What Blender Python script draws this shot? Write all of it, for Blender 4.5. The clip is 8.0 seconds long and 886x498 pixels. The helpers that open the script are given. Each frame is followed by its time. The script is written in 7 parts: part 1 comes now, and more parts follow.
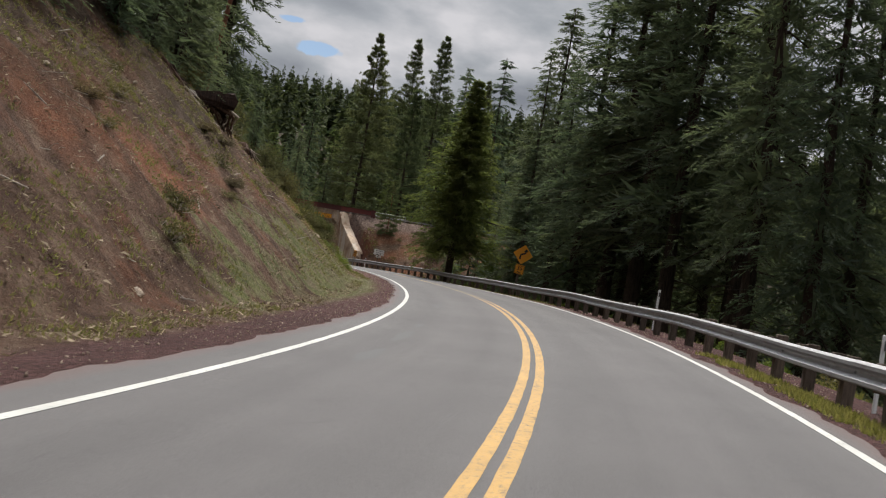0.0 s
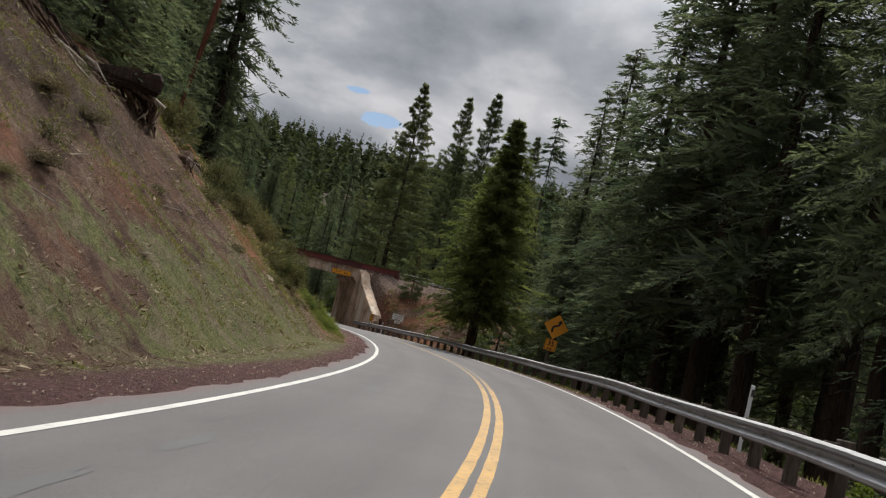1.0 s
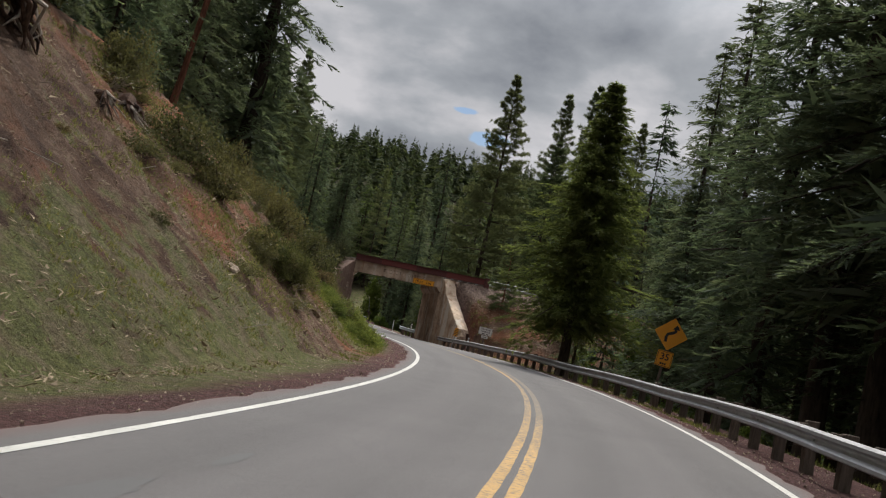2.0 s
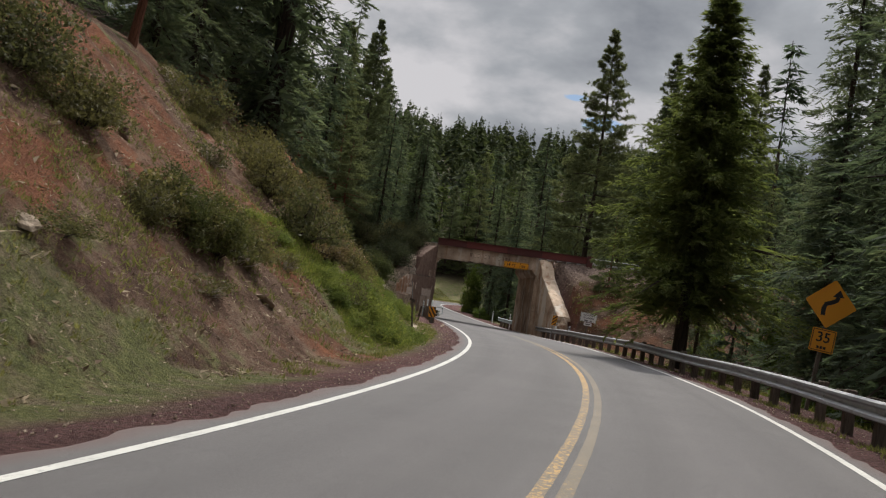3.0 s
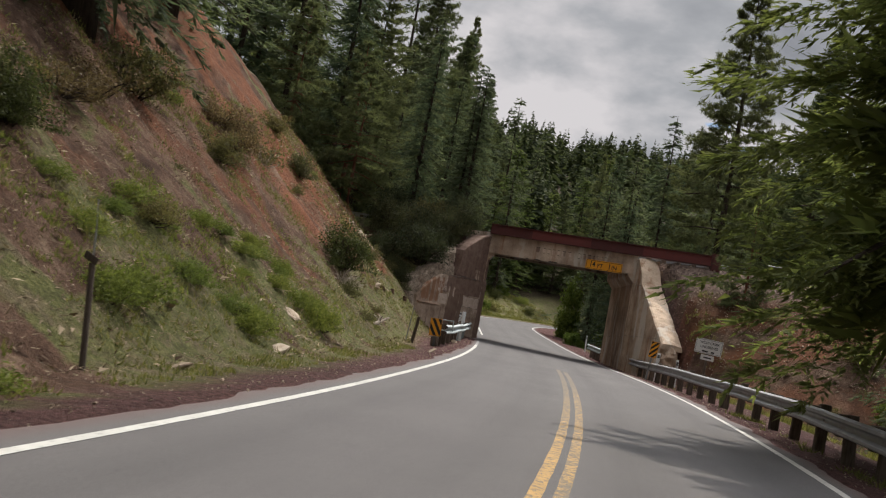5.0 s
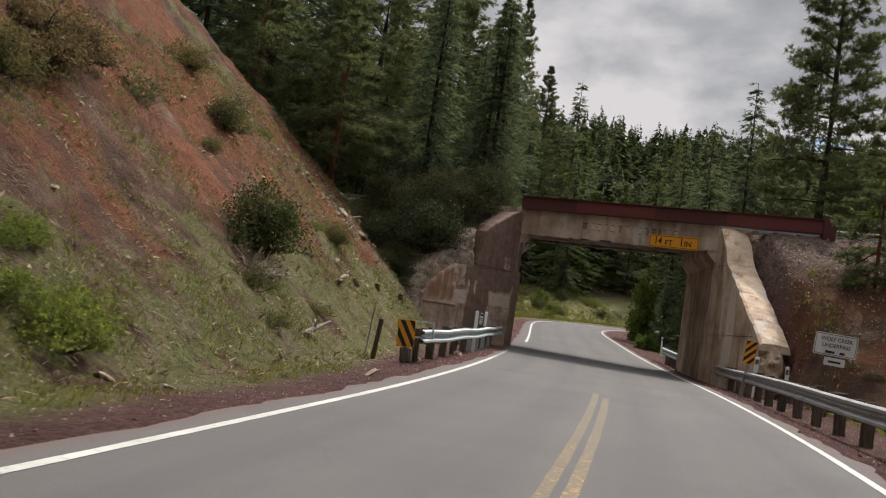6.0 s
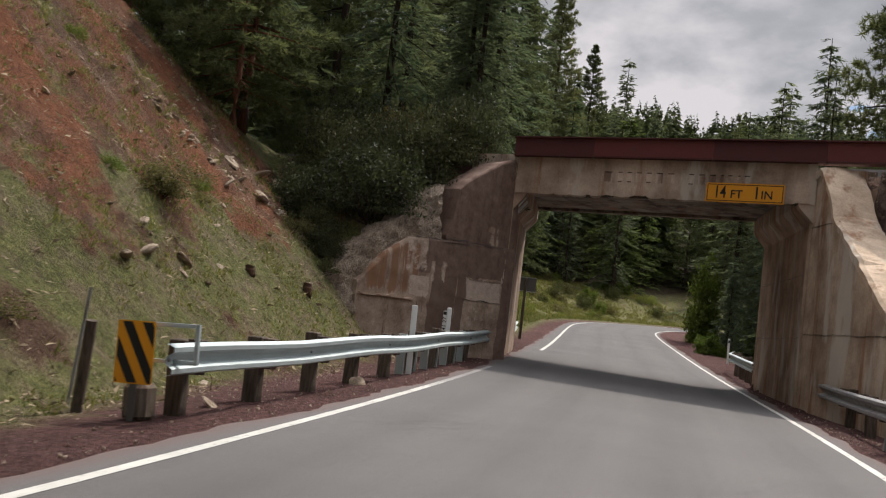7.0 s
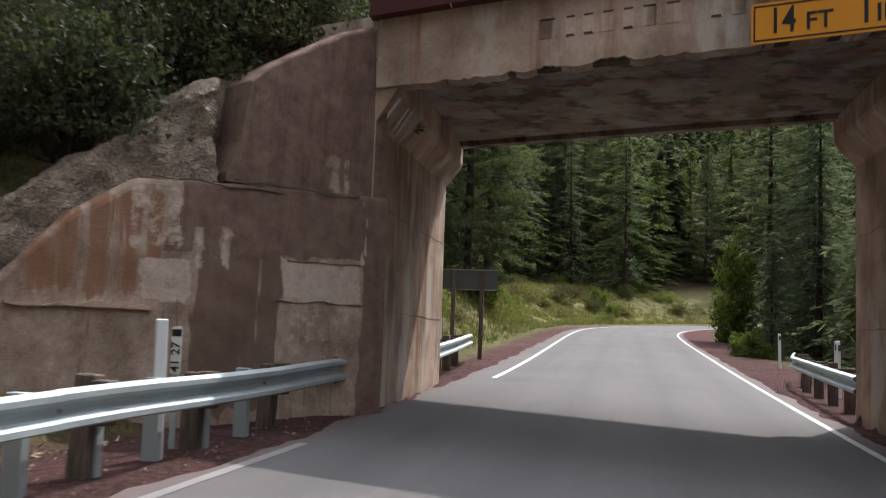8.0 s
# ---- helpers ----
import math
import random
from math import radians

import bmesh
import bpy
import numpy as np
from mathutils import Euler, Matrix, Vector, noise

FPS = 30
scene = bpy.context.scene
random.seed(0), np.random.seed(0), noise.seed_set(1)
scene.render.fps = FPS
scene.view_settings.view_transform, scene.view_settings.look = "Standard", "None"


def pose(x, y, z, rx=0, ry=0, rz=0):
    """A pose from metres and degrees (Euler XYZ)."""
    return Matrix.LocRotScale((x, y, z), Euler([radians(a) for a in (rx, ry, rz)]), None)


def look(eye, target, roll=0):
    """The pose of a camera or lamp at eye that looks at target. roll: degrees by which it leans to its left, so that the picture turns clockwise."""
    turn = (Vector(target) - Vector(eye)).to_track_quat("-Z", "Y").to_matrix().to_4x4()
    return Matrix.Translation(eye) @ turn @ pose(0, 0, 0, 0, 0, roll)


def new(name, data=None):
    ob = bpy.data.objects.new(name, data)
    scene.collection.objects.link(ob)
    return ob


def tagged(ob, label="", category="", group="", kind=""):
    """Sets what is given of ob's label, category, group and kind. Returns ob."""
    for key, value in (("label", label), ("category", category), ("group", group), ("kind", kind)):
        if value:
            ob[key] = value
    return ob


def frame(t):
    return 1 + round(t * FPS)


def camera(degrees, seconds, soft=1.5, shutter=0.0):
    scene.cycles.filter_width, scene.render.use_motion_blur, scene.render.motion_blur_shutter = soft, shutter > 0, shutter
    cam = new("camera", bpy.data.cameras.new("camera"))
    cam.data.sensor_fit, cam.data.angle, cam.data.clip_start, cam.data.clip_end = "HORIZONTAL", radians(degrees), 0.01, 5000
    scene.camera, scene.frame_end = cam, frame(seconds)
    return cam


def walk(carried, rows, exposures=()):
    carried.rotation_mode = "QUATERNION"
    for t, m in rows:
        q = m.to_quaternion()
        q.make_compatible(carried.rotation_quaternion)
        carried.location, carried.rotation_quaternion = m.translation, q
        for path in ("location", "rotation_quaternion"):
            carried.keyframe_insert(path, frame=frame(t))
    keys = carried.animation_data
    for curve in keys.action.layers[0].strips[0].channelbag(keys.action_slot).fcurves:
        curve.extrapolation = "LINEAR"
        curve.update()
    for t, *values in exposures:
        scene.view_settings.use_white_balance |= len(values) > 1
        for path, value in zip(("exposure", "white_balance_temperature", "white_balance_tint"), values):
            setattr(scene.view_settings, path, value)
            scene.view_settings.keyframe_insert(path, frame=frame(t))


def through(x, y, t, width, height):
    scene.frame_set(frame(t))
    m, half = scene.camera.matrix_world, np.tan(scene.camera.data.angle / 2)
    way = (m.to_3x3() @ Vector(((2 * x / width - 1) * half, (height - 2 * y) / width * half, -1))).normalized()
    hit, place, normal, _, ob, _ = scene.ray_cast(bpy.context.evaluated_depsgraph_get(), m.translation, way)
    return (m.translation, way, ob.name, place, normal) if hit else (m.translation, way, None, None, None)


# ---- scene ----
# camera: t, eye, target, roll
cam = camera(47.3, 8.0, soft=1.15, shutter=0.1)
PATH = [
    (0, (0.0, 0.0, 1.285), (-0.558, 9.975, 1.727), 9.44),
    (0.5, (0.771, 6.385, 1.488), (-0.18, 16.319, 2.132), 9.71),
    (1, (1.208, 12.667, 1.672), (0.011, 22.538, 2.734), 13.27),
    (1.5, (1.411, 18.778, 1.941), (-0.329, 28.562, 3.061), 13.19),
    (2, (1.448, 24.828, 2.109), (-0.852, 34.508, 3.11), 12.08),
    (2.2, (1.435, 27.272, 2.193), (-1.076, 36.905, 3.137), 11.88),
    (3.3, (0.451, 39.516, 2.612), (-3.186, 48.806, 3.299), 8.05),
    (3.5, (0.109, 41.781, 2.6), (-3.624, 51.033, 3.281), 7.87),
    (4, (-0.828, 47.837, 2.847), (-4.827, 56.977, 3.525), 7.62),
    (4.5, (-1.942, 54.111, 2.962), (-6.226, 63.116, 3.704), 9.80),
    (4.7, (-2.452, 56.636, 3.054), (-6.886, 65.568, 3.805), 10.72),
    (5.8, (-6.009, 70.258, 3.386), (-11.208, 78.767, 4.136), 8.29),
    (6, (-6.798, 72.589, 3.457), (-12.111, 81.03, 4.184), 8.29),
    (6.5, (-8.985, 78.829, 3.597), (-14.578, 87.086, 4.331), 8.22),
    (7, (-11.294, 85.015, 3.769), (-17.086, 93.137, 4.475), 6.82),
    (7.5, (-13.845, 91.328, 3.866), (-19.747, 99.361, 4.656), 3.58),
    (7.8, (-15.444, 95.067, 3.877), (-21.356, 103.086, 4.747), 2.81),
    (8, (-16.54, 97.544, 4.004), (-22.461, 105.555, 4.875), 2.10),
]
walk(cam, [(t, look(eye, target, roll)) for t, eye, target, roll in PATH],
     exposures=[(0, 0.0, 6400, 10), (2, -0.1, 6400, 10), (4.5, -0.02, 6550, 11), (6, 0.08, 6600, 12), (7.4, 0.14, 6450, 13), (8, 0.6, 6150, 13)])

# ---- world, sun ----
SUN_AZ, SUN_EL = radians(-3), radians(55)      # clockwise from +y
sun = new("sun", bpy.data.lights.new("sun", "SUN"))
sun.data.energy, sun.data.angle, sun.data.color = 3.1, radians(0.6), (1.0, 0.93, 0.83)
sun.matrix_world = look((0, 0, 60), Vector((0, 0, 60)) - Vector((math.sin(SUN_AZ) * math.cos(SUN_EL), math.cos(SUN_AZ) * math.cos(SUN_EL), math.sin(SUN_EL))))

world = bpy.data.worlds.new("sky")
scene.world = world
world.use_nodes = True
wt = world.node_tree
wt.nodes.clear()


def wn(kind, **kw):
    n = wt.nodes.new(kind)
    for k, v in kw.items():
        n.inputs[k].default_value = v
    return n


def build_sky():
    out, bg = wn("ShaderNodeOutputWorld"), wn("ShaderNodeBackground")
    sky = wn("ShaderNodeTexSky")
    sky.sky_type, sky.sun_disc = "NISHITA", False
    sky.sun_elevation, sky.sun_rotation = SUN_EL, SUN_AZ
    sky.air_density, sky.dust_density = 1.0, 0.6
    dim = wn("ShaderNodeVectorMath")
    dim.operation = "SCALE"
    dim.inputs["Scale"].default_value = 0.09
    wt.links.new(sky.outputs[0], dim.inputs[0])
    geo = wn("ShaderNodeTexCoord")
    # flat cloud deck: direction divided by its height
    sep, com = wn("ShaderNodeSeparateXYZ"), wn("ShaderNodeCombineXYZ")
    wt.links.new(geo.outputs["Generated"], sep.inputs[0])
    up = wn("ShaderNodeMath")
    up.operation, up.inputs[1].default_value = "MAXIMUM", 0.02
    wt.links.new(sep.outputs[2], up.inputs[0])
    add = wn("ShaderNodeMath")
    add.operation, add.inputs[1].default_value = "ADD", 0.34
    wt.links.new(up.outputs[0], add.inputs[0])
    for i in (0, 1):
        div = wn("ShaderNodeMath")
        div.operation = "DIVIDE"
        wt.links.new(sep.outputs[i], div.inputs[0])
        wt.links.new(add.outputs[0], div.inputs[1])
        wt.links.new(div.outputs[0], com.inputs[i])
    big = wn("ShaderNodeTexNoise", Scale=1.5, Detail=7.0, Roughness=0.5, Distortion=0.25)
    fine = wn("ShaderNodeTexNoise", Scale=2.3, Detail=8.0, Roughness=0.52, Distortion=0.1)
    for n in (big, fine):
        wt.links.new(com.outputs[0], n.inputs["Vector"])
    shade = wn("ShaderNodeValToRGB")
    e = shade.color_ramp.elements
    e[0].position, e[0].color = 0.38, (0.23, 0.245, 0.275, 1)
    e[1].position, e[1].color = 0.60, (0.66, 0.645, 0.66, 1)
    m = e.new(0.5)
    m.color = (0.40, 0.415, 0.44, 1)
    wt.links.new(fine.outputs[0], shade.inputs[0])
    # two thin places in the cloud, where blue shows
    ragged = wn("ShaderNodeTexNoise", Scale=30.0, Detail=5.0)
    wt.links.new(geo.outputs["Generated"], ragged.inputs["Vector"])
    thin_src = big.outputs[0]
    for way, wide in ((( -0.197, 0.957, 0.214), 1.0), ((-0.232, 0.944, 0.236), 1.7)):
        off, flat, size = wn("ShaderNodeVectorMath"), wn("ShaderNodeVectorMath"), wn("ShaderNodeVectorMath")
        off.operation, flat.operation, size.operation = "SUBTRACT", "MULTIPLY", "LENGTH"
        off.inputs[1].default_value = Vector(way).normalized()
        flat.inputs[1].default_value = (wide, wide, 3.2 * wide)
        wt.links.new(geo.outputs["Generated"], off.inputs[0])
        wt.links.new(off.outputs[0], flat.inputs[0])
        wt.links.new(flat.outputs[0], size.inputs[0])
        edge = wn("ShaderNodeMath")
        edge.operation = "MULTIPLY_ADD"
        edge.inputs[1].default_value = 0.05
        wt.links.new(ragged.outputs[0], edge.inputs[0])
        wt.links.new(size.outputs["Value"], edge.inputs[2])
        near = wn("ShaderNodeMapRange")
        near.interpolation_type = "SMOOTHSTEP"
        for key, v in (("From Min", 0.036), ("From Max", 0.058), ("To Min", 0.30), ("To Max", 0.0)):
            near.inputs[key].default_value = v
        wt.links.new(edge.outputs[0], near.inputs["Value"])
        thin = wn("ShaderNodeMath")
        thin.operation = "ADD"
        wt.links.new(thin_src, thin.inputs[0])
        wt.links.new(near.outputs[0], thin.inputs[1])
        thin_src = thin.outputs[0]
    cover = wn("ShaderNodeValToRGB")
    e = cover.color_ramp.elements
    e[0].position, e[0].color = 0.66, (1, 1, 1, 1)
    e[1].position, e[1].color = 0.76, (0, 0, 0, 1)
    wt.links.new(thin.outputs[0], cover.inputs[0])
    mix = wn("ShaderNodeMix")
    mix.data_type = "RGBA"
    wt.links.new(cover.outputs[0], mix.inputs["Factor"])
    wt.links.new(dim.outputs[0], mix.inputs[6])
    # cloud glows where the sun stands behind it
    toward = wn("ShaderNodeVectorMath")
    toward.operation = "DOT_PRODUCT"
    toward.inputs[1].default_value = (math.sin(SUN_AZ) * math.cos(SUN_EL), math.cos(SUN_AZ) * math.cos(SUN_EL), math.sin(SUN_EL))
    wt.links.new(geo.outputs["Generated"], toward.inputs[0])
    glow = wn("ShaderNodeMapRange")
    glow.interpolation_type = "SMOOTHSTEP"
    for key, v in (("From Min", 0.80), ("From Max", 1.0), ("To Min", 1.0), ("To Max", 5.5)):
        glow.inputs[key].default_value = v
    wt.links.new(toward.outputs["Value"], glow.inputs["Value"])
    lit = wn("ShaderNodeVectorMath")
    lit.operation = "SCALE"
    wt.links.new(shade.outputs[0], lit.inputs[0])
    # the deck is thinner and brighter overhead than low down
    high = wn("ShaderNodeMapRange")
    high.interpolation_type = "SMOOTHSTEP"
    for key, v in (("From Min", 0.48), ("From Max", 0.95), ("To Min", 1.0), ("To Max", 2.3)):
        high.inputs[key].default_value = v
    wt.links.new(sep.outputs[2], high.inputs["Value"])
    both = wn("ShaderNodeMath")
    both.operation = "MULTIPLY"
    wt.links.new(glow.outputs[0], both.inputs[0])
    wt.links.new(high.outputs[0], both.inputs[1])
    wt.links.new(both.outputs[0], lit.inputs["Scale"])
    wt.links.new(lit.outputs[0], mix.inputs[7])
    wt.links.new(mix.outputs[2], bg.inputs[0])
    bg.inputs[1].default_value = 1.0
    wt.links.new(bg.outputs[0], out.inputs[0])


build_sky()


# ---- materials ----
class Mat:
    """A node material: principled shader with a few helpers."""

    def __init__(self, name, rough=0.8, metal=0.0, spec=0.4):
        self.m = bpy.data.materials.new(name)
        self.m.use_nodes = True
        self.t = self.m.node_tree
        self.b = self.t.nodes["Principled BSDF"]
        self.b.inputs["Roughness"].default_value = rough
        self.b.inputs["Metallic"].default_value = metal
        self.b.inputs["Specular IOR Level"].default_value = spec
        self.co = self.t.nodes.new("ShaderNodeNewGeometry").outputs["Position"]

    def link(self, a, b):
        self.t.links.new(a, b)

    def local(self):
        self.co = self.t.nodes.new("ShaderNodeTexCoord").outputs["Object"]
        return self

    def noise(self, scale, detail=4.0, rough=0.6, stretch=None, distortion=0.0):
        n = self.t.nodes.new("ShaderNodeTexNoise")
        n.inputs["Scale"].default_value, n.inputs["Detail"].default_value = scale, detail
        n.inputs["Roughness"].default_value, n.inputs["Distortion"].default_value = rough, distortion
        src = self.co
        if stretch:
            mp = self.t.nodes.new("ShaderNodeMapping")
            mp.inputs["Scale"].default_value = stretch
            self.link(src, mp.inputs[0])
            src = mp.outputs[0]
        self.link(src, n.inputs["Vector"])
        return n.outputs["Fac"]

    def cells(self, scale):
        n = self.t.nodes.new("ShaderNodeTexVoronoi")
        n.inputs["Scale"].default_value = scale
        self.link(self.co, n.inputs["Vector"])
        return n

    def ramp(self, fac, *stops):
        r = self.t.nodes.new("ShaderNodeValToRGB")
        e = r.color_ramp.elements
        for i, (p, c) in enumerate(stops):
            el = e[i] if i < 2 else e.new(p)
            el.position = p
            el.color = (*c, 1) if not isinstance(c, (int, float)) else (c, c, c, 1)
        self.link(fac, r.inputs[0])
        return r.outputs[0]

    def mix(self, fac, a, b, mode="MIX"):
        n = self.t.nodes.new("ShaderNodeMix")
        n.data_type, n.blend_type = "RGBA", mode
        for v, i in ((fac, 0), (a, 6), (b, 7)):
            if isinstance(v, (int, float)):
                n.inputs[i].default_value = v if i == 0 else (v, v, v, 1)
            elif isinstance(v, tuple):
                n.inputs[i].default_value = (*v, 1)
            else:
                self.link(v, n.inputs[i])
        return n.outputs[2]

    def attr(self, name):
        a = self.t.nodes.new("ShaderNodeAttribute")
        a.attribute_name = name
        return a.outputs["Fac"]

    def rnd(self, island=False):
        if island:
            return self.t.nodes.new("ShaderNodeNewGeometry").outputs["Random Per Island"]
        return self.t.nodes.new("ShaderNodeObjectInfo").outputs["Random"]

    def base(self, c):
        if isinstance(c, tuple):
            self.b.inputs["Base Color"].default_value = (*c, 1)
        else:
            self.link(c, self.b.inputs["Base Color"])
        return self

    def bump(self, h, dist=0.02, strength=0.6):
        n = self.t.nodes.new("ShaderNodeBump")
        n.inputs["Distance"].default_value, n.inputs["Strength"].default_value = dist, strength
        self.link(h, n.inputs["Height"])
        self.link(n.outputs[0], self.b.inputs["Normal"])
        return self

    def roughness(self, fac):
        self.link(fac, self.b.inputs["Roughness"])
        return self


def mat_asphalt():
    m = Mat("asphalt", 0.82, spec=0.35)
    grain = m.ramp(m.noise(90, 3, 0.7), (0.3, (0.070, 0.065, 0.063)), (0.75, (0.148, 0.138, 0.133)))
    blotch = m.ramp(m.noise(0.35, 5, 0.55), (0.3, 0.88), (0.7, 1.08))
    c = m.mix(1.0, grain, blotch, "MULTIPLY")
    lane = m.ramp(m.attr("wheel"), (0.0, 1.0), (1.0, 0.86))
    c = m.mix(1.0, c, lane, "MULTIPLY")
    run = m.t.nodes.new("ShaderNodeCombineXYZ")
    for key, i in (("across", 0), ("along", 1)):
        m.link(m.attr(key), run.inputs[i])
    pos, m.co = m.co, run.outputs[0]
    streak = m.ramp(m.noise(1.0, 6, 0.6, (2.6, 0.07, 1.0)), (0.3, 0.92), (0.7, 1.07))
    crack = m.ramp(m.noise(1.0, 3, 0.6, (0.6, 0.25, 1.0), 1.5), (0.494, 1.0), (0.5, 0.84), (0.506, 1.0))
    m.co = pos
    c = m.mix(1.0, c, streak, "MULTIPLY")
    c = m.mix(0.6, c, crack, "MULTIPLY")
    drip = m.ramp(m.noise(0.5, 6, 0.7, (1.0, 0.25, 1.0)), (0.66, 1.0), (0.74, 0.72))
    c = m.mix(1.0, c, drip, "MULTIPLY")
    red = m.ramp(m.attr("edge"), (0.0, 0.0), (1.0, 0.8))
    c = m.mix(red, c, (0.12, 0.075, 0.065))
    m.base(c).bump(m.noise(220, 2), 0.006, 0.5)
    return m.m


def mat_line(name, col, worn, at):
    m = Mat(name, 0.6)
    sub_ = m.t.nodes.new("ShaderNodeMath")
    sub_.operation = "SUBTRACT"
    m.link(m.noise(14, 6, 0.75), sub_.inputs[0])
    m.link(m.attr("wear"), sub_.inputs[1])
    c = m.mix(m.ramp(sub_.outputs[0], (at - 0.06, 1.0), (at + 0.06, 0.0)), col, worn)
    c = m.mix(1.0, c, m.ramp(m.noise(1.3, 4), (0.25, 0.75), (0.7, 1.05)), "MULTIPLY")
    m.base(c).bump(m.noise(200, 2), 0.004, 0.4)
    return m.m


def mat_ground():
    m = Mat("ground_soil_grass", 0.95, spec=0.15)
    soil = m.ramp(m.noise(1.1, 8, 0.68), (0.3, (0.050, 0.026, 0.016)), (0.5, (0.145, 0.084, 0.055)), (0.70, (0.29, 0.20, 0.135)))
    tone = m.t.nodes.new("ShaderNodeMath")
    tone.operation = "ADD"
    m.link(m.noise(0.45, 6, 0.62), tone.inputs[0])
    m.link(m.attr("red"), tone.inputs[1])
    orange = m.ramp(tone.outputs[0], (0.58, 0.0), (0.78, 1.0))
    soil = m.mix(orange, soil, m.ramp(m.noise(2.5, 6, 0.7), (0.3, (0.145, 0.054, 0.027)), (0.7, (0.295, 0.122, 0.061))))
    straw = m.ramp(m.noise(7, 8, 0.75), (0.35, (0.13, 0.095, 0.06)), (0.65, (0.28, 0.215, 0.135)))
    grass = m.ramp(m.noise(4.0, 8, 0.72), (0.3, (0.070, 0.076, 0.026)), (0.55, (0.155, 0.160, 0.055)), (0.75, (0.24, 0.225, 0.09)))
    grass = m.mix(m.ramp(m.noise(1.7, 6, 0.6), (0.45, 0.0), (0.62, 0.75)), grass, straw)
    patch = m.noise(0.55, 7, 0.66)
    gr = m.t.nodes.new("ShaderNodeMath")
    gr.operation = "ADD"
    m.link(patch, gr.inputs[0])
    m.link(m.attr("grass"), gr.inputs[1])
    c = m.mix(m.ramp(gr.outputs[0], (0.92, 0.0), (1.08, 1.0)), soil, grass)
    litter = m.ramp(m.noise(3.0, 7, 0.7), (0.3, (0.020, 0.016, 0.009)), (0.7, (0.070, 0.050, 0.028)))
    # the upper bank's painted shade also comes in through the forest cover
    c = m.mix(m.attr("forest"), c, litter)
    gravel = m.ramp(m.cells(22).outputs["Color"], (0.0, (0.072, 0.034, 0.031)), (1.0, (0.20, 0.104, 0.092)))
    gravel = m.mix(1.0, gravel, m.ramp(m.noise(1.5, 5), (0.3, 0.75), (0.7, 1.15)), "MULTIPLY")
    c = m.mix(m.attr("gravel"), c, gravel)
    ballast = m.ramp(m.cells(9).outputs["Color"], (0.0, (0.075, 0.050, 0.040)), (1.0, (0.30, 0.215, 0.175)))
    c = m.mix(m.attr("ballast"), c, ballast)
    c = m.mix(1.0, c, m.ramp(m.noise(0.12, 4), (0.3, 0.8), (0.7, 1.15)), "MULTIPLY")
    m.base(c)
    speck = m.ramp(m.noise(16, 6, 0.75), (0.30, 0.50), (0.70, 1.40))
    c = m.mix(0.85, c, speck, "MULTIPLY")
    m.base(c)
    h = m.mix(0.5, m.noise(5, 8, 0.75), m.noise(22, 6, 0.75))
    m.bump(h, 0.22, 1.0)
    return m.m


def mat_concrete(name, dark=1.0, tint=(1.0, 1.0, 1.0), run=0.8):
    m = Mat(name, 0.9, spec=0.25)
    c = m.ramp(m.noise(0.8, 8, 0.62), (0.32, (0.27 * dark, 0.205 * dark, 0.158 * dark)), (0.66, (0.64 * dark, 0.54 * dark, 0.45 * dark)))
    c = m.mix(1.0, c, tuple(v * k for v, k in zip(tint, (1.05, 0.99, 0.95))), "MULTIPLY")
    fine = m.ramp(m.noise(18, 6, 0.7), (0.3, 0.82), (0.7, 1.1))
    c = m.mix(1.0, c, fine, "MULTIPLY")
    blot = m.ramp(m.noise(0.75, 6, 0.6), (0.53, 0.0), (0.63, 0.65 * min(1.0, run * 1.6)))
    c = m.mix(blot, c, (0.13 * dark, 0.085 * dark, 0.066 * dark))
    streak = m.ramp(m.noise(1.0, 7, 0.6, (2.0, 2.0, 0.17)), (0.51, 0.0), (0.59 + 0.06 * (run < 0.5), run))
    c = m.mix(streak, c, (0.13 * dark, 0.078 * dark, 0.058 * dark))
    rust = m.ramp(m.noise(0.7, 6, 0.6, (3.5, 3.5, 0.3)), (0.55, 0.0), (0.66, 0.7))
    c = m.mix(rust, c, (0.25, 0.105, 0.045))
    pale = m.ramp(m.noise(0.9, 5, 0.55, (1.5, 1.5, 0.45)), (0.54, 0.0), (0.62, 0.75))
    c = m.mix(pale, c, (0.60 * dark, 0.54 * dark, 0.46 * dark))
    board = m.t.nodes.new("ShaderNodeTexWave")
    board.wave_type, board.bands_direction = "BANDS", "Z"
    board.inputs["Scale"].default_value, board.inputs["Distortion"].default_value = 1.05, 0.6
    m.link(m.co, board.inputs["Vector"])
    m.base(c).bump(m.mix(0.15, m.noise(30, 6, 0.7), board.outputs["Fac"]), 0.02, 0.5)
    return m.m


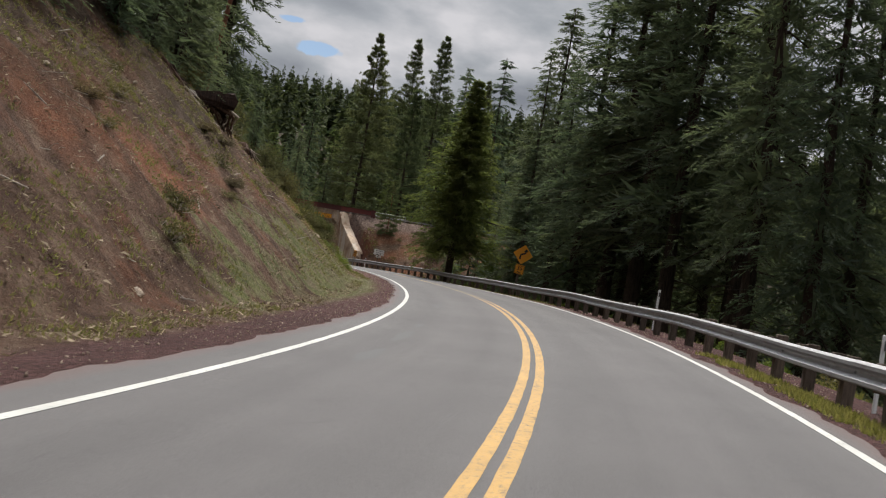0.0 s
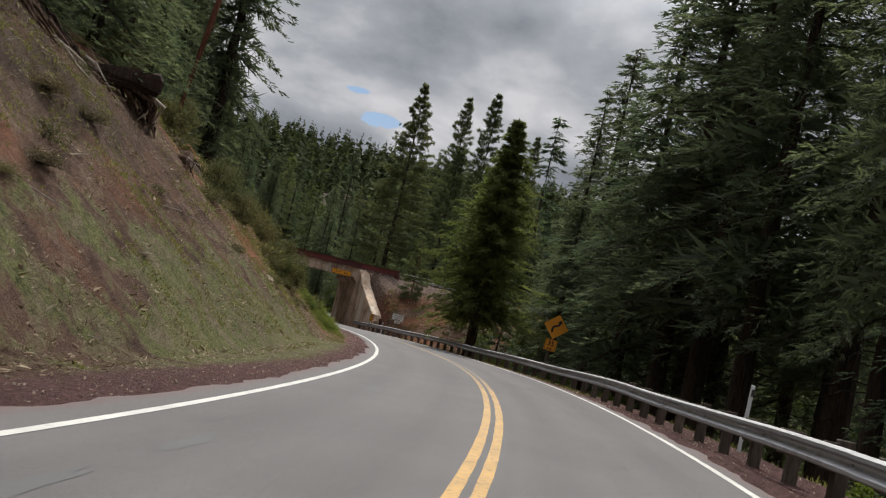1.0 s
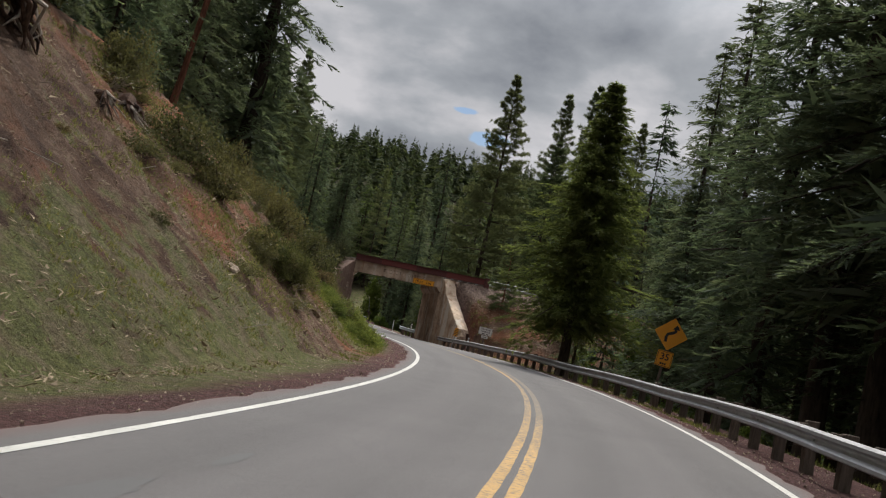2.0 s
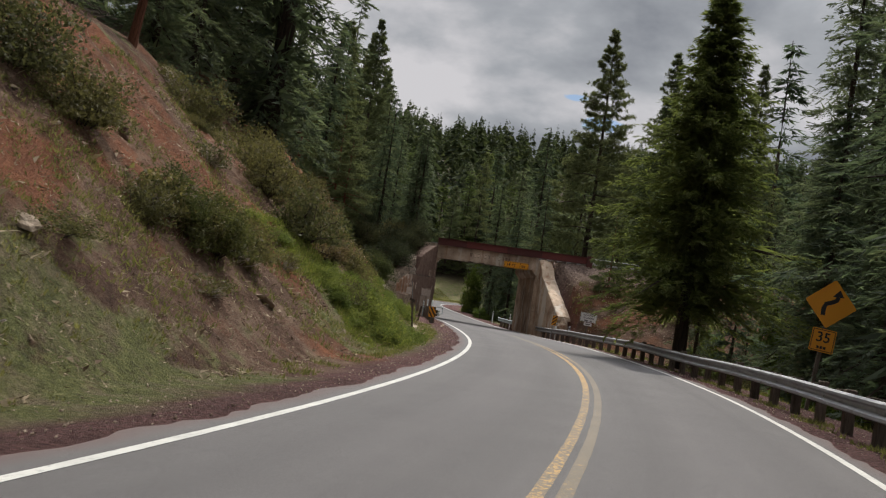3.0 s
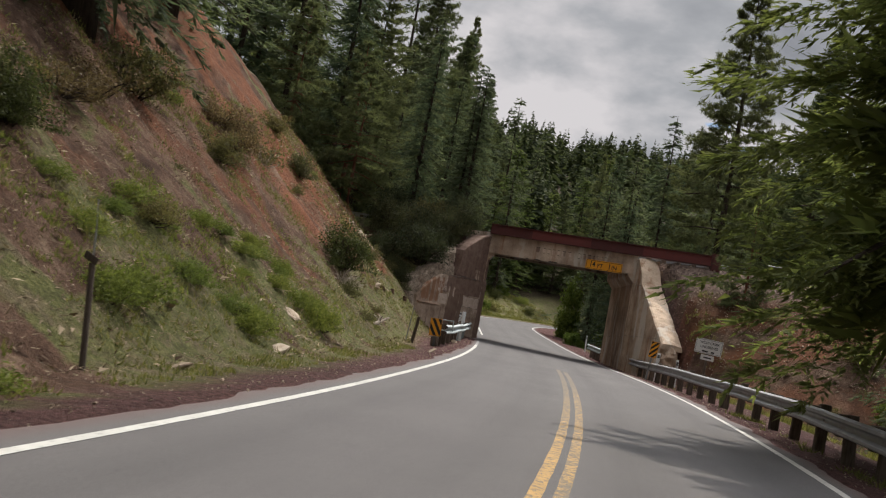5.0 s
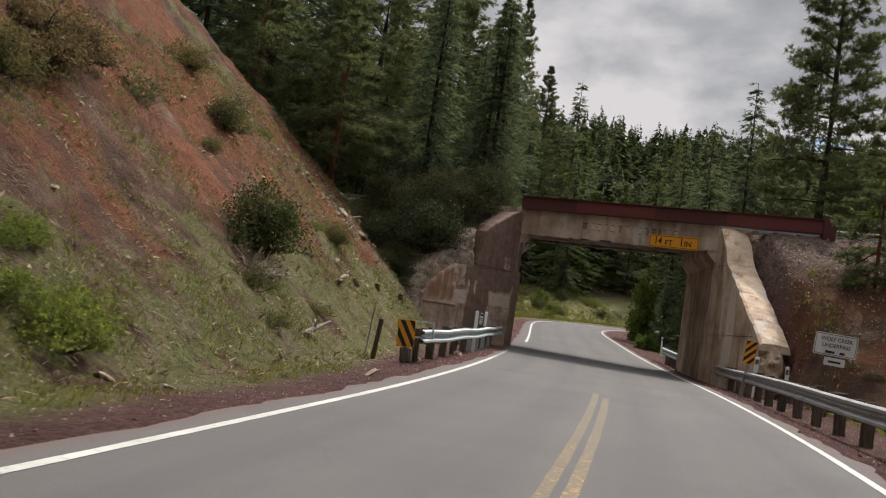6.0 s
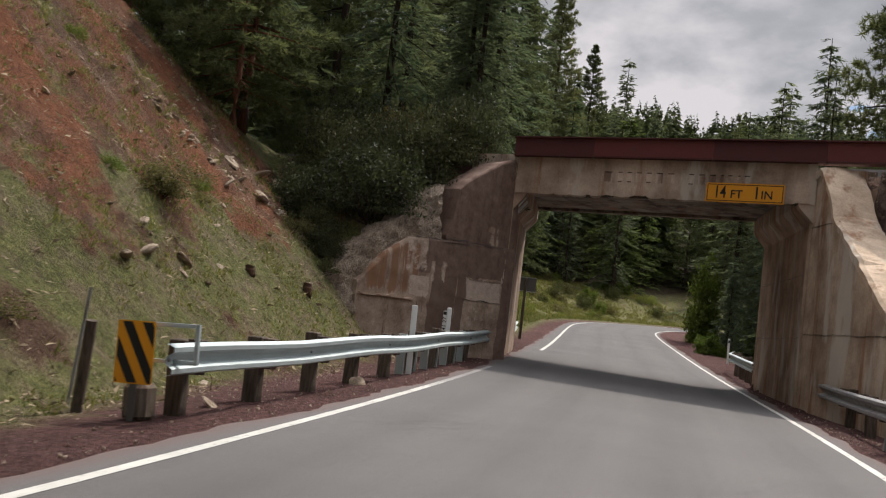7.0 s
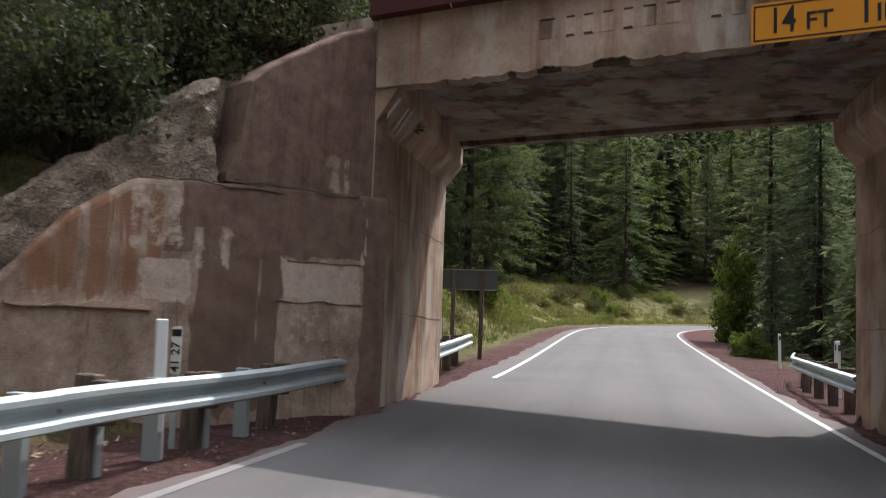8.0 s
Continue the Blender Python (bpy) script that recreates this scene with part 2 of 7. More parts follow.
def mat_wall_face():
    """Old cast concrete: pours, stains, rust runs and pale bare patches laid out by the wall's own attributes."""
    m = Mat("weathered_wall_concrete", 0.9, spec=0.2)
    c = m.ramp(m.noise(1.6, 8, 0.66), (0.32, (0.21, 0.145, 0.105)), (0.52, (0.42, 0.315, 0.24)), (0.68, (0.58, 0.46, 0.365)))
    c = m.mix(1.0, c, m.ramp(m.noise(24, 6, 0.75), (0.3, 0.74), (0.7, 1.14)), "MULTIPLY")

    def spread(key, noise_out, lo, hi, most):
        n = m.t.nodes.new("ShaderNodeMath")
        n.operation = "ADD"
        m.link(m.attr(key), n.inputs[0])
        m.link(noise_out, n.inputs[1])
        return m.ramp(n.outputs[0], (lo, 0.0), (hi, most))

    run = m.noise(1.0, 8, 0.65, (4.5, 4.5, 0.35))
    c = m.mix(spread("rust", run, 0.92, 1.14, 0.85), c, (0.27, 0.135, 0.075))
    c = m.mix(spread("streak", run, 0.96, 1.10, 0.8), c, (0.15, 0.092, 0.070))
    blotch = m.noise(2.4, 7, 0.7)
    c = m.mix(spread("stain", blotch, 0.86, 0.98, 0.88), c, m.ramp(m.noise(5, 6, 0.7), (0.3, (0.115, 0.070, 0.055)), (0.7, (0.235, 0.155, 0.122))))
    c = m.mix(spread("moss", m.noise(4.5, 8, 0.75), 1.0, 1.12, 0.75), c, (0.13, 0.108, 0.088))
    c = m.mix(spread("pale", m.noise(5.0, 8, 0.72), 0.88, 1.02, 0.9), c, m.ramp(m.noise(7, 7, 0.75), (0.3, (0.44, 0.34, 0.27)), (0.7, (0.68, 0.56, 0.465))))
    chip = m.ramp(m.noise(9, 6, 0.7), (0.68, 1.0), (0.72, 0.45))
    c = m.mix(1.0, c, chip, "MULTIPLY")
    m.base(c).bump(m.mix(0.5, m.noise(34, 6, 0.75), m.noise(5, 6, 0.7)), 0.03, 0.7)
    return m.m


def mat_rubble():
    m = Mat("rough_broken_concrete", 0.95, spec=0.2)
    v = m.cells(34)
    c = m.ramp(m.noise(26, 7, 0.75), (0.3, (0.17, 0.125, 0.092)), (0.7, (0.62, 0.50, 0.39)))
    c = m.mix(1.0, c, m.ramp(m.noise(4, 6, 0.7), (0.3, 0.5), (0.7, 1.25)), "MULTIPLY")
    m.base(c).bump(m.mix(0.7, v.outputs["Distance"], m.noise(13, 8, 0.78)), 0.12, 1.0)
    return m.m


def mat_galv(name, base=(0.42, 0.44, 0.45), rust=0.0, rough=0.42):
    m = Mat(name, rough, 0.45, 0.5)
    c = m.ramp(m.noise(3.0, 6, 0.65), (0.3, tuple(0.78 * v for v in base)), (0.7, base))
    st = m.ramp(m.noise(1.2, 6, 0.65, (1, 1, 3)), (0.66 - 0.3 * rust, 0.0), (0.86 - 0.25 * rust, 0.9))
    c = m.mix(st, c, (0.10, 0.062, 0.042))
    m.base(c)
    m.roughness(m.ramp(m.noise(6, 5), (0.3, rough - 0.1), (0.7, rough + 0.2)))
    m.bump(m.noise(40, 3), 0.003, 0.3)
    return m.m


def mat_wood(name, lo, hi, scale=1.0):
    m = Mat(name, 0.9, spec=0.2)
    g = m.noise(9 * scale, 7, 0.65, (3, 3, 0.35))
    c = m.ramp(g, (0.3, lo), (0.7, hi))
    c = m.mix(1.0, c, m.ramp(m.rnd(), (0.0, 0.7), (1.0, 1.25)), "MULTIPLY")
    m.base(c).bump(g, 0.02, 0.7)
    return m.m


def mat_bark(name, lo, hi):
    m = Mat(name, 0.95, spec=0.15).local()
    g = m.noise(5, 8, 0.7, (3.0, 3.0, 0.5))
    m.base(m.ramp(g, (0.32, lo), (0.68, hi))).bump(g, 0.06, 0.9)
    return m.m


def mat_leaf(name, lo, hi, through=0.35, rough=0.6):
    """Foliage: colour varies from sprig to sprig and from plant to plant."""
    m = Mat(name, rough, spec=0.12)
    c = m.ramp(m.rnd(True), (0.0, lo), (1.0, hi))
    c = m.mix(1.0, c, m.ramp(m.rnd(), (0.0, (0.72, 0.78, 0.74)), (1.0, (1.25, 1.15, 1.0))), "MULTIPLY")
    tr = m.t.nodes.new("ShaderNodeBsdfTranslucent")
    m.link(m.mix(1.0, c, (1.12, 1.22, 0.78), "MULTIPLY"), tr.inputs[0])
    ms = m.t.nodes.new("ShaderNodeMixShader")
    ms.inputs[0].default_value = through
    m.base(c)
    m.link(m.b.outputs[0], ms.inputs[1])
    m.link(tr.outputs[0], ms.inputs[2])
    m.link(ms.outputs[0], m.t.nodes["Material Output"].inputs[0])
    return m.m


def mat_paint(name, col, rough=0.5, metal=0.0, dirt=0.25):
    m = Mat(name, rough, metal)
    c = m.mix(m.ramp(m.noise(5, 7, 0.7), (0.5, 0.0), (0.8, dirt)), col, tuple(v * 0.45 + 0.02 for v in col))
    m.base(c).bump(m.noise(60, 3), 0.002, 0.3)
    return m.m


def mat_rock():
    m = Mat("pale_rock", 0.9, spec=0.25).local()
    c = m.ramp(m.noise(4, 8, 0.7), (0.3, (0.24, 0.19, 0.14)), (0.7, (0.56, 0.48, 0.38)))
    c = m.mix(1.0, c, m.ramp(m.rnd(), (0.0, (0.82, 0.74, 0.68)), (1.0, (1.15, 1.12, 1.08))), "MULTIPLY")
    m.base(c).bump(m.noise(12, 6, 0.7), 0.04, 0.8)
    return m.m


ASPHALT = mat_asphalt()
TAR = mat_paint("dark_road_stain", (0.075, 0.073, 0.071), 0.75, 0, 0.3)
WHITE_LINE = mat_line("white_line_paint", (0.57, 0.56, 0.505), (0.22, 0.21, 0.20), 0.38)
YELLOW_LINE = mat_line("yellow_line_paint", (0.46, 0.255, 0.04), (0.124, 0.092, 0.048), 0.40)
GROUND = mat_ground()
CONCRETE = mat_concrete("stained_concrete")
CONCRETE_TAN = mat_concrete("tan_weathered_concrete", 1.0, (1.02, 0.98, 0.9), 0.2)
# paler copy of the concrete: sun on coping and wall end put into colour
CONCRETE_SUNLIT = mat_concrete("sunlit_worn_concrete", 1.12, (1.02, 1.0, 0.92), 0.16)
CONCRETE_PIER = mat_concrete("brown_weathered_concrete", 0.8, (1.04, 0.96, 0.9), 0.3)
# deck and rear beam: concrete at 0.45 of the base tone
CONCRETE_DARK = mat_concrete("dark_concrete", 0.45)
CONCRETE_BLACK = mat_concrete("black_concrete", 0.16)
CONCRETE_PALE = mat_concrete("weathered_pale_concrete", 0.86, (1.0, 0.98, 0.95), 0.4)
WALL_FACE = mat_wall_face()
RUBBLE = mat_rubble()
GALV = mat_galv("galvanised_steel", (0.44, 0.50, 0.50), 0.0, 0.60)
GALV_DARK = mat_galv("weathered_steel", (0.30, 0.30, 0.30), 0.35, 0.45)
POST_WOOD = mat_wood("weathered_post_wood", (0.05, 0.037, 0.028), (0.17, 0.135, 0.105))
RED_STEEL = mat_paint("oxide_red_girder_paint", (0.135, 0.030, 0.026), 0.65, 0.0, 0.7)
RED_STEEL_DARK = mat_paint("dark_oxide_red_paint", (0.085, 0.022, 0.020), 0.7, 0.0, 0.7)
SIGN_ORANGE = mat_paint("amber_sign_sheet", (0.72, 0.30, 0.012), 0.45, 0, 0.15)
SIGN_WHITE = mat_paint("white_sign_sheet", (0.72, 0.72, 0.70), 0.5, 0, 0.2)
SIGN_BLACK = mat_paint("black_sign_ink", (0.012, 0.012, 0.012), 0.5, 0, 0.0)
SIGN_BACK = mat_paint("dull_sign_back", (0.10, 0.095, 0.09), 0.55, 0.3, 0.5)
PLASTIC_WHITE = mat_paint("white_marker_plastic", (0.70, 0.71, 0.70), 0.5, 0, 0.2)
BARK_DARK = mat_bark("dark_fir_bark", (0.022, 0.016, 0.012), (0.085, 0.062, 0.047))
BARK_RED = mat_bark("red_pine_bark", (0.07, 0.028, 0.018), (0.22, 0.095, 0.055))
DEADWOOD = mat_bark("bleached_deadwood", (0.24, 0.19, 0.15), (0.62, 0.55, 0.46))
CHARRED = mat_bark("charred_wood", (0.012, 0.009, 0.008), (0.06, 0.035, 0.026))
ROOT_BROWN = mat_bark("brown_root_wood", (0.03, 0.018, 0.013), (0.15, 0.09, 0.062))
FIR = mat_leaf("fir_needles", (0.084, 0.104, 0.086), (0.150, 0.172, 0.128), 0.52, 0.85)
# leaf colour darkened to stand for the shade of the firs behind
DULL_LEAF = mat_leaf("grey_green_leaves", (0.034, 0.040, 0.022), (0.115, 0.118, 0.068), 0.3)
FIR_FAR = mat_leaf("distant_needles", (0.030, 0.044, 0.028), (0.095, 0.115, 0.066), 0.25, 0.9)
PINE = mat_leaf("pine_needles", (0.074, 0.088, 0.055), (0.155, 0.164, 0.098), 0.5, 0.8)
CEDAR = mat_leaf("cedar_sprays", (0.074, 0.094, 0.042), (0.155, 0.18, 0.074), 0.55, 0.8)
BROADLEAF = mat_leaf("fresh_green_leaves", (0.055, 0.085, 0.018), (0.16, 0.20, 0.05), 0.42)
BRUSH = mat_leaf("dull_brush_leaves", (0.066, 0.063, 0.032), (0.18, 0.158, 0.084), 0.42)
BRUSH_DARK = mat_leaf("dark_brush_leaves", (0.040, 0.046, 0.020), (0.118, 0.126, 0.055), 0.4)
BRUSH_BROWN = mat_leaf("brown_twiggy_leaves", (0.075, 0.052, 0.034), (0.21, 0.16, 0.10), 0.3)
BROOM = mat_leaf("bright_broom_leaves", (0.085, 0.105, 0.030), (0.20, 0.225, 0.075), 0.5)
GRASS = mat_leaf("grass_blades", (0.095, 0.105, 0.034), (0.26, 0.24, 0.11), 0.45)
LITTER = mat_leaf("dry_litter", (0.085, 0.055, 0.04), (0.44, 0.36, 0.27), 0.1, 0.9)
ROCK = mat_rock()


# ---- helpers ----
def mesh_of(bm, name, material, smooth=False):
    me = bpy.data.meshes.new(name)
    bm.to_mesh(me)
    bm.free()
    me.materials.append(material)
    if smooth:
        for p in me.polygons:
            p.use_smooth = True
    return me


def part(name, bm, material, parent=None, label="", smooth=False):
    """One mesh object from a bmesh, under a thing or a part."""
    me = bm if isinstance(bm, bpy.types.Mesh) else mesh_of(bm, name, material, smooth)
    ob = new(name, me)
    if parent is not None:
        ob.parent = parent
    if label:
        ob["label"] = label
    return ob


def thing(name, m, label, category, group="", kind=""):
    ob = new(name)
    ob.empty_display_size = 0.2
    ob.matrix_world = m
    return tagged(ob, label, category, group, kind)


def box(bm, x0, x1, y0, y1, z0, z1, m=None):
    v = [bm.verts.new(Vector((x, y, z))) for z in (z0, z1) for x, y in ((x0, y0), (x1, y0), (x1, y1), (x0, y1))]
    for f in ((3, 2, 1, 0), (4, 5, 6, 7), (0, 1, 5, 4), (1, 2, 6, 5), (2, 3, 7, 6), (3, 0, 4, 7)):
        bm.faces.new([v[i] for i in f])
    if m is not None:
        for q in v:
            q.co = m @ q.co
    return v


def box_bm(x0, x1, y0, y1, z0, z1, bevel=0.0):
    bm = bmesh.new()
    box(bm, x0, x1, y0, y1, z0, z1)
    if bevel:
        bmesh.ops.bevel(bm, geom=bm.edges[:], offset=bevel, segments=1, affect="EDGES")
    return bm


def tube(bm, pts, radii, n=6):
    """A tapered tube along points."""
    rings = []
    for i, p in enumerate(pts):
        p = Vector(p)
        d = (Vector(pts[min(i + 1, len(pts) - 1)]) - Vector(pts[max(i - 1, 0)])).normalized()
        q = d.to_track_quat("Z", "Y")
        rings.append([bm.verts.new(p + q @ Vector((radii[i] * math.cos(a), radii[i] * math.sin(a), 0))) for a in (2 * math.pi * k / n for k in range(n))])
    for a, b in zip(rings, rings[1:]):
        for k in range(n):
            bm.faces.new((a[k], a[(k + 1) % n], b[(k + 1) % n], b[k]))
    bm.faces.new(list(reversed(rings[0])))
    bm.faces.new(rings[-1])


def prism(bm, outline, depth_vec):
    """A closed outline (3D points, one plane) pushed along a vector."""
    a = [bm.verts.new(Vector(p)) for p in outline]
    b = [bm.verts.new(Vector(p) + Vector(depth_vec)) for p in outline]
    n = len(a)
    bm.faces.new(a)
    bm.faces.new(list(reversed(b)))
    for i in range(n):
        bm.faces.new((a[i], b[i], b[(i + 1) % n], a[(i + 1) % n]))
    bmesh.ops.recalc_face_normals(bm, faces=bm.faces[:])


# ---- the road's line: curvature, grade and cross fall along its length ----
W_LANE, RAIL_L, RAIL_H = 3.06, 4.05, 0.68
KAPPA_S = np.array([-35, -8.8, 4.3, 17.5, 30.6, 43.7, 56.9, 70.0, 83.2, 96.3, 109.4, 122.6, 135.7, 148.8, 160, 172, 180, 190, 200, 230, 300])
KAPPA = np.array([-0.003, -0.0070, 0.0001, 0.0064, 0.0071, 0.0053, 0.0058, 0.0068, 0.0067, 0.0019, 0.0034, 0.0021, 0.0009, 0.0008, -0.0009, -0.002, -0.012, -0.025, -0.025, -0.02, -0.01])
GRADE_S = np.array([-35, -8.8, 13.5, 35.9, 58.2, 80.5, 102.9, 125.2, 147.5, 169.8, 192.2, 300])
GRADE = np.array([0.03, 0.0297, 0.0333, 0.0341, 0.0276, 0.0241, 0.0157, 0.0185, 0.0404, 0.0421, 0.0388, 0.02])
BANK = np.array([0.04, 0.0466, 0.0517, 0.0525, 0.0447, 0.0158, 0.0199, -0.0173, -0.0271, -0.0178, -0.0117, 0.0])
SHIFT_S = np.array([-35, 8, 24, 41, 57, 74, 90, 107, 123, 140, 156, 175])
SHIFT = np.array([0.04, 0.02, 0.11, 0.14, 0.16, 0.21, 0.21, 0.14, 0.09, -0.01, -0.11, -0.3])
RS = np.arange(-35.0, 260.0, 0.5)


def smooth_curve(at, xs, vs):
    v = np.interp(at, xs, vs)
    k = np.ones(17) / 17
    return np.convolve(np.pad(v, 8, mode="edge"), k, mode="valid")


def road_line():
    kap = smooth_curve(RS, KAPPA_S, KAPPA)
    turn = np.cumsum(kap) * 0.5
    i0 = int(np.argmin(abs(RS)))
    turn = turn - turn[i0] - 0.155
    c = np.stack([np.cumsum(-np.sin(turn)), np.cumsum(np.cos(turn)), np.cumsum(smooth_curve(RS, GRADE_S, GRADE))], 1) * 0.5
    c = c - c[i0] + np.array([-2.843, -13.984, -0.462])
    right = np.stack([np.cos(turn), np.sin(turn)], 1)
    c[:, :2] += right * smooth_curve(RS, SHIFT_S, SHIFT)[:, None]
    return c, right, smooth_curve(RS, GRADE_S, BANK), turn


RC, RRIGHT, RBANK, RTURN = road_line()


def on_road(s, l, h=0.0):
    """World place at s along the road, l to the right of its middle, h above its surface."""
    c = [np.interp(s, RS, RC[:, k]) for k in range(3)]
    t = np.interp(s, RS, RTURN)
    b = np.interp(s, RS, RBANK)
    return Vector((c[0] + l * math.cos(t), c[1] + l * math.sin(t), c[2] + l * b + h))


def road_pose(s, l, h=0.0, turn=0.0):
    """A pose there: y along the road, x to its right."""
    p = on_road(s, l, h)
    return pose(p.x, p.y, p.z, 0, 0, math.degrees(np.interp(s, RS, RTURN)) + turn)


def to_road(x, y):
    """s and l of many places at once."""
    x, y = np.ravel(x), np.ravel(y)
    s, l = np.empty(len(x)), np.empty(len(x))
    for i in range(0, len(x), 20000):
        dx = x[i : i + 20000, None] - RC[None, :, 0]
        dy = y[i : i + 20000, None] - RC[None, :, 1]
        j = np.argmin(dx * dx + dy * dy, 1)
        k = np.arange(len(j))
        s[i : i + 20000] = RS[j] - dx[k, j] * np.sin(RTURN[j]) + dy[k, j] * np.cos(RTURN[j])
        l[i : i + 20000] = dx[k, j] * np.cos(RTURN[j]) + dy[k, j] * np.sin(RTURN[j])
    return s, l


# ---- bridge plan ----
BR_A = np.array([-25.65, 108.15])          # left front pier corner
BR_U = np.array([0.995, 0.099])            # along the beam
BR_N = np.array([-0.099, 0.995])           # through the bridge, square to the beam
BR_V = np.array([-0.455, 0.890])           # along the piers
SPAN, DEPTH = 7.75, 6.0
SOFFIT, DECK, RAIL_TOP = 7.42, 8.45, 8.92
BR_B = BR_A + SPAN * BR_U
ROAD_Z = 2.9


def smoothstep(a, b, v):
    t = np.clip((v - a) / (b - a), 0, 1)
    return t * t * (3 - 2 * t)


def wobble(x, y, scale, octaves=3, seed=0.0):
    """Cheap layered sine noise, -1 to 1."""
    out, amp, tot = 0, 1.0, 0.0
    for o in range(octaves):
        f = 2.0**o / scale
        a = seed + 1.7 * o
        out = out + amp * np.sin(x * f * 1.9 + 2.1 * np.sin(y * f * 1.3 + a) + a) * np.cos(y * f * 1.7 + 1.6 * np.sin(x * f * 1.1 - a) + 2 * a)
        tot += amp
        amp *= 0.55
    return out / tot


def ground_at(x, y):
    """Height and cover of the ground: z, grass, gravel, forest, ballast, red."""
    x, y = np.asarray(x, float), np.asarray(y, float)
    shape = x.shape
    x, y = x.ravel(), y.ravel()
    s, l = to_road(x, y)
    sc = np.clip(s, RS[0], RS[-1])
    zr = np.interp(sc, RS, RC[:, 2])
    bank = np.interp(sc, RS, RBANK)
    road = zr + bank * np.clip(l, -6, 6)
    n1, n2, n3 = wobble(x, y, 9, 3, 0.3), wobble(x, y, 2.2, 3, 1.7), wobble(x, y, 0.7, 2, 4.0)
    # cut bank on the left
    toe = np.interp(s, [-35, 15, 34, 44, 60, 80, 100, 112, 121, 140, 175, 200], [6.2, 6.2, 6.3, 5.7, 5.4, 5.2, 5.6, 6.0, 5.6, 5.0, 5.5, 9.0])
    verge = np.interp(s, [-35, 42, 49, 85, 105, 113, 121, 140], [5.15, 5.0, 4.3, 4.2, 4.55, 5.4, 5.4, 4.6])
    steep = np.interp(s, [-35, 30, 55, 75, 88, 98, 107, 117, 124, 130, 140, 170, 200], [0.95, 0.92, 0.86, 0.80, 0.76, 0.84, 0.93, 1.00, 1.00, 0.82, 0.7, 0.58, 0.4])
    crest = np.interp(s, [-35, 20, 45, 60, 75, 88, 98, 112, 120, 126, 140, 170, 210], [14, 12, 9.5, 7.6, 7.8, 8.6, 11.0, 12.5, 11.5, 6.5, 4.0, 4.5, 3.0])
    d = np.maximum(-l - toe, 0)
    rise = 0.10 * np.maximum(-l - verge, 0).clip(0, 1.6) + steep * d + (0.40 * n1 + 0.24 * n2 + 0.10 * n3) * smoothstep(0, 3, d) + 0.05 * n3 * smoothstep(0.2, 1.0, -l - verge)
    over = rise - crest
    rise = np.where(over > 0, crest + over * 0.42, rise)
    rise = np.where(rise > 34, 34 + (rise - 34) * 0.45, rise)
    shoulder_l = -0.10 * smoothstep(W_LANE + 0.6, toe - 0.2, -l)
    # bank falling away on the right
    e = np.maximum(l - 4.9, 0)
    low = np.interp(s, [-35, 60, 95, 115, 130, 160, 200], [4.5, 4.0, 2.0, 0.6, 1.0, 0.8, 0.4])
    fall = -low * smoothstep(0, 7.0, e) + 0.35 * n1 * smoothstep(2, 8, e) + 0.1 * n2 * smoothstep(0.5, 3, e)
    fall = fall + np.maximum(e - 60, 0) * 0.22
    z = road + np.where(l < 0, rise + shoulder_l, fall - 0.08 * smoothstep(W_LANE + 0.5, 4.6, l))
    # valley side far behind
    far = np.maximum(np.hypot(x + 40, y - 150) - 55, 0).clip(0, 420) * smoothstep(120, 190, y)
    z = z + np.where(l > -30, far * 0.131, far * 0.108)
    # railway fill, to both sides of the opening
    p = x - BR_A[0], y - BR_A[1]
    q = p[0] * BR_N[0] + p[1] * BR_N[1]
    a = p[0] * BR_U[0] + p[1] * BR_U[1] + 0.46 * q
    out = np.maximum(-a, a - SPAN)
    fill = DECK - 0.15 - np.maximum(np.maximum(-q - 0.2, q - DEPTH - 0.2), 0) * 0.68 + 0.12 * n2
    right_side = a > SPAN * 0.5
    open_ = smoothstep(0.55, 1.15, out)
    flare = np.where(right_side, 0.16, 0.78) * np.maximum(-q, 0)
    free = smoothstep(0.6, 1.3, out - flare)
    free_b = smoothstep(0.6, 1.3, out - 0.75 * np.maximum(q - DEPTH, 0))
    keep = np.where(q < 0, free, free_b)
    use = (fill > z) & (out > 0.3)
    ball = np.where(use & right_side, keep, 0) * smoothstep(SPAN + 13, SPAN + 8, a) * smoothstep(-6, -4, -abs(q - 3))
    z = np.where(use, z + (fill - z) * keep, z)
    # nothing of the bank may stand in the opening or before the wing wall
    inside = (out < 1.2) & (q > -0.5) & (q < DEPTH + 0.5)
    z = np.where(inside, road + (z - road) * smoothstep(0.6, 1.2, out), z)
    lw = 0.81 * np.maximum(-q, 0) + 0.35
    before = (~right_side) & (q < 0.2) & (q > -4.9) & (-a < lw + 0.55)
    z = np.where(before, np.minimum(z, road + 0.35 + 2.0 * smoothstep(lw, lw + 0.55, -a)), z)
    # under the carriageway
    side = np.where(l < 0, np.interp(s, [24, 33, 40, 62, 108, 116], [0.9, 0.8, 0.55, 0.48, 0.48, 0.35]), 0.35)
    z = np.where(abs(l) < W_LANE + side, road - 0.06, z)
    grass = np.interp(s, [-35, 20, 30, 38, 50, 62, 66, 70, 75, 95, 120, 140, 200], [0.12, 0.14, 0.20, 0.31, 0.43, 0.42, 0.24, 0.20, 0.38, 0.36, 0.44, 0.6, 0.65])
    grass = grass - 0.22 * smoothstep(1.8, 5.0, rise + 0.8 * n1) * smoothstep(62, 50, s)
    by_bridge = smoothstep(84, 96, s) * smoothstep(130, 122, s) * smoothstep(5.2, 6.6, l + 0.5 * n2) * smoothstep(30, 22, l)
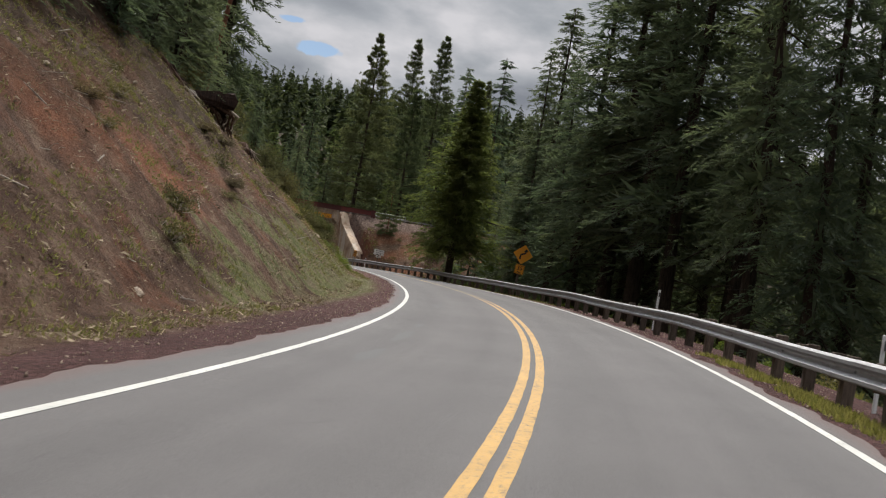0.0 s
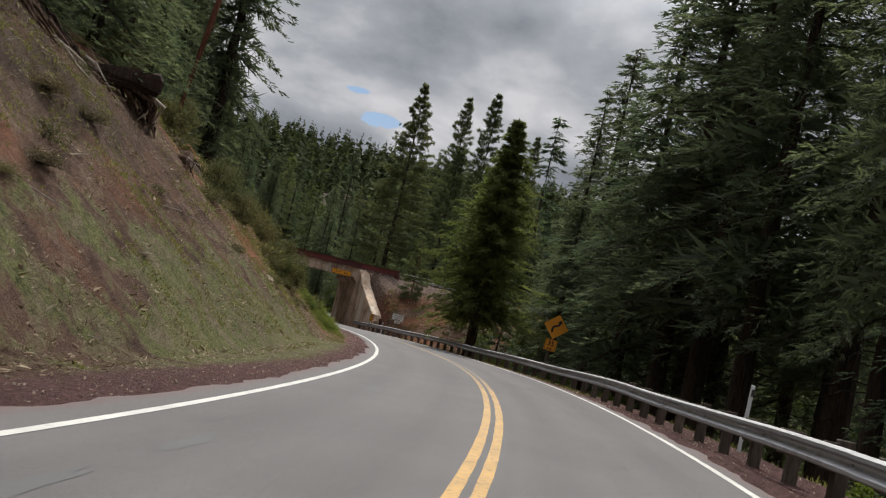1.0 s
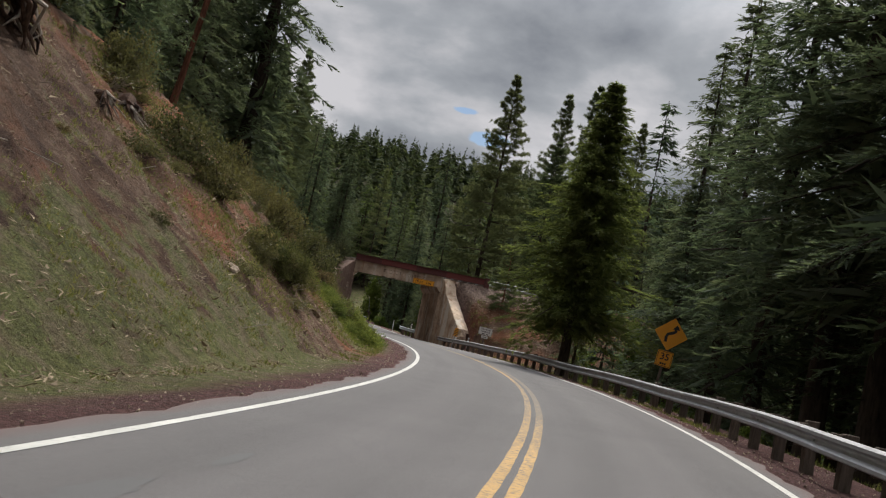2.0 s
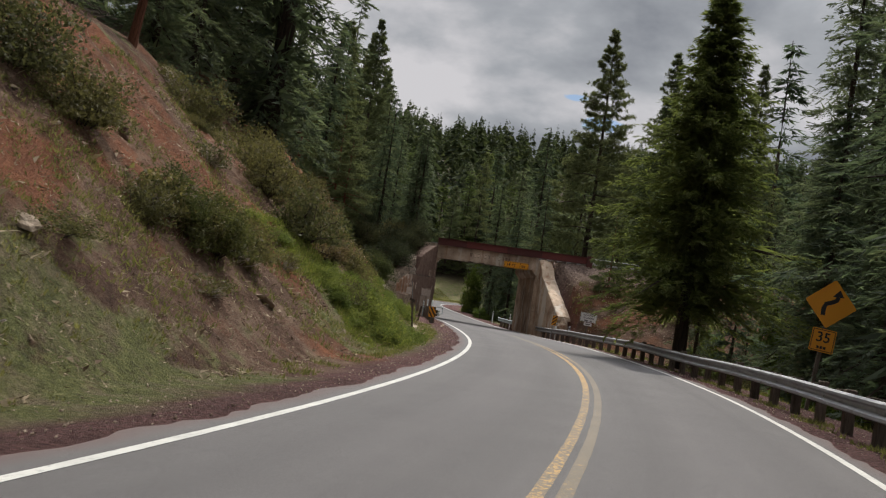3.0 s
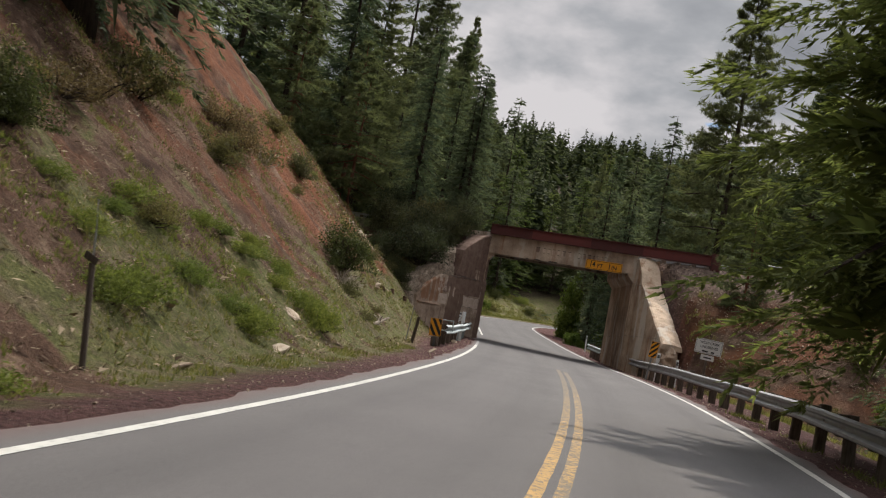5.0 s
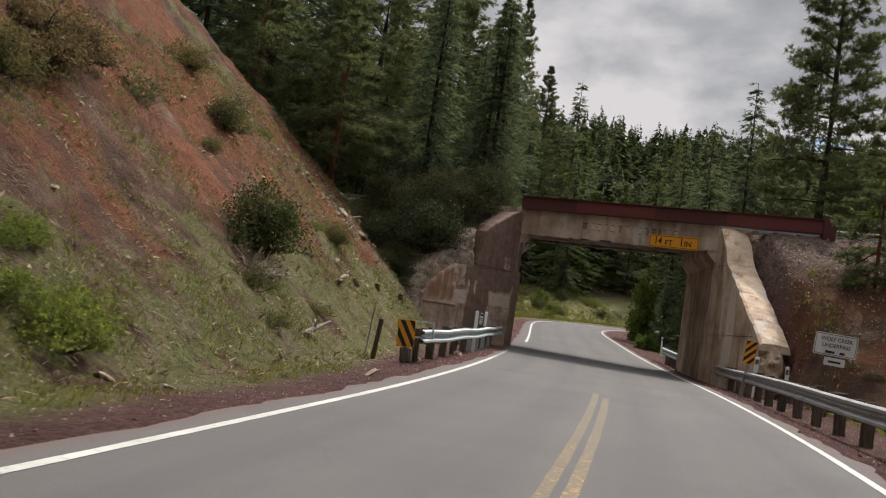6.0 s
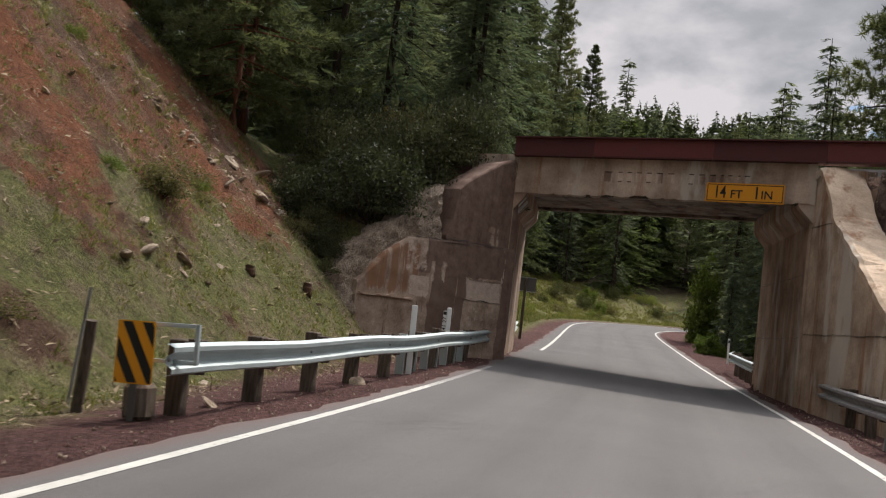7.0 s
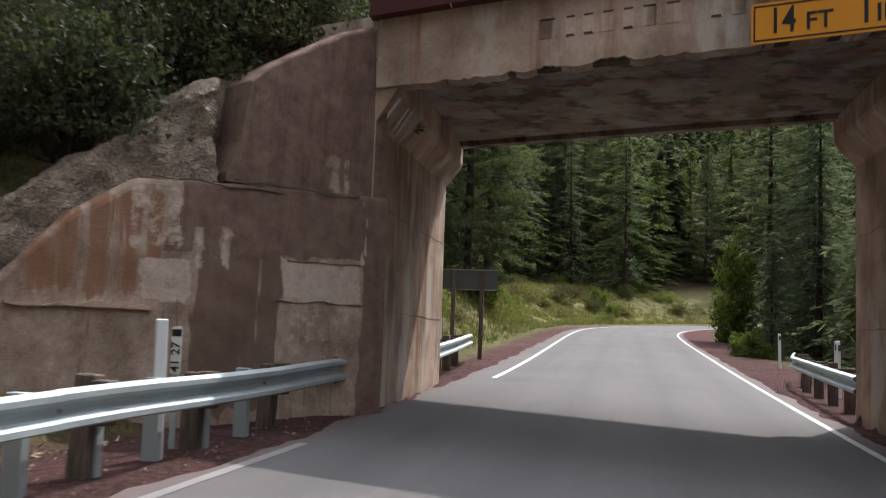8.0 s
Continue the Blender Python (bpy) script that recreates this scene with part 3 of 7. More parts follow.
    grass = np.where(l > 0, 0.42 - 0.34 * by_bridge, grass) + np.interp(s, [36, 50], [0.10, 0.17]) * smoothstep(4.5, 0.0, d) + 0.10 * n1
    gravel = np.where(l < 0, smoothstep(0.22, -0.12, -l - verge + 0.16 * n2 + 0.1 * n3), smoothstep(1.4, 0.6, e + 0.3 * n2)) * (abs(l) < 9)
    forest = np.where(l < 0, smoothstep(0, 3.5, over), smoothstep(3, 8, e))
    # darker soil on the upper bank; tree shade is put into this colour too
    soil_shade = 0.60 * smoothstep(2.6, 5.2, rise + 0.8 * n1 + 0.4 * n2) * smoothstep(62, 52, s)
    forest = np.where(l < 0, np.maximum(forest, soil_shade), forest)
    forest = np.where((s > 140) & (l < 0), smoothstep(7, 12, d), forest)
    forest = np.where(l > 0, forest * (1 - by_bridge) + by_bridge * (0.45 + 0.35 * n2).clip(0.1, 0.9), forest)
    band = np.interp(s, [-35, 30, 42, 60, 66, 76, 84, 96, 106, 124, 130], [0.25, 0.23, 0.11, 0.08, 0.16, 0.14, 0.0, 0.06, 0.20, 0.24, 0.0])
    red = band * smoothstep(0.8, 4.0, d) * (l < 0) + 0.28 * wobble(s, 0.22 * l, 1.8, 3, 0.9) * np.clip(6 * band, 0.25, 1)
    red = np.where(l > 0, red + 0.20 * by_bridge, red)
    slide = np.exp(-(((y - 69.2 + 0.5 * n2) / 0.75) ** 2)) * smoothstep(-12.4, -13.6, x) * smoothstep(-19.5, -17.5, x)
    slide = np.maximum(slide, 0.9 * np.exp(-(((s - 83.2 + 0.4 * n2) / 1.0) ** 2)) * smoothstep(2.8, 1.0, d) * (l < -4.6))
    for s_, l_, ws, wl in ((73.2, -6.9, 0.8, 0.5), (70.6, -5.3, 0.9, 0.5), (72.4, -4.55, 1.6, 0.18), (63.0, -8.5, 1.2, 0.8)):
        spot = np.exp(-((s - s_) / ws) ** 2 - ((l - l_ + 0.25 * n2) / wl) ** 2)
        slide, red, gravel = np.maximum(slide, spot), np.maximum(red, 0.45 * spot), gravel * (1 - 0.8 * spot)
    grass = grass - 0.7 * slide - 0.55 * np.maximum(red, 0) * smoothstep(1.0, 4.0, d)
    return [v.reshape(shape) for v in (z, grass, gravel, np.maximum(forest, smoothstep(60, 90, abs(l))), ball, red)]


def ground_z(x, y):
    return float(ground_at(np.array([x]), np.array([y]))[0][0])


# ---- ground, road, lines ----
def spaced(core0, core1, step, far0, far1):
    a = list(np.arange(core0, core1 + step / 2, step))
    lo, hi, d = [a[0]], [a[-1]], step
    while lo[-1] > far0:
        d *= 1.18
        lo.append(lo[-1] - d)
    d = step
    while hi[-1] < far1:
        d *= 1.18
        hi.append(hi[-1] + d)
    return np.array(lo[:0:-1] + a + hi[1:])


def grid_object(name, xs, ys, fn, material):
    gx, gy = np.meshgrid(xs, ys)
    z, *cover = fn(gx, gy)
    co = np.stack([gx, gy, z], -1).reshape(-1, 3)
    nx, ny = len(xs), len(ys)
    i = (np.arange(ny - 1)[:, None] * nx + np.arange(nx - 1)[None]).ravel()
    faces = np.stack([i, i + 1, i + 1 + nx, i + nx], 1)
    me = bpy.data.meshes.new(name)
    me.from_pydata(co.tolist(), [], faces.tolist())
    me.materials.append(material)
    for key, v in zip(("grass", "gravel", "forest", "ballast", "red"), cover):
        at = me.attributes.new(key, "FLOAT", "POINT")
        at.data.foreach_set("value", v.ravel().astype(np.float32))
    me.polygons.foreach_set("use_smooth", [True] * len(me.polygons))
    return new(name, me)


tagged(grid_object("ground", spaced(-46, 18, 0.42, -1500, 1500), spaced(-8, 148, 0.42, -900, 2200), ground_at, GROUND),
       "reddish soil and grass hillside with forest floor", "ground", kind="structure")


def left_edge(s):
    """How far the asphalt reaches beyond the left lane."""
    return np.interp(s, [-30, 24, 33, 40, 50, 62, 108, 116, 124, 132, 250], [0.72, 0.82, 0.72, 0.50, 0.55, 0.44, 0.46, 0.30, 0.26, 0.36, 0.36])


def strip(name, s0, s1, l0, l1, h, material, label, category, step=1.0, cols=1, ragged=0.0, kind="structure", parent=None):
    """A band of the road between two offsets."""
    bm = bmesh.new()
    wheel, edge = bm.verts.layers.float.new("wheel"), bm.verts.layers.float.new("edge")
    across, along = bm.verts.layers.float.new("across"), bm.verts.layers.float.new("along")
    rows = []
    ss = np.linspace(s0, s1, max(2, int((s1 - s0) / step) + 1))
    for i, s in enumerate(ss):
        row = []
        for k in range(cols + 1):
            l_in = l0(s) if callable(l0) else l0
            l = l_in + (l1 - l_in) * k / cols
            if ragged and k in (0, cols):
                l += (1 if k else -1) * ragged * (0.6 * math.sin(s * 1.7 + 3 * k) * math.sin(s * 0.61) + 0.8 * (random.random() - 0.5))
            v = bm.verts.new(on_road(s, l, h))
            v[wheel] = max(math.exp(-((abs(abs(l) - 1.55) - 0.75) / 0.3) ** 2), 0)
            v[across], v[along] = l, s
            v[edge] = 1.0 if k in (0, cols) and ragged else 0.0
            row.append(v)
        rows.append(row)
    for a, b in zip(rows, rows[1:]):
        for k in range(cols):
            bm.faces.new((a[k], a[k + 1], b[k + 1], b[k]))
    ob = part(name, bm, material, parent, smooth=True)
    return tagged(ob, label, category, kind=kind) if label else ob


strip("road", -30, 255, lambda s: -W_LANE - left_edge(s), W_LANE + 0.34, 0.0, ASPHALT, "grey asphalt two-lane mountain road, worn and patched", "road", 0.35, 26, 0.13)


def paint(s0, s1, l, wide, material, name, label, rough=0.0, worn=((-30, 0.0), (250, 0.0))):
    bm = bmesh.new()
    wear = bm.verts.layers.float.new("wear")
    ss = np.arange(s0, s1, 0.35)
    prev = None
    for s in ss:
        w = wide * (1 + rough * (random.random() - 0.5))
        o = rough * 0.03 * (random.random() - 0.5)
        cur = [bm.verts.new(on_road(s, l + o - w / 2, 0.005)), bm.verts.new(on_road(s, l + o + w / 2, 0.005))]
        for v in cur:
            v[wear] = float(np.interp(s, [w_[0] for w_ in worn], [w_[1] for w_ in worn]))
        if prev:
            bm.faces.new((prev[0], prev[1], cur[1], cur[0]))
        prev = cur
    return tagged(part(name, bm, material, smooth=True), label, "road line", kind="structure")


def road_stain(s, l, long, wide):
    """A dark oily smear on the asphalt, ragged at its edge."""
    bm = bmesh.new()
    n = 26
    rim = []
    for k in range(n):
        a = 2 * math.pi * k / n
        r = 0.6 + 0.4 * random.random()
        rim.append(bm.verts.new(on_road(s + long / 2 * r * math.cos(a), l + wide / 2 * r * math.sin(a), 0.003)))
    bm.faces.new(rim)
    tagged(part("road_stain", bm, TAR), "dark oily stain on the asphalt", "stain", kind="structure")


for s_, l_, a_, b_ in ((27.6, -2.15, 2.4, 0.32), (31.6, -2.2, 3.4, 0.26), (34.8, -2.2, 1.6, 0.22), (44.6, -2.1, 1.7, 0.4), (46.6, -2.0, 1.0, 0.2)):
    road_stain(s_, l_, a_, b_)
paint(-30, 124.5, -W_LANE - 0.05, 0.115, WHITE_LINE, "edge_line", "white painted edge line of the road", 0.12, ((-30, 0.0), (113, 0.0), (116.5, 0.05), (118.5, 0.18), (121, 0.32), (124.5, 0.36)))
paint(136.5, 250, -W_LANE + 0.25, 0.125, WHITE_LINE, "edge_line", "white painted edge line beyond the bridge", 0.1)
paint(-30, 250, W_LANE + 0.02, 0.11, WHITE_LINE, "edge_line", "white painted edge line of the road", 0.1)
paint(-30, 108, -0.075, 0.12, YELLOW_LINE, "centre_line", "worn yellow centre line, one of a pair", 0.14, ((-30, 0.0), (44, 0.02), (52, 0.08), (58, 0.15), (68, 0.15), (74, 0.06), (86, 0.08), (92, 0.16), (101, 0.24), (108, 0.5)))
paint(-30, 107, 0.125, 0.12, YELLOW_LINE, "centre_line", "worn yellow centre line, one of a pair", 0.14, ((-30, 0.0), (44, 0.03), (52, 0.08), (57, 0.2), (64, 0.32), (78, 0.3), (84, 0.12), (88, 0.12), (95, 0.16), (101, 0.24), (107, 0.5)))


# ---- railway underpass ----
def at_bridge(a, q, z):
    """a along the beam from the left front corner, q along the piers, z up."""
    p = BR_A + a * BR_U + q * BR_V
    return Vector((p[0], p[1], z))


def slab(name, a0, a1, q0, q1, z0, z1, material, parent, label="", bevel=0.03):
    bm = bmesh.new()
    v = [bm.verts.new(at_bridge(a, q, z)) for z in (z0, z1) for a, q in ((a0, q0), (a1, q0), (a1, q1), (a0, q1))]
    for f in ((3, 2, 1, 0), (4, 5, 6, 7), (0, 1, 5, 4), (1, 2, 6, 5), (2, 3, 7, 6), (3, 0, 4, 7)):
        bm.faces.new([v[i] for i in f])
    if bevel:
        bmesh.ops.bevel(bm, geom=bm.edges[:], offset=bevel, segments=2, affect="EDGES")
    return part(name, bm, material, parent, label)


def roughen(bm, amount, scale=2.5):
    for v in bm.verts:
        v.co += amount * noise.noise_vector(v.co * scale)


def chipped_beam(parent):
    """Front beam with a spalled lower edge."""
    bm = bmesh.new()
    n = 180
    lo = []
    for i in range(n + 1):
        a = SPAN * i / n
        chip = max(0, noise.noise(Vector((a * 1.3, 3.1, 0))) - 0.05) * 0.17 + max(0, noise.noise(Vector((a * 4, 7.1, 0)))) * 0.07 + 0.025 * noise.noise(Vector((a * 13, 1.1, 0))) + 0.012 * noise.noise(Vector((a * 31, 4.1, 0)))
        lo.append((a, SOFFIT + 0.02 + chip))
    outline = [at_bridge(a, 0.0, z) for a, z in lo] + [at_bridge(SPAN, 0.0, DECK), at_bridge(0, 0.0, DECK)]
    d = Vector((*(0.32 * BR_V), 0))
    prism(bm, outline, d)
    return part("fascia_beam", bm, CONCRETE_PALE, parent, "pale weathered concrete beam with a chipped lower edge")


def pier(parent, side):
    """An abutment face with a haunch under the deck. side: 0 left, 1 right."""
    bm = bmesh.new()
    a_in, a_out = (0.0, -1.5) if side == 0 else (SPAN, SPAN + 1.5)
    hn = 0.36 if side == 0 else -0.36
    section = [(a_out, ROAD_Z - 1.2), (a_in, ROAD_Z - 1.2), (a_in, SOFFIT - 0.42), (a_in + hn, SOFFIT + 0.0), (a_in + hn, SOFFIT + 0.44), (a_out, SOFFIT + 0.44)]
    prism(bm, [at_bridge(a, 0.04, z) for a, z in section], Vector((*(6.36 * BR_V), 0)))
    bmesh.ops.bevel(bm, geom=[e for e in bm.edges if e.calc_length() > 2], offset=0.04, segments=1, affect="EDGES")
    ob = part("abutment", bm, CONCRETE_PIER, parent, "stained concrete abutment with a sloping haunch")
    # pour joints
    for z in (4.35, 5.85):
        bm = bmesh.new()
        face = a_in + (0.006 if side == 0 else -0.006)
        prism(bm, [at_bridge(face, q, z_) for q, z_ in ragged(0.10, 6.3, z, 0.013, 3.0 * side + z)], Vector((*((-0.012 if side == 0 else 0.012) * BR_U), 0)))
        part("pour_joint", bm, SIGN_BACK, ob)
    return ob


def ragged(t0, t1, z, thick, seed):
    """Outline of a thin uneven crack between two places along a wall."""
    n = max(3, int(abs(t1 - t0) / 0.10))
    up, low = [], []
    for i in range(n + 1):
        t = t0 + (t1 - t0) * i / n
        c = z + 0.030 * noise.noise(Vector((t * 2.1, seed, 0))) + 0.012 * noise.noise(Vector((t * 9, seed, 1)))
        h = thick * max(0.12, 0.55 + 1.1 * noise.noise(Vector((t * 3.3, seed, 5))))
        up.append((t, c + h))
        low.append((t, c))
    return low + up[::-1]


def within(v, lo, hi, soft):
    return float(smoothstep(lo - soft, lo + soft, v) * (1 - smoothstep(hi - soft, hi + soft, v)))


def wall_stains(t, z, upper):
    """Stain, streak, rust, moss and pale values at t along the left wing wall and height z."""
    a = t + 0.10 * noise.noise(Vector((t * 2.3, z * 2.3, 4.0)))
    b = z + 0.07 * noise.noise(Vector((t * 2.9, z * 2.9, 8.0)))
    if upper:
        stain = 0.62 - 0.30 * within(a, 0.25, 0.72, 0.06) * within(b, 5.9, 6.42, 0.06)
        return stain, 0.45, 0.25, 0.1, 0.12 * within(a, 0.8, 1.5, 0.3)
    slant = 3.07 - 0.35 * (b - 4.85)
    legs = max(within(a, 2.46, 2.64, 0.03), within(a, 2.08, 2.24, 0.03)) * within(b, 4.7, 5.22, 0.04)
    stain = 0.70 * within(a, 0.10, slant, 0.05) * within(b, 4.90 + 0.03 * (3 - a), 5.95, 0.03) * (1 - legs)
    stain = max(stain, 0.62 * within(a, -0.5, 0.10, 0.05), 0.30 * within(a, 1.5, 2.55, 0.12) * within(b, 3.2, 4.9, 0.1))
    streak = 0.36 + 0.24 * within(a, 1.42, 2.6, 0.1) * within(b, 3.0, 4.95, 0.1) + 0.5 * within(a, 1.46, 1.60, 0.03) * within(b, 3.4, 4.9, 0.1)
    rust = 0.27 + 0.26 * within(a, 3.0, 4.6, 0.15) * within(b, 4.3, 5.6, 0.15)
    moss = 0.72 * within(a, 2.7, 5.2, 0.2) * within(b, 1.0, 4.22, 0.03) + 0.15 * within(b, 1.0, 3.6, 0.3)
    pale = max(0.62 * within(a, 0.14, 1.42, 0.03) * within(b, 4.40, 4.93, 0.02), 0.55 * within(a, 2.63, 3.27, 0.03) * within(b, 4.30, 4.84, 0.03), 0.50 * legs,
               0.42 * within(a, 2.75, 3.5, 0.08) * within(b, 4.9, 5.7, 0.1), 0.34 * within(a, 0.2, 1.4, 0.1) * within(b, 3.5, 4.38, 0.05), 0.55 * within(a, 0.05, 0.13, 0.02) * within(b, 4.8, 5.55, 0.1))
    return stain, streak, rust, moss, pale


def wing_left(parent):
    """Flared wing wall: stepped pours, rough broken upper slope."""
    d = np.array([-1.25, -5.15])
    d = d / np.hypot(*d)
    nrm = np.array([-d[1], d[0]])
    nrm = nrm if nrm[0] < 0 else -nrm

    def at(t, z, off=0.0):
        p = BR_A + t * d + off * nrm
        return (p[0], p[1], z)

    def pour(name, t0, t1, z0, top, off, material, under, label, upper=False):
        """A cast block whose worn front carries the stains."""
        ts = np.arange(t0, t1 + 0.03, 0.06)
        bm = bmesh.new()
        keys = [bm.verts.layers.float.new(k) for k in ("stain", "streak", "rust", "moss", "pale")]
        rows = []
        for t in ts:
            zt = float(np.interp(t, [p[0] for p in top], [p[1] for p in top])) + 0.015 * noise.noise(Vector((t * 5, 1, 2)))
            row = []
            for k in range(61):
                z = z0 + (zt - z0) * k / 60
                worn = 0.012 * noise.noise(Vector((t * 3, z * 3, 1.0))) + 0.05 * max(0, (k - 58) / 2) ** 2
                v = bm.verts.new(at(t, z, off + worn))
                for key, val in zip(keys, wall_stains(t, z, upper)):
                    v[key] = val
                row.append(v)
            back = bm.verts.new(at(t, zt, off + 0.85))
            for key, val in zip(keys, wall_stains(t, zt, upper)):
                back[key] = val
            row.append(back)
            row.append(bm.verts.new(at(t, z0, off + 0.85)))
            rows.append(row)
        for a, b in zip(rows, rows[1:]):
            for k in range(len(a) - 1):
                bm.faces.new((a[k], a[k + 1], b[k + 1], b[k]))
        bm.faces.new(rows[0])
        bm.faces.new(list(reversed(rows[-1])))
        bmesh.ops.recalc_face_normals(bm, faces=bm.faces[:])
        return part(name, bm, material, under, label)

    wall = pour("wing_wall", -0.3, 4.84, 1.9, [(-0.3, 5.93), (0.17, 5.92), (2.08, 5.84), (3.4, 5.74), (4.1, 5.29), (4.51, 4.87), (4.84, 4.50)], 0.0, WALL_FACE, parent, "rust-streaked concrete wing wall in stepped pours")
    pour("upper_wall", -0.25, 2.2, 5.86, [(-0.25, 8.45), (0.55, 8.15), (1.6, 7.5), (1.93, 7.2), (2.03, 6.39), (2.2, 5.98)], 0.05, WALL_FACE, wall, "upper pour of brown-stained concrete", True)
    # rough broken slope behind the two pours
    bm = bmesh.new()
    n, m = 60, 30
    prof = [(5.6, 4.5), (4.9, 5.25), (3.83, 6.02), (2.83, 6.87), (2.47, 7.12), (1.76, 7.42), (1.2, 7.5)]
    rows = []
    for i in range(n + 1):
        t = 5.6 - (5.6 - 1.2) * i / n
        top = np.interp(-t, [-p[0] for p in prof], [p[1] for p in prof])
        foot = np.interp(-t, [-5.2, -4.84, -4.1, -3.4, -1.2], [3.9, 4.3, 5.1, 5.55, 5.6])
        row = []
        for k in range(m + 1):
            f = k / m
            z = foot + (top - foot) * min(1, f * 1.6)
            off = 0.10 + 0.14 * min(1, f * 1.6) + max(0, f - 0.62) * 2.6 + 0.5 * float(smoothstep(2.35, 2.05, t))
            q = Vector(at(t, z, off))
            q += 0.10 * noise.noise_vector(q * 2.3) + 0.06 * noise.noise_vector(q * 7.0) + 0.03 * noise.noise_vector(q * 17.0)
            row.append(bm.verts.new(q))
        rows.append(row)
    for a, b in zip(rows, rows[1:]):
        for k in range(m):
            bm.faces.new((a[k], a[k + 1], b[k + 1], b[k]))
    bmesh.ops.recalc_face_normals(bm, faces=bm.faces[:])
    part("rubble_facing", bm, RUBBLE, wall, "rough grey aggregate slope on the wing wall")
    for k, (t0, t1, z, h) in enumerate(((0.08, 1.44, 4.39, 0.020), (0.2, 2.1, 5.87, 0.030), (1.4, 3.2, 5.79, 0.016), (0.1, 1.3, 4.93, 0.010))):
        bm = bmesh.new()
        prism(bm, [at(t, z_, -0.016) for t, z_ in ragged(t0, t1, z, h, 2.0 + k)], (*(0.03 * nrm), 0))
        part("pour_joint", bm, SIGN_BACK, wall)
    bm = bmesh.new()
    prism(bm, [at(t, z_, -0.07) for t, z_ in ragged(3.12, 4.8, 4.20, 0.075, 9.0)], (*(0.12 * nrm), 0))
    part("ledge", bm, CONCRETE_PIER, wall)
    bm = bmesh.new()
    bmesh.ops.create_icosphere(bm, subdivisions=4, radius=0.6)
    for v in bm.verts:
        v.co = Vector((v.co.x * 0.75, v.co.y * 0.8, v.co.z * 1.9))
        v.co += 0.14 * noise.noise_vector(v.co * 2.5) + 0.06 * noise.noise_vector(v.co * 7) + 0.03 * noise.noise_vector(v.co * 15)
        v.co += Vector(at(5.0, 3.5, 0.46))
    part("broken_end", bm, RUBBLE, wall, "crumbled brown concrete end of the wall")
    return wall


def wing_right(parent):
    d = np.array([3.2, -4.62])
    d = d / np.hypot(*d)
    nrm = np.array([-d[1], d[0]])
    nrm = nrm if nrm[0] > 0 else -nrm

    def at(t, z, off=0.0):
        p = BR_B + np.array([-0.05, 0.1]) + t * d + off * nrm
        return (p[0], p[1], z)

    bm = bmesh.new()
    top = [(0.0, 8.25), (0.45, 8.3), (1.0, 7.75), (1.5, 7.05), (1.62, 6.95), (5.35, 4.36)]
    body = [at(-0.2, 1.8), at(5.3, 1.8), at(5.28, 4.10)] + [at(t, z - 0.16) for t, z in reversed(top)] + [at(-0.2, 8.0)]
    prism(bm, body, (*(0.85 * nrm), 0))
    wall = part("wing_wall", bm, CONCRETE_TAN, parent, "tan concrete wing wall falling away from the beam")
    # coping with sun brightness put into its colour, cracked and uneven
    bm = bmesh.new()
    n = 40
    rows = []
    for i in range(n + 1):
        t = 5.5 * i / n
        z = np.interp(t, [p[0] for p in top] + [5.5], [p[1] for p in top] + [4.24])
        row = []
        for off, dz in ((-0.05, -0.2), (-0.06, -0.02), (0.02, 0.03), (0.45, 0.05), (0.88, 0.0), (0.95, -0.2)):
            q = Vector(at(t, z + dz, off))
            q += 0.035 * noise.noise_vector(q * 2.7) + 0.02 * noise.noise_vector(q * 8)
            row.append(bm.verts.new(q))
        rows.append(row)
    for a, b in zip(rows, rows[1:]):
        for k in range(5):
            bm.faces.new((a[k], a[k + 1], b[k + 1], b[k]))
    bm.faces.new(rows[0])
    bm.faces.new(list(reversed(rows[-1])))
    bmesh.ops.recalc_face_normals(bm, faces=bm.faces[:])
    part("coping", bm, CONCRETE_SUNLIT, wall, "bright worn concrete coping, coloured as sunlit, cracked across")
    for t0, t1, z in ((0.0, 1.75, 6.93), (0.0, 5.0, 4.45)):
        bm = bmesh.new()
        prism(bm, [at(t, z_, -0.012) for t, z_ in ragged(t0, t1, z, 0.014, z)], (*(0.02 * nrm), 0))
        part("pour_joint", bm, SIGN_BACK, wall)
    # broken wall end, in the same sun-brightened copy
    bm = bmesh.new()
    bmesh.ops.create_icosphere(bm, subdivisions=4, radius=0.5)
    for v in bm.verts:
        v.co = Vector((v.co.x * 0.7, v.co.y * 0.8, v.co.z * 1.9))
        v.co += 0.16 * noise.noise_vector(v.co * 2.5) + 0.08 * noise.noise_vector(v.co * 6) + 0.03 * noise.noise_vector(v.co * 15)
        v.co += Vector(at(5.35, 3.25, 0.42))
    part("broken_end", bm, CONCRETE_SUNLIT, wall, "crumbled pale concrete wall end, coloured as sunlit")
    return wall


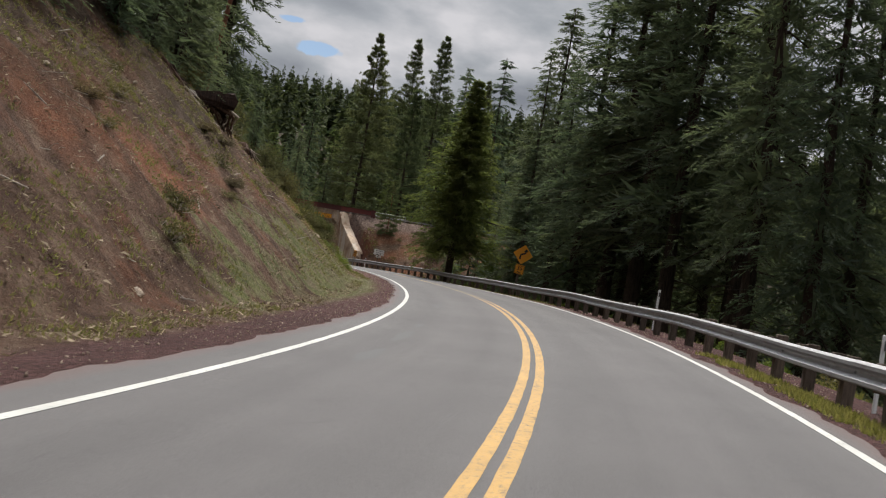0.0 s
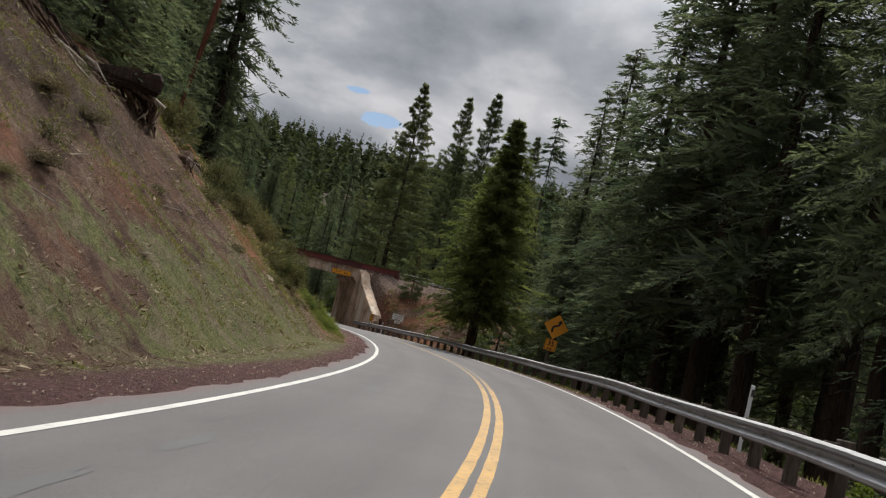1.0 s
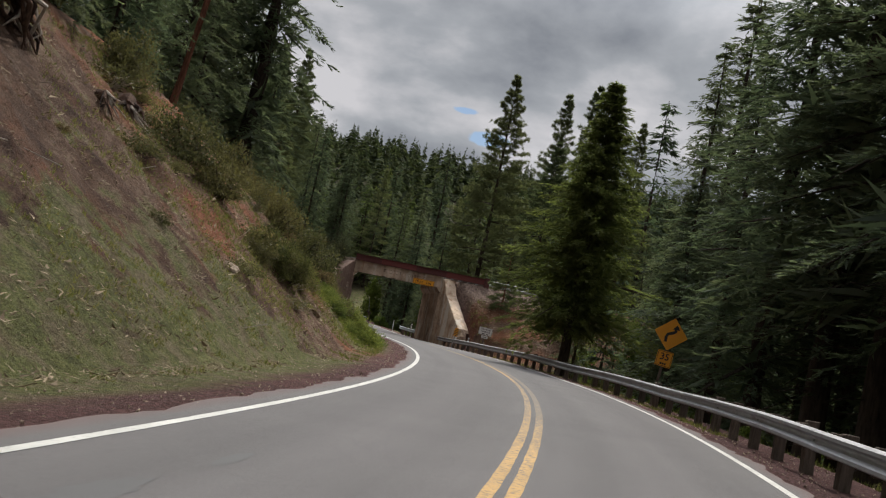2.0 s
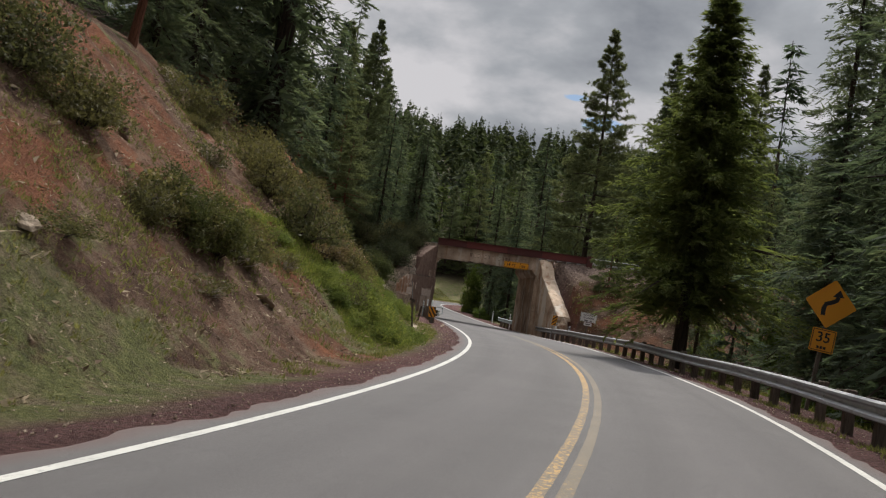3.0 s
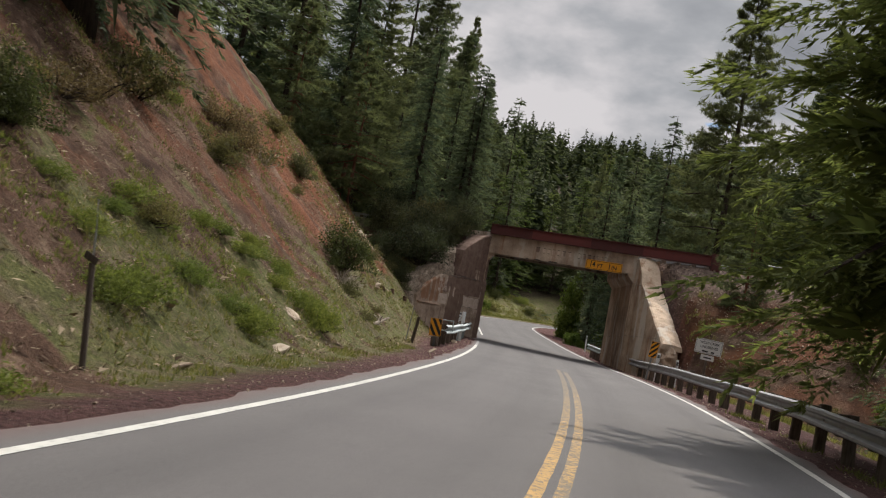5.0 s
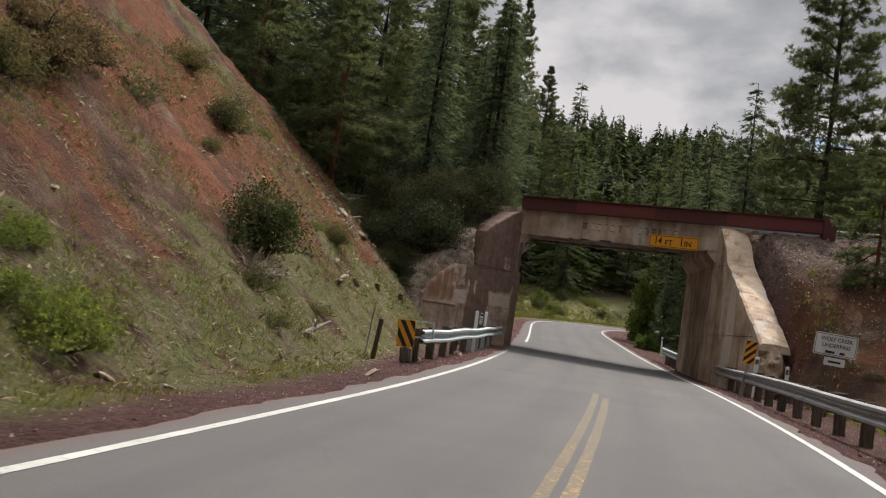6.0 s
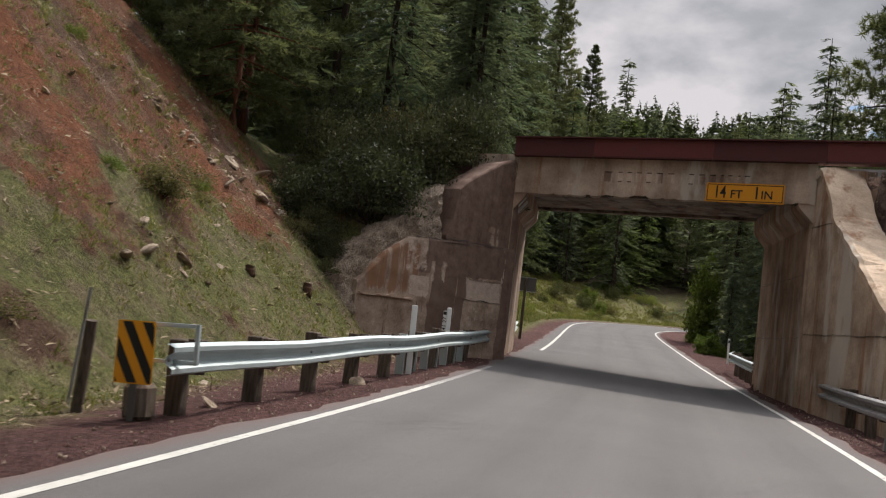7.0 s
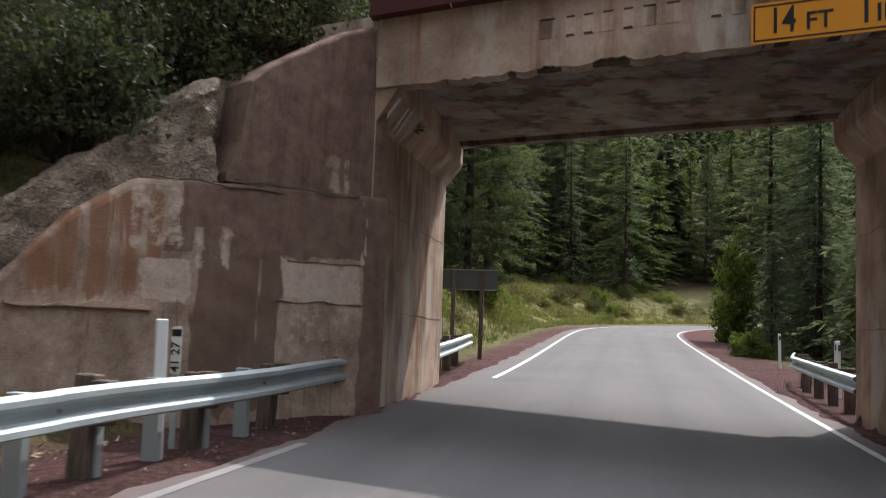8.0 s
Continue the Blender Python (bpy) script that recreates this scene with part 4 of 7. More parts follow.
def raised_letters(parent):
    """Old raised lettering on the beam, too worn to read: plain relief bars."""
    a = 2.5
    for wd in (0.30, 0.17, 0.18, 0.20, 0.18, 0.22, 0.24, 0, 0.18, 0.20, 0.20, 0.10, 0.16, 0.10, 0.18):
        if wd:
            slab("relief_bar", a, a + wd * 0.8, -0.010, 0.02, 7.84, 8.10, CONCRETE, parent, bevel=0.004)
            # near-black strokes along the bars' top and bottom edges
            slab("relief_bar", a + 0.01, a + wd * 0.75, -0.016, 0.02, 8.075, 8.10, CONCRETE_BLACK, parent, "near-black edge of worn lettering", bevel=0.003)
            if wd < 0.2:
                slab("relief_bar", a + 0.01, a + wd * 0.7, -0.016, 0.02, 7.84, 7.865, CONCRETE_BLACK, parent, "near-black edge of worn lettering", bevel=0.003)
        a += (wd or 0.16) + 0.07


def build_bridge():
    b = thing("railway_underpass", Matrix(), "stained concrete railway underpass with a red steel girder on top", "bridge")
    chipped_beam(b)
    raised_letters(b)
    # near-black slab that shows behind the chipped lower edge
    slab("broken_core", 0.0, SPAN, 0.05, 0.30, SOFFIT + 0.05, DECK - 0.1, CONCRETE_BLACK, b, "black broken concrete under the beam edge", bevel=0.02)
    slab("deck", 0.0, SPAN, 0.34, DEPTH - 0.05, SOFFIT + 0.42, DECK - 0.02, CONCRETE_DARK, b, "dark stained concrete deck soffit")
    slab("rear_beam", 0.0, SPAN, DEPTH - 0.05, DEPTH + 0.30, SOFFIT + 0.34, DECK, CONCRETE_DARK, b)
    pier(b, 0)
    pier(b, 1)
    slab("bearing_block", -1.4, -0.02, 0.0, 0.6, SOFFIT + 0.45, DECK + 0.05, CONCRETE, b)
    slab("bearing_block", SPAN + 0.02, SPAN + 1.1, 0.0, 0.6, SOFFIT + 0.45, DECK - 0.15, CONCRETE, b)
    wing_left(b)
    wing_right(b)
    # red ballast curb of bolted steel plates, in lengths
    g = new("girder")
    g.parent = b
    g["label"] = "oxide-red steel girder plates along the deck edge"
    lengths = [-0.12, 1.2, 2.15, 5.25, 7.9, 11.6]
    for i, (a0, a1) in enumerate(zip(lengths, lengths[1:])):
        m = RED_STEEL if i in (2, 4) else RED_STEEL_DARK
        slab("plate", a0, a1 + 0.004, -0.16 + 0.012 * (i % 2), -0.10, DECK + 0.02, RAIL_TOP, m, g, bevel=0.006)
        slab("flange", a0, a1 - 0.004, -0.24, 0.25, RAIL_TOP, RAIL_TOP + 0.035, RED_STEEL_DARK, g, bevel=0.004)
        slab("lower_flange", a0 + 0.01, a1 - 0.01, -0.22, 0.2, DECK - 0.02, DECK + 0.018, RED_STEEL_DARK, g, bevel=0.004)
    slab("end_post", 11.2, 11.62, -0.32, 0.1, DECK - 0.75, RAIL_TOP + 0.12, RED_STEEL_DARK, g)
    slab("rear_plate", -1.0, 11.6, DEPTH - 0.1, DEPTH, DECK + 0.02, RAIL_TOP, RED_STEEL_DARK, g, bevel=0.006)
    # bare bars where the haunch has broken away
    bars = new("rebar")
    bars.parent = b
    for q in (0.30, 0.92, 1.16):
        bm = bmesh.new()
        tube(bm, [at_bridge(0.05, q, SOFFIT - 0.40), at_bridge(0.33, q + 0.02, SOFFIT - 0.06)], [0.024, 0.024], 6)
        part("bar", bm, PLASTIC_WHITE, bars, "bare pale reinforcing bar")
    return b


build_bridge()


def rail_track():
    t = thing("railway_track", Matrix(), "steel rails on dark sleepers along the embankment", "railway")
    for q in (2.3, 3.75):
        slab("rail", -30, 40, q, q + 0.07, DECK + 0.12, DECK + 0.29, GALV_DARK, t, bevel=0)
    a = -20.0
    while a < 30:
        slab("sleeper", a, a + 0.22, 1.7, 4.3, DECK - 0.05, DECK + 0.12, POST_WOOD, t, bevel=0)
        a += 0.75
    return t


rail_track()


def pipe_rail():
    """Small handrail on the embankment beyond the girder's end."""
    t = thing("pipe_handrail", Matrix(), "low steel pipe handrail beside the railway", "handrail")
    for a in (12.2, 13.6, 15.0):
        bm = bmesh.new()
        tube(bm, [at_bridge(a, -0.05, DECK - 0.5), at_bridge(a, -0.05, DECK + 0.45)], [0.035, 0.035], 8)
        part("post", bm, GALV_DARK, t)
    for h in (0.12, 0.42):
        bm = bmesh.new()
        tube(bm, [at_bridge(11.7, -0.05, DECK + h), at_bridge(15.0, -0.05, DECK + h)], [0.028, 0.028], 8)
        part("rail", bm, GALV_DARK, t)


pipe_rail()


# ---- guardrails ----
W_PROFILE = [(0.0, 0.0), (0.018, 0.004), (0.080, 0.030), (0.080, 0.075), (0.012, 0.118), (0.002, 0.155), (0.012, 0.192), (0.080, 0.235), (0.080, 0.280), (0.018, 0.306), (0.0, 0.310)]


def rail_beam(parent, s0, s1, l_of, top_of, material, side, name="rail", label=""):
    """A W-shaped steel beam. side: which way its face bulges (-1: to the left, +1: to the right)."""
    bm = bmesh.new()
    ss = np.linspace(s0, s1, max(2, int(abs(s1 - s0) / 0.48) + 1))
    rows = []
    for s in ss:
        row = [bm.verts.new(on_road(s, l_of(s) + side * (0.004 + d), top_of(s) - h)) for d, h in W_PROFILE]
        row += [bm.verts.new(on_road(s, l_of(s) + side * d, top_of(s) - h)) for d, h in reversed(W_PROFILE)]
        rows.append(row)
    n = len(rows[0])
    for a, b in zip(rows, rows[1:]):
        for k in range(n):
            bm.faces.new((a[k], a[(k + 1) % n], b[(k + 1) % n], b[k]))
    bm.faces.new(rows[0])
    bm.faces.new(list(reversed(rows[-1])))
    bmesh.ops.recalc_face_normals(bm, faces=bm.faces[:])
    return part(name, bm, material, parent, label)


def bolt_mesh():
    bm = bmesh.new()
    bmesh.ops.create_cone(bm, cap_ends=True, segments=6, radius1=0.022, radius2=0.016, depth=0.03)
    return mesh_of(bm, "bolt", GALV_DARK)


BOLT = bolt_mesh()
POST_MESHES = []
for k in range(4):
    b_ = box_bm(-0.09, 0.09, -0.09, 0.09, -0.75, 0.66 + 0.03 * (k % 3), 0.012)
    for v_ in b_.verts:
        v_.co += 0.008 * noise.noise_vector(v_.co * 4 + Vector((k, 0, 0)))
    POST_MESHES.append(mesh_of(b_, "post", POST_WOOD))
BLOCK_MESH = mesh_of(box_bm(-0.075, 0.075, -0.09, 0.09, -0.36, 0.0, 0.01), "block", POST_WOOD)
STEEL_POST = mesh_of(box_bm(-0.075, 0.075, -0.05, 0.05, -0.7, 0.67, 0.006), "steel_post", GALV)


def guardrail(s0, s1, l_of, top_of, beam, side, label, step=1.905, lap=3.81, steel=False, first=0.4):
    g = thing("guardrail", Matrix(), label, "guardrail", "guardrails along the road")
    s, i = s0, 0
    while s < s1 - 0.05:
        e = min(s + lap, s1)
        top = (lambda q, i=i: top_of(q) + 0.004 * (i % 2))
        rail_beam(g, s, min(e + 0.08, s1), l_of, top, beam, side)
        m = road_pose(s + 0.05, l_of(s) + side * 0.02, top_of(s) - 0.155)
        ob = part("bolt", BOLT, None, g)
        ob.matrix_world = m @ pose(0, 0, 0, 0, 90 * side, 0)
        s, i = e, i + 1
    s, i = s0 + first, 0
    while s < s1:
        tilt = pose(0, 0, 0, random.uniform(-2.5, 2.5), random.uniform(-2.5, 2.5), random.uniform(-6, 6))
        off = -side * 0.245
        ob = part("post", STEEL_POST if steel else POST_MESHES[i % 4], None, g)
        ob.matrix_world = road_pose(s, l_of(s) + off, top_of(s) - 0.66) @ tilt
        ob = part("block", BLOCK_MESH, None, g)
        ob.matrix_world = road_pose(s, l_of(s) - side * 0.08, top_of(s) + 0.02)
        s, i = s + step, i + 1
    return g


RAIL_R = lambda s: RAIL_L + 0.06 * math.sin(s * 0.21) + np.interp(s, [112, 122], [0.0, 0.12])
guardrail(-26, 124.2, RAIL_R, lambda s: RAIL_H + 0.018 * math.sin(s * 0.35), GALV_DARK, -1, "long weathered steel guardrail on grey timber posts", first=1.2)
RAIL_LEFT = lambda s: np.interp(s, [109, 114, 127.4], [-4.02, -3.92, -3.66])
RAIL_BY_WALL = guardrail(109.35, 127.4, RAIL_LEFT, lambda s: 0.74 + 0.012 * math.sin(s * 1.1), GALV, 1, "bright galvanised guardrail on timber posts beside the wing wall", first=0.8)
for k_ in range(7):
    ob_ = part("steel_post", STEEL_POST, None, RAIL_BY_WALL)
    s_ = 118.7 + 0.98 * k_
    ob_.matrix_world = road_pose(s_, RAIL_LEFT(s_) - 0.2, 0.06)
guardrail(134.6, 142.5, lambda s: np.interp(s, [134, 142.5], [-3.75, -4.3]), lambda s: 0.74, GALV, 1, "short galvanised guardrail beyond the bridge")
guardrail(131.5, 143.2, lambda s: np.interp(s, [131, 140, 143.2], [3.75, 4.05, 4.6]), lambda s: 0.75, GALV, -1, "short galvanised guardrail with a flared end beyond the bridge")


# ---- signs and posts ----
def text_mesh(body, size, name="legend"):
    cu = bpy.data.curves.new(name, "FONT")
    cu.body, cu.size, cu.align_x, cu.align_y, cu.extrude, cu.offset = body, size, "CENTER", "CENTER", 0.002, size * 0.012
    ob = bpy.data.objects.new(name, cu)
    me = bpy.data.meshes.new_from_object(ob)
    bpy.data.objects.remove(ob)
    bpy.data.curves.remove(cu)
    me.materials.clear()
    me.materials.append(SIGN_BLACK)
    return me


def legend(body, size, parent, x, z, y=-0.006, stretch=1.0):
    ob = part("legend", text_mesh(body, size), None, parent, "black lettering")
    ob.matrix_parent_inverse = Matrix()
    ob.matrix_basis = pose(x, y, z, 90, 0, 0) @ Matrix.Diagonal((stretch, 1, 1, 1))
    return ob


def plate(parent, name, w, h, material, x=0.0, z=0.0, y=0.0, corner=0.03, label="", thick=0.004):
    """An upright sign plate with rounded corners, facing -y, centred at x, z."""
    bm = bmesh.new()
    pts = []
    for cx, cz, a0 in ((w / 2 - corner, h / 2 - corner, 0), (-w / 2 + corner, h / 2 - corner, 90), (-w / 2 + corner, -h / 2 + corner, 180), (w / 2 - corner, -h / 2 + corner, 270)):
        for k in range(4):
            a = radians(a0 + 30 * k)
            pts.append((x + cx + corner * math.cos(a), y, z + cz + corner * math.sin(a)))
    prism(bm, pts, (0, thick, 0))
    return part(name, bm, material, parent, label)


def frame_line(parent, w, h, t, x=0.0, z=0.0, y=-0.005):
    """A thin dark border laid on a plate."""
    for nm, dims in (("border", (x - w / 2, x + w / 2, z + h / 2 - t, z + h / 2)), ("border", (x - w / 2, x + w / 2, z - h / 2, z - h / 2 + t)),
                     ("border", (x - w / 2, x - w / 2 + t, z - h / 2 + t, z + h / 2 - t)), ("border", (x + w / 2 - t, x + w / 2, z - h / 2 + t, z + h / 2 - t))):
        part(nm, box_bm(dims[0], dims[1], y, y + 0.004, dims[2], dims[3]), SIGN_BLACK, parent)


def facing(x, y, z, deg):
    """A pose whose -y looks back along a heading of deg left of +y."""
    return pose(x, y, z, 0, 0, deg)


def curve_sign():
    p = Vector((1.22, 64.0, 0))
    base = ground_z(p.x, p.y)
    t = thing("curve_warning_sign", facing(p.x, p.y, base, 7) @ pose(0, 0, 0, 0, 5.5, 0), "amber diamond winding-road sign with speed plate on a timber post", "road sign")
    h0 = 4.60 - base
    part("post", box_bm(-0.05, 0.05, 0.02, 0.12, -0.3, h0 + 0.35, 0.006), POST_WOOD, t)
    bm = bmesh.new()
    c, r = 0.64, 0.045
    pts = []
    for a0 in (0, 90, 180, 270):
        for k in range(4):
            a = radians(a0 - 45 + 30 * k)
            o = Vector((math.cos(radians(a0)) * (c - r * 1.414), 0, math.sin(radians(a0)) * (c - r * 1.414)))
            pts.append(o + Vector((r * math.cos(a), 0, r * math.sin(a))) + Vector((0, 0, h0)))
    prism(bm, pts, (0, 0.004, 0))
    d = part("diamond", bm, SIGN_ORANGE, t, "amber diamond plate")
    # winding arrow
    path = [(-0.14, -0.32), (-0.155, -0.14), (-0.12, -0.02), (0.02, 0.05), (0.12, 0.12), (0.14, 0.21)]
    bm = bmesh.new()
    w = 0.055
    L, R = [], []
    for i, (x, z) in enumerate(path):
        a, b = path[max(i - 1, 0)], path[min(i + 1, len(path) - 1)]
        dx, dz = b[0] - a[0], b[1] - a[1]
        n = math.hypot(dx, dz)
        L.append((x - dz / n * w, -0.004, z + dx / n * w + h0))
        R.append((x + dz / n * w, -0.004, z - dx / n * w + h0))
    for i in range(len(path) - 1):
        f = [bm.verts.new(q) for q in (L[i], R[i], R[i + 1], L[i + 1])]
        bm.faces.new(f)
    f = [bm.verts.new((x, -0.004, z + h0)) for x, z in ((0.00, 0.20), (0.28, 0.22), (0.15, 0.40))]
    bm.faces.new(f)
    bmesh.ops.remove_doubles(bm, verts=bm.verts[:], dist=1e-4)
    part("arrow", bm, SIGN_BLACK, d, "black winding arrow")
    s = plate(t, "speed_plate", 0.60, 0.60, SIGN_ORANGE, 0, h0 - 0.96, 0.0, 0.03, "amber advisory speed plate")
    frame_line(s, 0.55, 0.55, 0.016, 0, h0 - 0.96)
    legend("35", 0.36, s, 0, h0 - 0.89)
    for k in range(3):
        part("bar", box_bm(-0.12 + 0.085 * k, -0.06 + 0.085 * k, -0.005, 0, h0 - 1.18, h0 - 1.11), SIGN_BLACK, s)


curve_sign()


def name_sign():
    p = Vector((-11.85, 99.35, 0))
    base = ground_z(p.x, p.y)
    t = thing("place_name_sign", facing(p.x, p.y, base, 3) @ pose(0, 0, 0, 0, 3, 0), "white creek-name sign with black lettering on a post", "road sign")
    zt = 4.33 - base
    s = plate(t, "panel", 1.02, 0.56, SIGN_WHITE, 0, zt, 0, 0.03, "white sign panel")
    frame_line(s, 0.97, 0.51, 0.012, 0, zt)
    legend("WOLF CREEK", 0.135, s, 0.02, zt + 0.13, stretch=0.92)
    legend("UNDERPASS", 0.135, s, 0.02, zt - 0.03, stretch=0.92)
    for k, wd in enumerate((0.16, 0.05, 0.12)):
        part("bar", box_bm(-0.22 + 0.17 * k, -0.22 + 0.17 * k + wd, -0.005, 0, zt - 0.22, zt - 0.16), SIGN_BLACK, s)
    s2 = plate(t, "lower_panel", 0.5, 0.2, SIGN_WHITE, 0.03, zt - 0.42, 0, 0.02)
    part("bar", box_bm(-0.12, 0.18, -0.005, 0, zt - 0.45, zt - 0.40), SIGN_BLACK, s2)
    part("post", box_bm(-0.05, 0.05, 0.01, 0.10, -0.3, zt + 0.25, 0.006), POST_WOOD, t)


name_sign()


def clearance_sign():
    p = at_bridge(6.12, -0.05, 7.66)
    t = thing("clearance_sign", pose(p.x, p.y - 0.05, p.z, 0, 0, math.degrees(math.atan2(BR_U[1], BR_U[0]))), "amber low-clearance sign bolted to the concrete beam", "road sign")
    s = plate(t, "panel", 1.86, 0.47, SIGN_ORANGE, 0, 0, 0, 0.03, "amber sign panel")
    frame_line(s, 1.80, 0.41, 0.018)
    legend("14", 0.42, s, -0.585, 0, stretch=0.72)
    legend("FT", 0.28, s, -0.19, -0.04)
    legend("1", 0.42, s, 0.29, 0, stretch=0.8)
    legend("IN", 0.28, s, 0.53, -0.04)
    for x in (-0.7, 0.7):
        part("bracket", box_bm(x - 0.03, x + 0.03, 0.004, 0.07, -0.2, 0.2), GALV_DARK, t)


clearance_sign()


def object_marker(name, m, h, lean, w=0.32, tall=0.62, right=True, stub=False, slope=1.0):
    t = thing(name, m @ pose(0, 0, 0, 0, lean, 0), "black and amber striped hazard marker at the guardrail", "road sign", "hazard markers")
    s = plate(t, "panel", w, tall, SIGN_ORANGE, 0, h, 0, 0.02, "amber marker panel")
    # slanting stripes, cut to the plate
    a = math.tan(radians(62)) * (1 if right else -1) * slope
    wide = 0.105
    x0, x1, z0, z1 = -w / 2 + 0.012, w / 2 - 0.012, -tall / 2 + 0.012, tall / 2 - 0.012
    for k in range(-6, 7):
        poly = [(x0, z0), (x1, z0), (x1, z1), (x0, z1)]
        for sign_, c in ((1, (2 * k) * wide), (-1, (2 * k + 1) * wide)):
            cut = []
            for (px, pz), (qx, qz) in zip(poly, poly[1:] + poly[:1]):
                f, h_ = sign_ * (px - pz / a - c), sign_ * (qx - qz / a - c)
                if f >= 0:
                    cut.append((px, pz))
                if f * h_ < 0:
                    u = f / (f - h_)
                    cut.append((px + u * (qx - px), pz + u * (qz - pz)))
            poly = cut
            if len(poly) < 3:
                break
        if len(poly) >= 3:
            bm = bmesh.new()
            bm.faces.new([bm.verts.new((x, -0.004, z + h)) for x, z in poly])
            part("stripe", bm, SIGN_BLACK, s)
    part("post", box_bm(-0.035, 0.035, 0.008, 0.07, -0.3, h + tall / 2 - 0.06, 0.004), GALV_DARK if not stub else SIGN_BACK, t)
    return t


p_ = Vector((-19.18, 91.30, 0))
MARK_L = object_marker("hazard_marker", facing(p_.x, p_.y, 2.62, 22), 0.51, -3, 0.40, 0.60, False, True)
part("base_block", box_bm(-0.12, 0.13, 0.02, 0.30, -0.15, 0.22, 0.05), POST_WOOD, MARK_L, "dark timber end block")
# open angle-iron frame that ties the panel to the rail
part("frame_upright", box_bm(0.56, 0.60, 0.10, 0.14, 0.42, 0.81, 0.004), GALV, MARK_L, "steel end frame")
part("frame_top", box_bm(0.10, 0.558, 0.10, 0.14, 0.77, 0.81, 0.004), GALV, MARK_L)
part("frame_foot", box_bm(0.10, 0.558, 0.10, 0.14, 0.42, 0.46, 0.004), GALV, MARK_L)
object_marker("hazard_marker", facing(-14.46, 101.3, 2.7, 27), 1.19, 6, 0.32, 0.66, True, slope=0.6)


def post_thing(x, y, h, r, material, label, category, lean=(0, 0), group="", square=False, extra=None, turn=None):
    base = ground_z(x, y)
    t = thing(category.replace(" ", "_"), pose(x, y, base, lean[0], lean[1], random.uniform(0, 60) if turn is None else turn), label, category, group)
    bm = bmesh.new()
    if square:
        box(bm, -r, r, -r * 0.35, r * 0.35, -0.3, h)
        bmesh.ops.bevel(bm, geom=bm.edges[:], offset=r * 0.2, segments=1, affect="EDGES")
    else:
        tube(bm, [(0, 0, -0.3), (0, 0, h * 0.5), (0, 0, h)], [r, r * 0.97, r * 0.94], 8)
    part("post", bm, material, t)
    if extra:
        extra(t)
    return t


def reflector(h):
    def add(t):
        part("reflector", box_bm(-0.035, 0.035, -0.032, -0.024, h - 0.22, h - 0.08), SIGN_BACK, t, "dark reflector patch")
    return add


DELIN = "slim white plastic delineator post behind the guardrail"
for s_, l_, h_ in ((28.6, 4.7, 1.0), (47.3, 5.0, 1.25), (115.6, 4.9, 1.0), (119.0, 4.6, 1.15), (119.6, 4.75, 1.15), (150.0, 5.2, 1.1), (138.4, 4.8, 1.2), (139.2, 4.85, 1.2)):
    q_ = on_road(s_, l_)
    gz_ = ground_z(q_.x, q_.y)
    post_thing(q_.x, q_.y, on_road(s_, l_, h_).z - gz_, 0.05, PLASTIC_WHITE, DELIN, "delineator post", (random.uniform(-3, 3), random.uniform(-3, 3)), "delineator posts", True, reflector(on_road(s_, l_, h_).z - gz_))
for s_, l_, h_ in ((138.0, -4.6, 1.2), (140.0, -4.7, 1.2)):
    q_ = on_road(s_, l_)
    post_thing(q_.x, q_.y, on_road(s_, l_, h_).z - ground_z(q_.x, q_.y), 0.05, PLASTIC_WHITE, "slim grey-white delineator post behind the bright guardrail", "delineator post", (2, -2), "delineator posts", True)


for x_, y_, z_ in ((-24.1, 103.52, 4.08), (-22.5, 100.1, 4.0)):
    post_thing(x_, y_, z_ - ground_z(x_, y_), 0.055, PLASTIC_WHITE, "slim grey-white delineator post behind the bright guardrail", "delineator post", (1, -1), "delineator posts", True)


def rod_top(t):
    """A thin rod and a splintered board end on top of the marker post."""
    bm = bmesh.new()
    tube(bm, [(0, 0, 1.1), (0, 0.01, 1.5), (0, 0, 1.85)], [0.012, 0.011, 0.008], 6)
    part("rod", bm, GALV_DARK, t)
    bm = box_bm(-0.09, 0.13, -0.05, -0.038, 1.17, 1.25, 0.004)
    bmesh.ops.rotate(bm, verts=bm.verts[:], cent=(0, 0, 1.2), matrix=Matrix.Rotation(radians(28), 3, "Y"))
    part("board_end", bm, POST_WOOD, t)


def milepost():
    q = Vector((-24.6, 104.08, 0))
    base = ground_z(q.x, q.y)
    t = thing("milepost_marker", facing(q.x, q.y, base, 24), "narrow white mileage marker with black figures", "road sign")
    h = 4.02 - base
    part("post", box_bm(-0.03, 0.03, 0.006, 0.03, -0.3, h, 0.004), GALV, t)
    s = plate(t, "panel", 0.11, 0.46, PLASTIC_WHITE, 0, h - 0.24, 0, 0.02, "white marker panel")
    part("band", box_bm(-0.05, 0.05, -0.004, 0, h - 0.10, h - 0.03), SIGN_BLACK, s)
    for i, ch in enumerate(("27", "41")):
        ob = legend(ch, 0.13, s, 0.0, h - 0.22 - 0.17 * i)
        ob.matrix_basis = pose(0, -0.006, h - 0.22 - 0.17 * i, 90, 0, 0) @ pose(0, 0, 0, 0, 0, 90)


milepost()
q_ = Vector((-11.45, 68.4, 0))
post_thing(q_.x, q_.y, 1.15, 0.036, POST_WOOD, "thin weathered marker post topped with a rod", "marker post", (0, -9), turn=0, extra=rod_top)
post_thing(-20.05, 91.35, 0.95, 0.06, POST_WOOD, "short dark timber stub post beside the guardrail end", "stub post", (6, 8), square=False)
post_thing(-20.35, 91.45, 1.25, 0.018, GALV_DARK, "thin steel rod standing by the stub post", "steel rod", (2, 3))


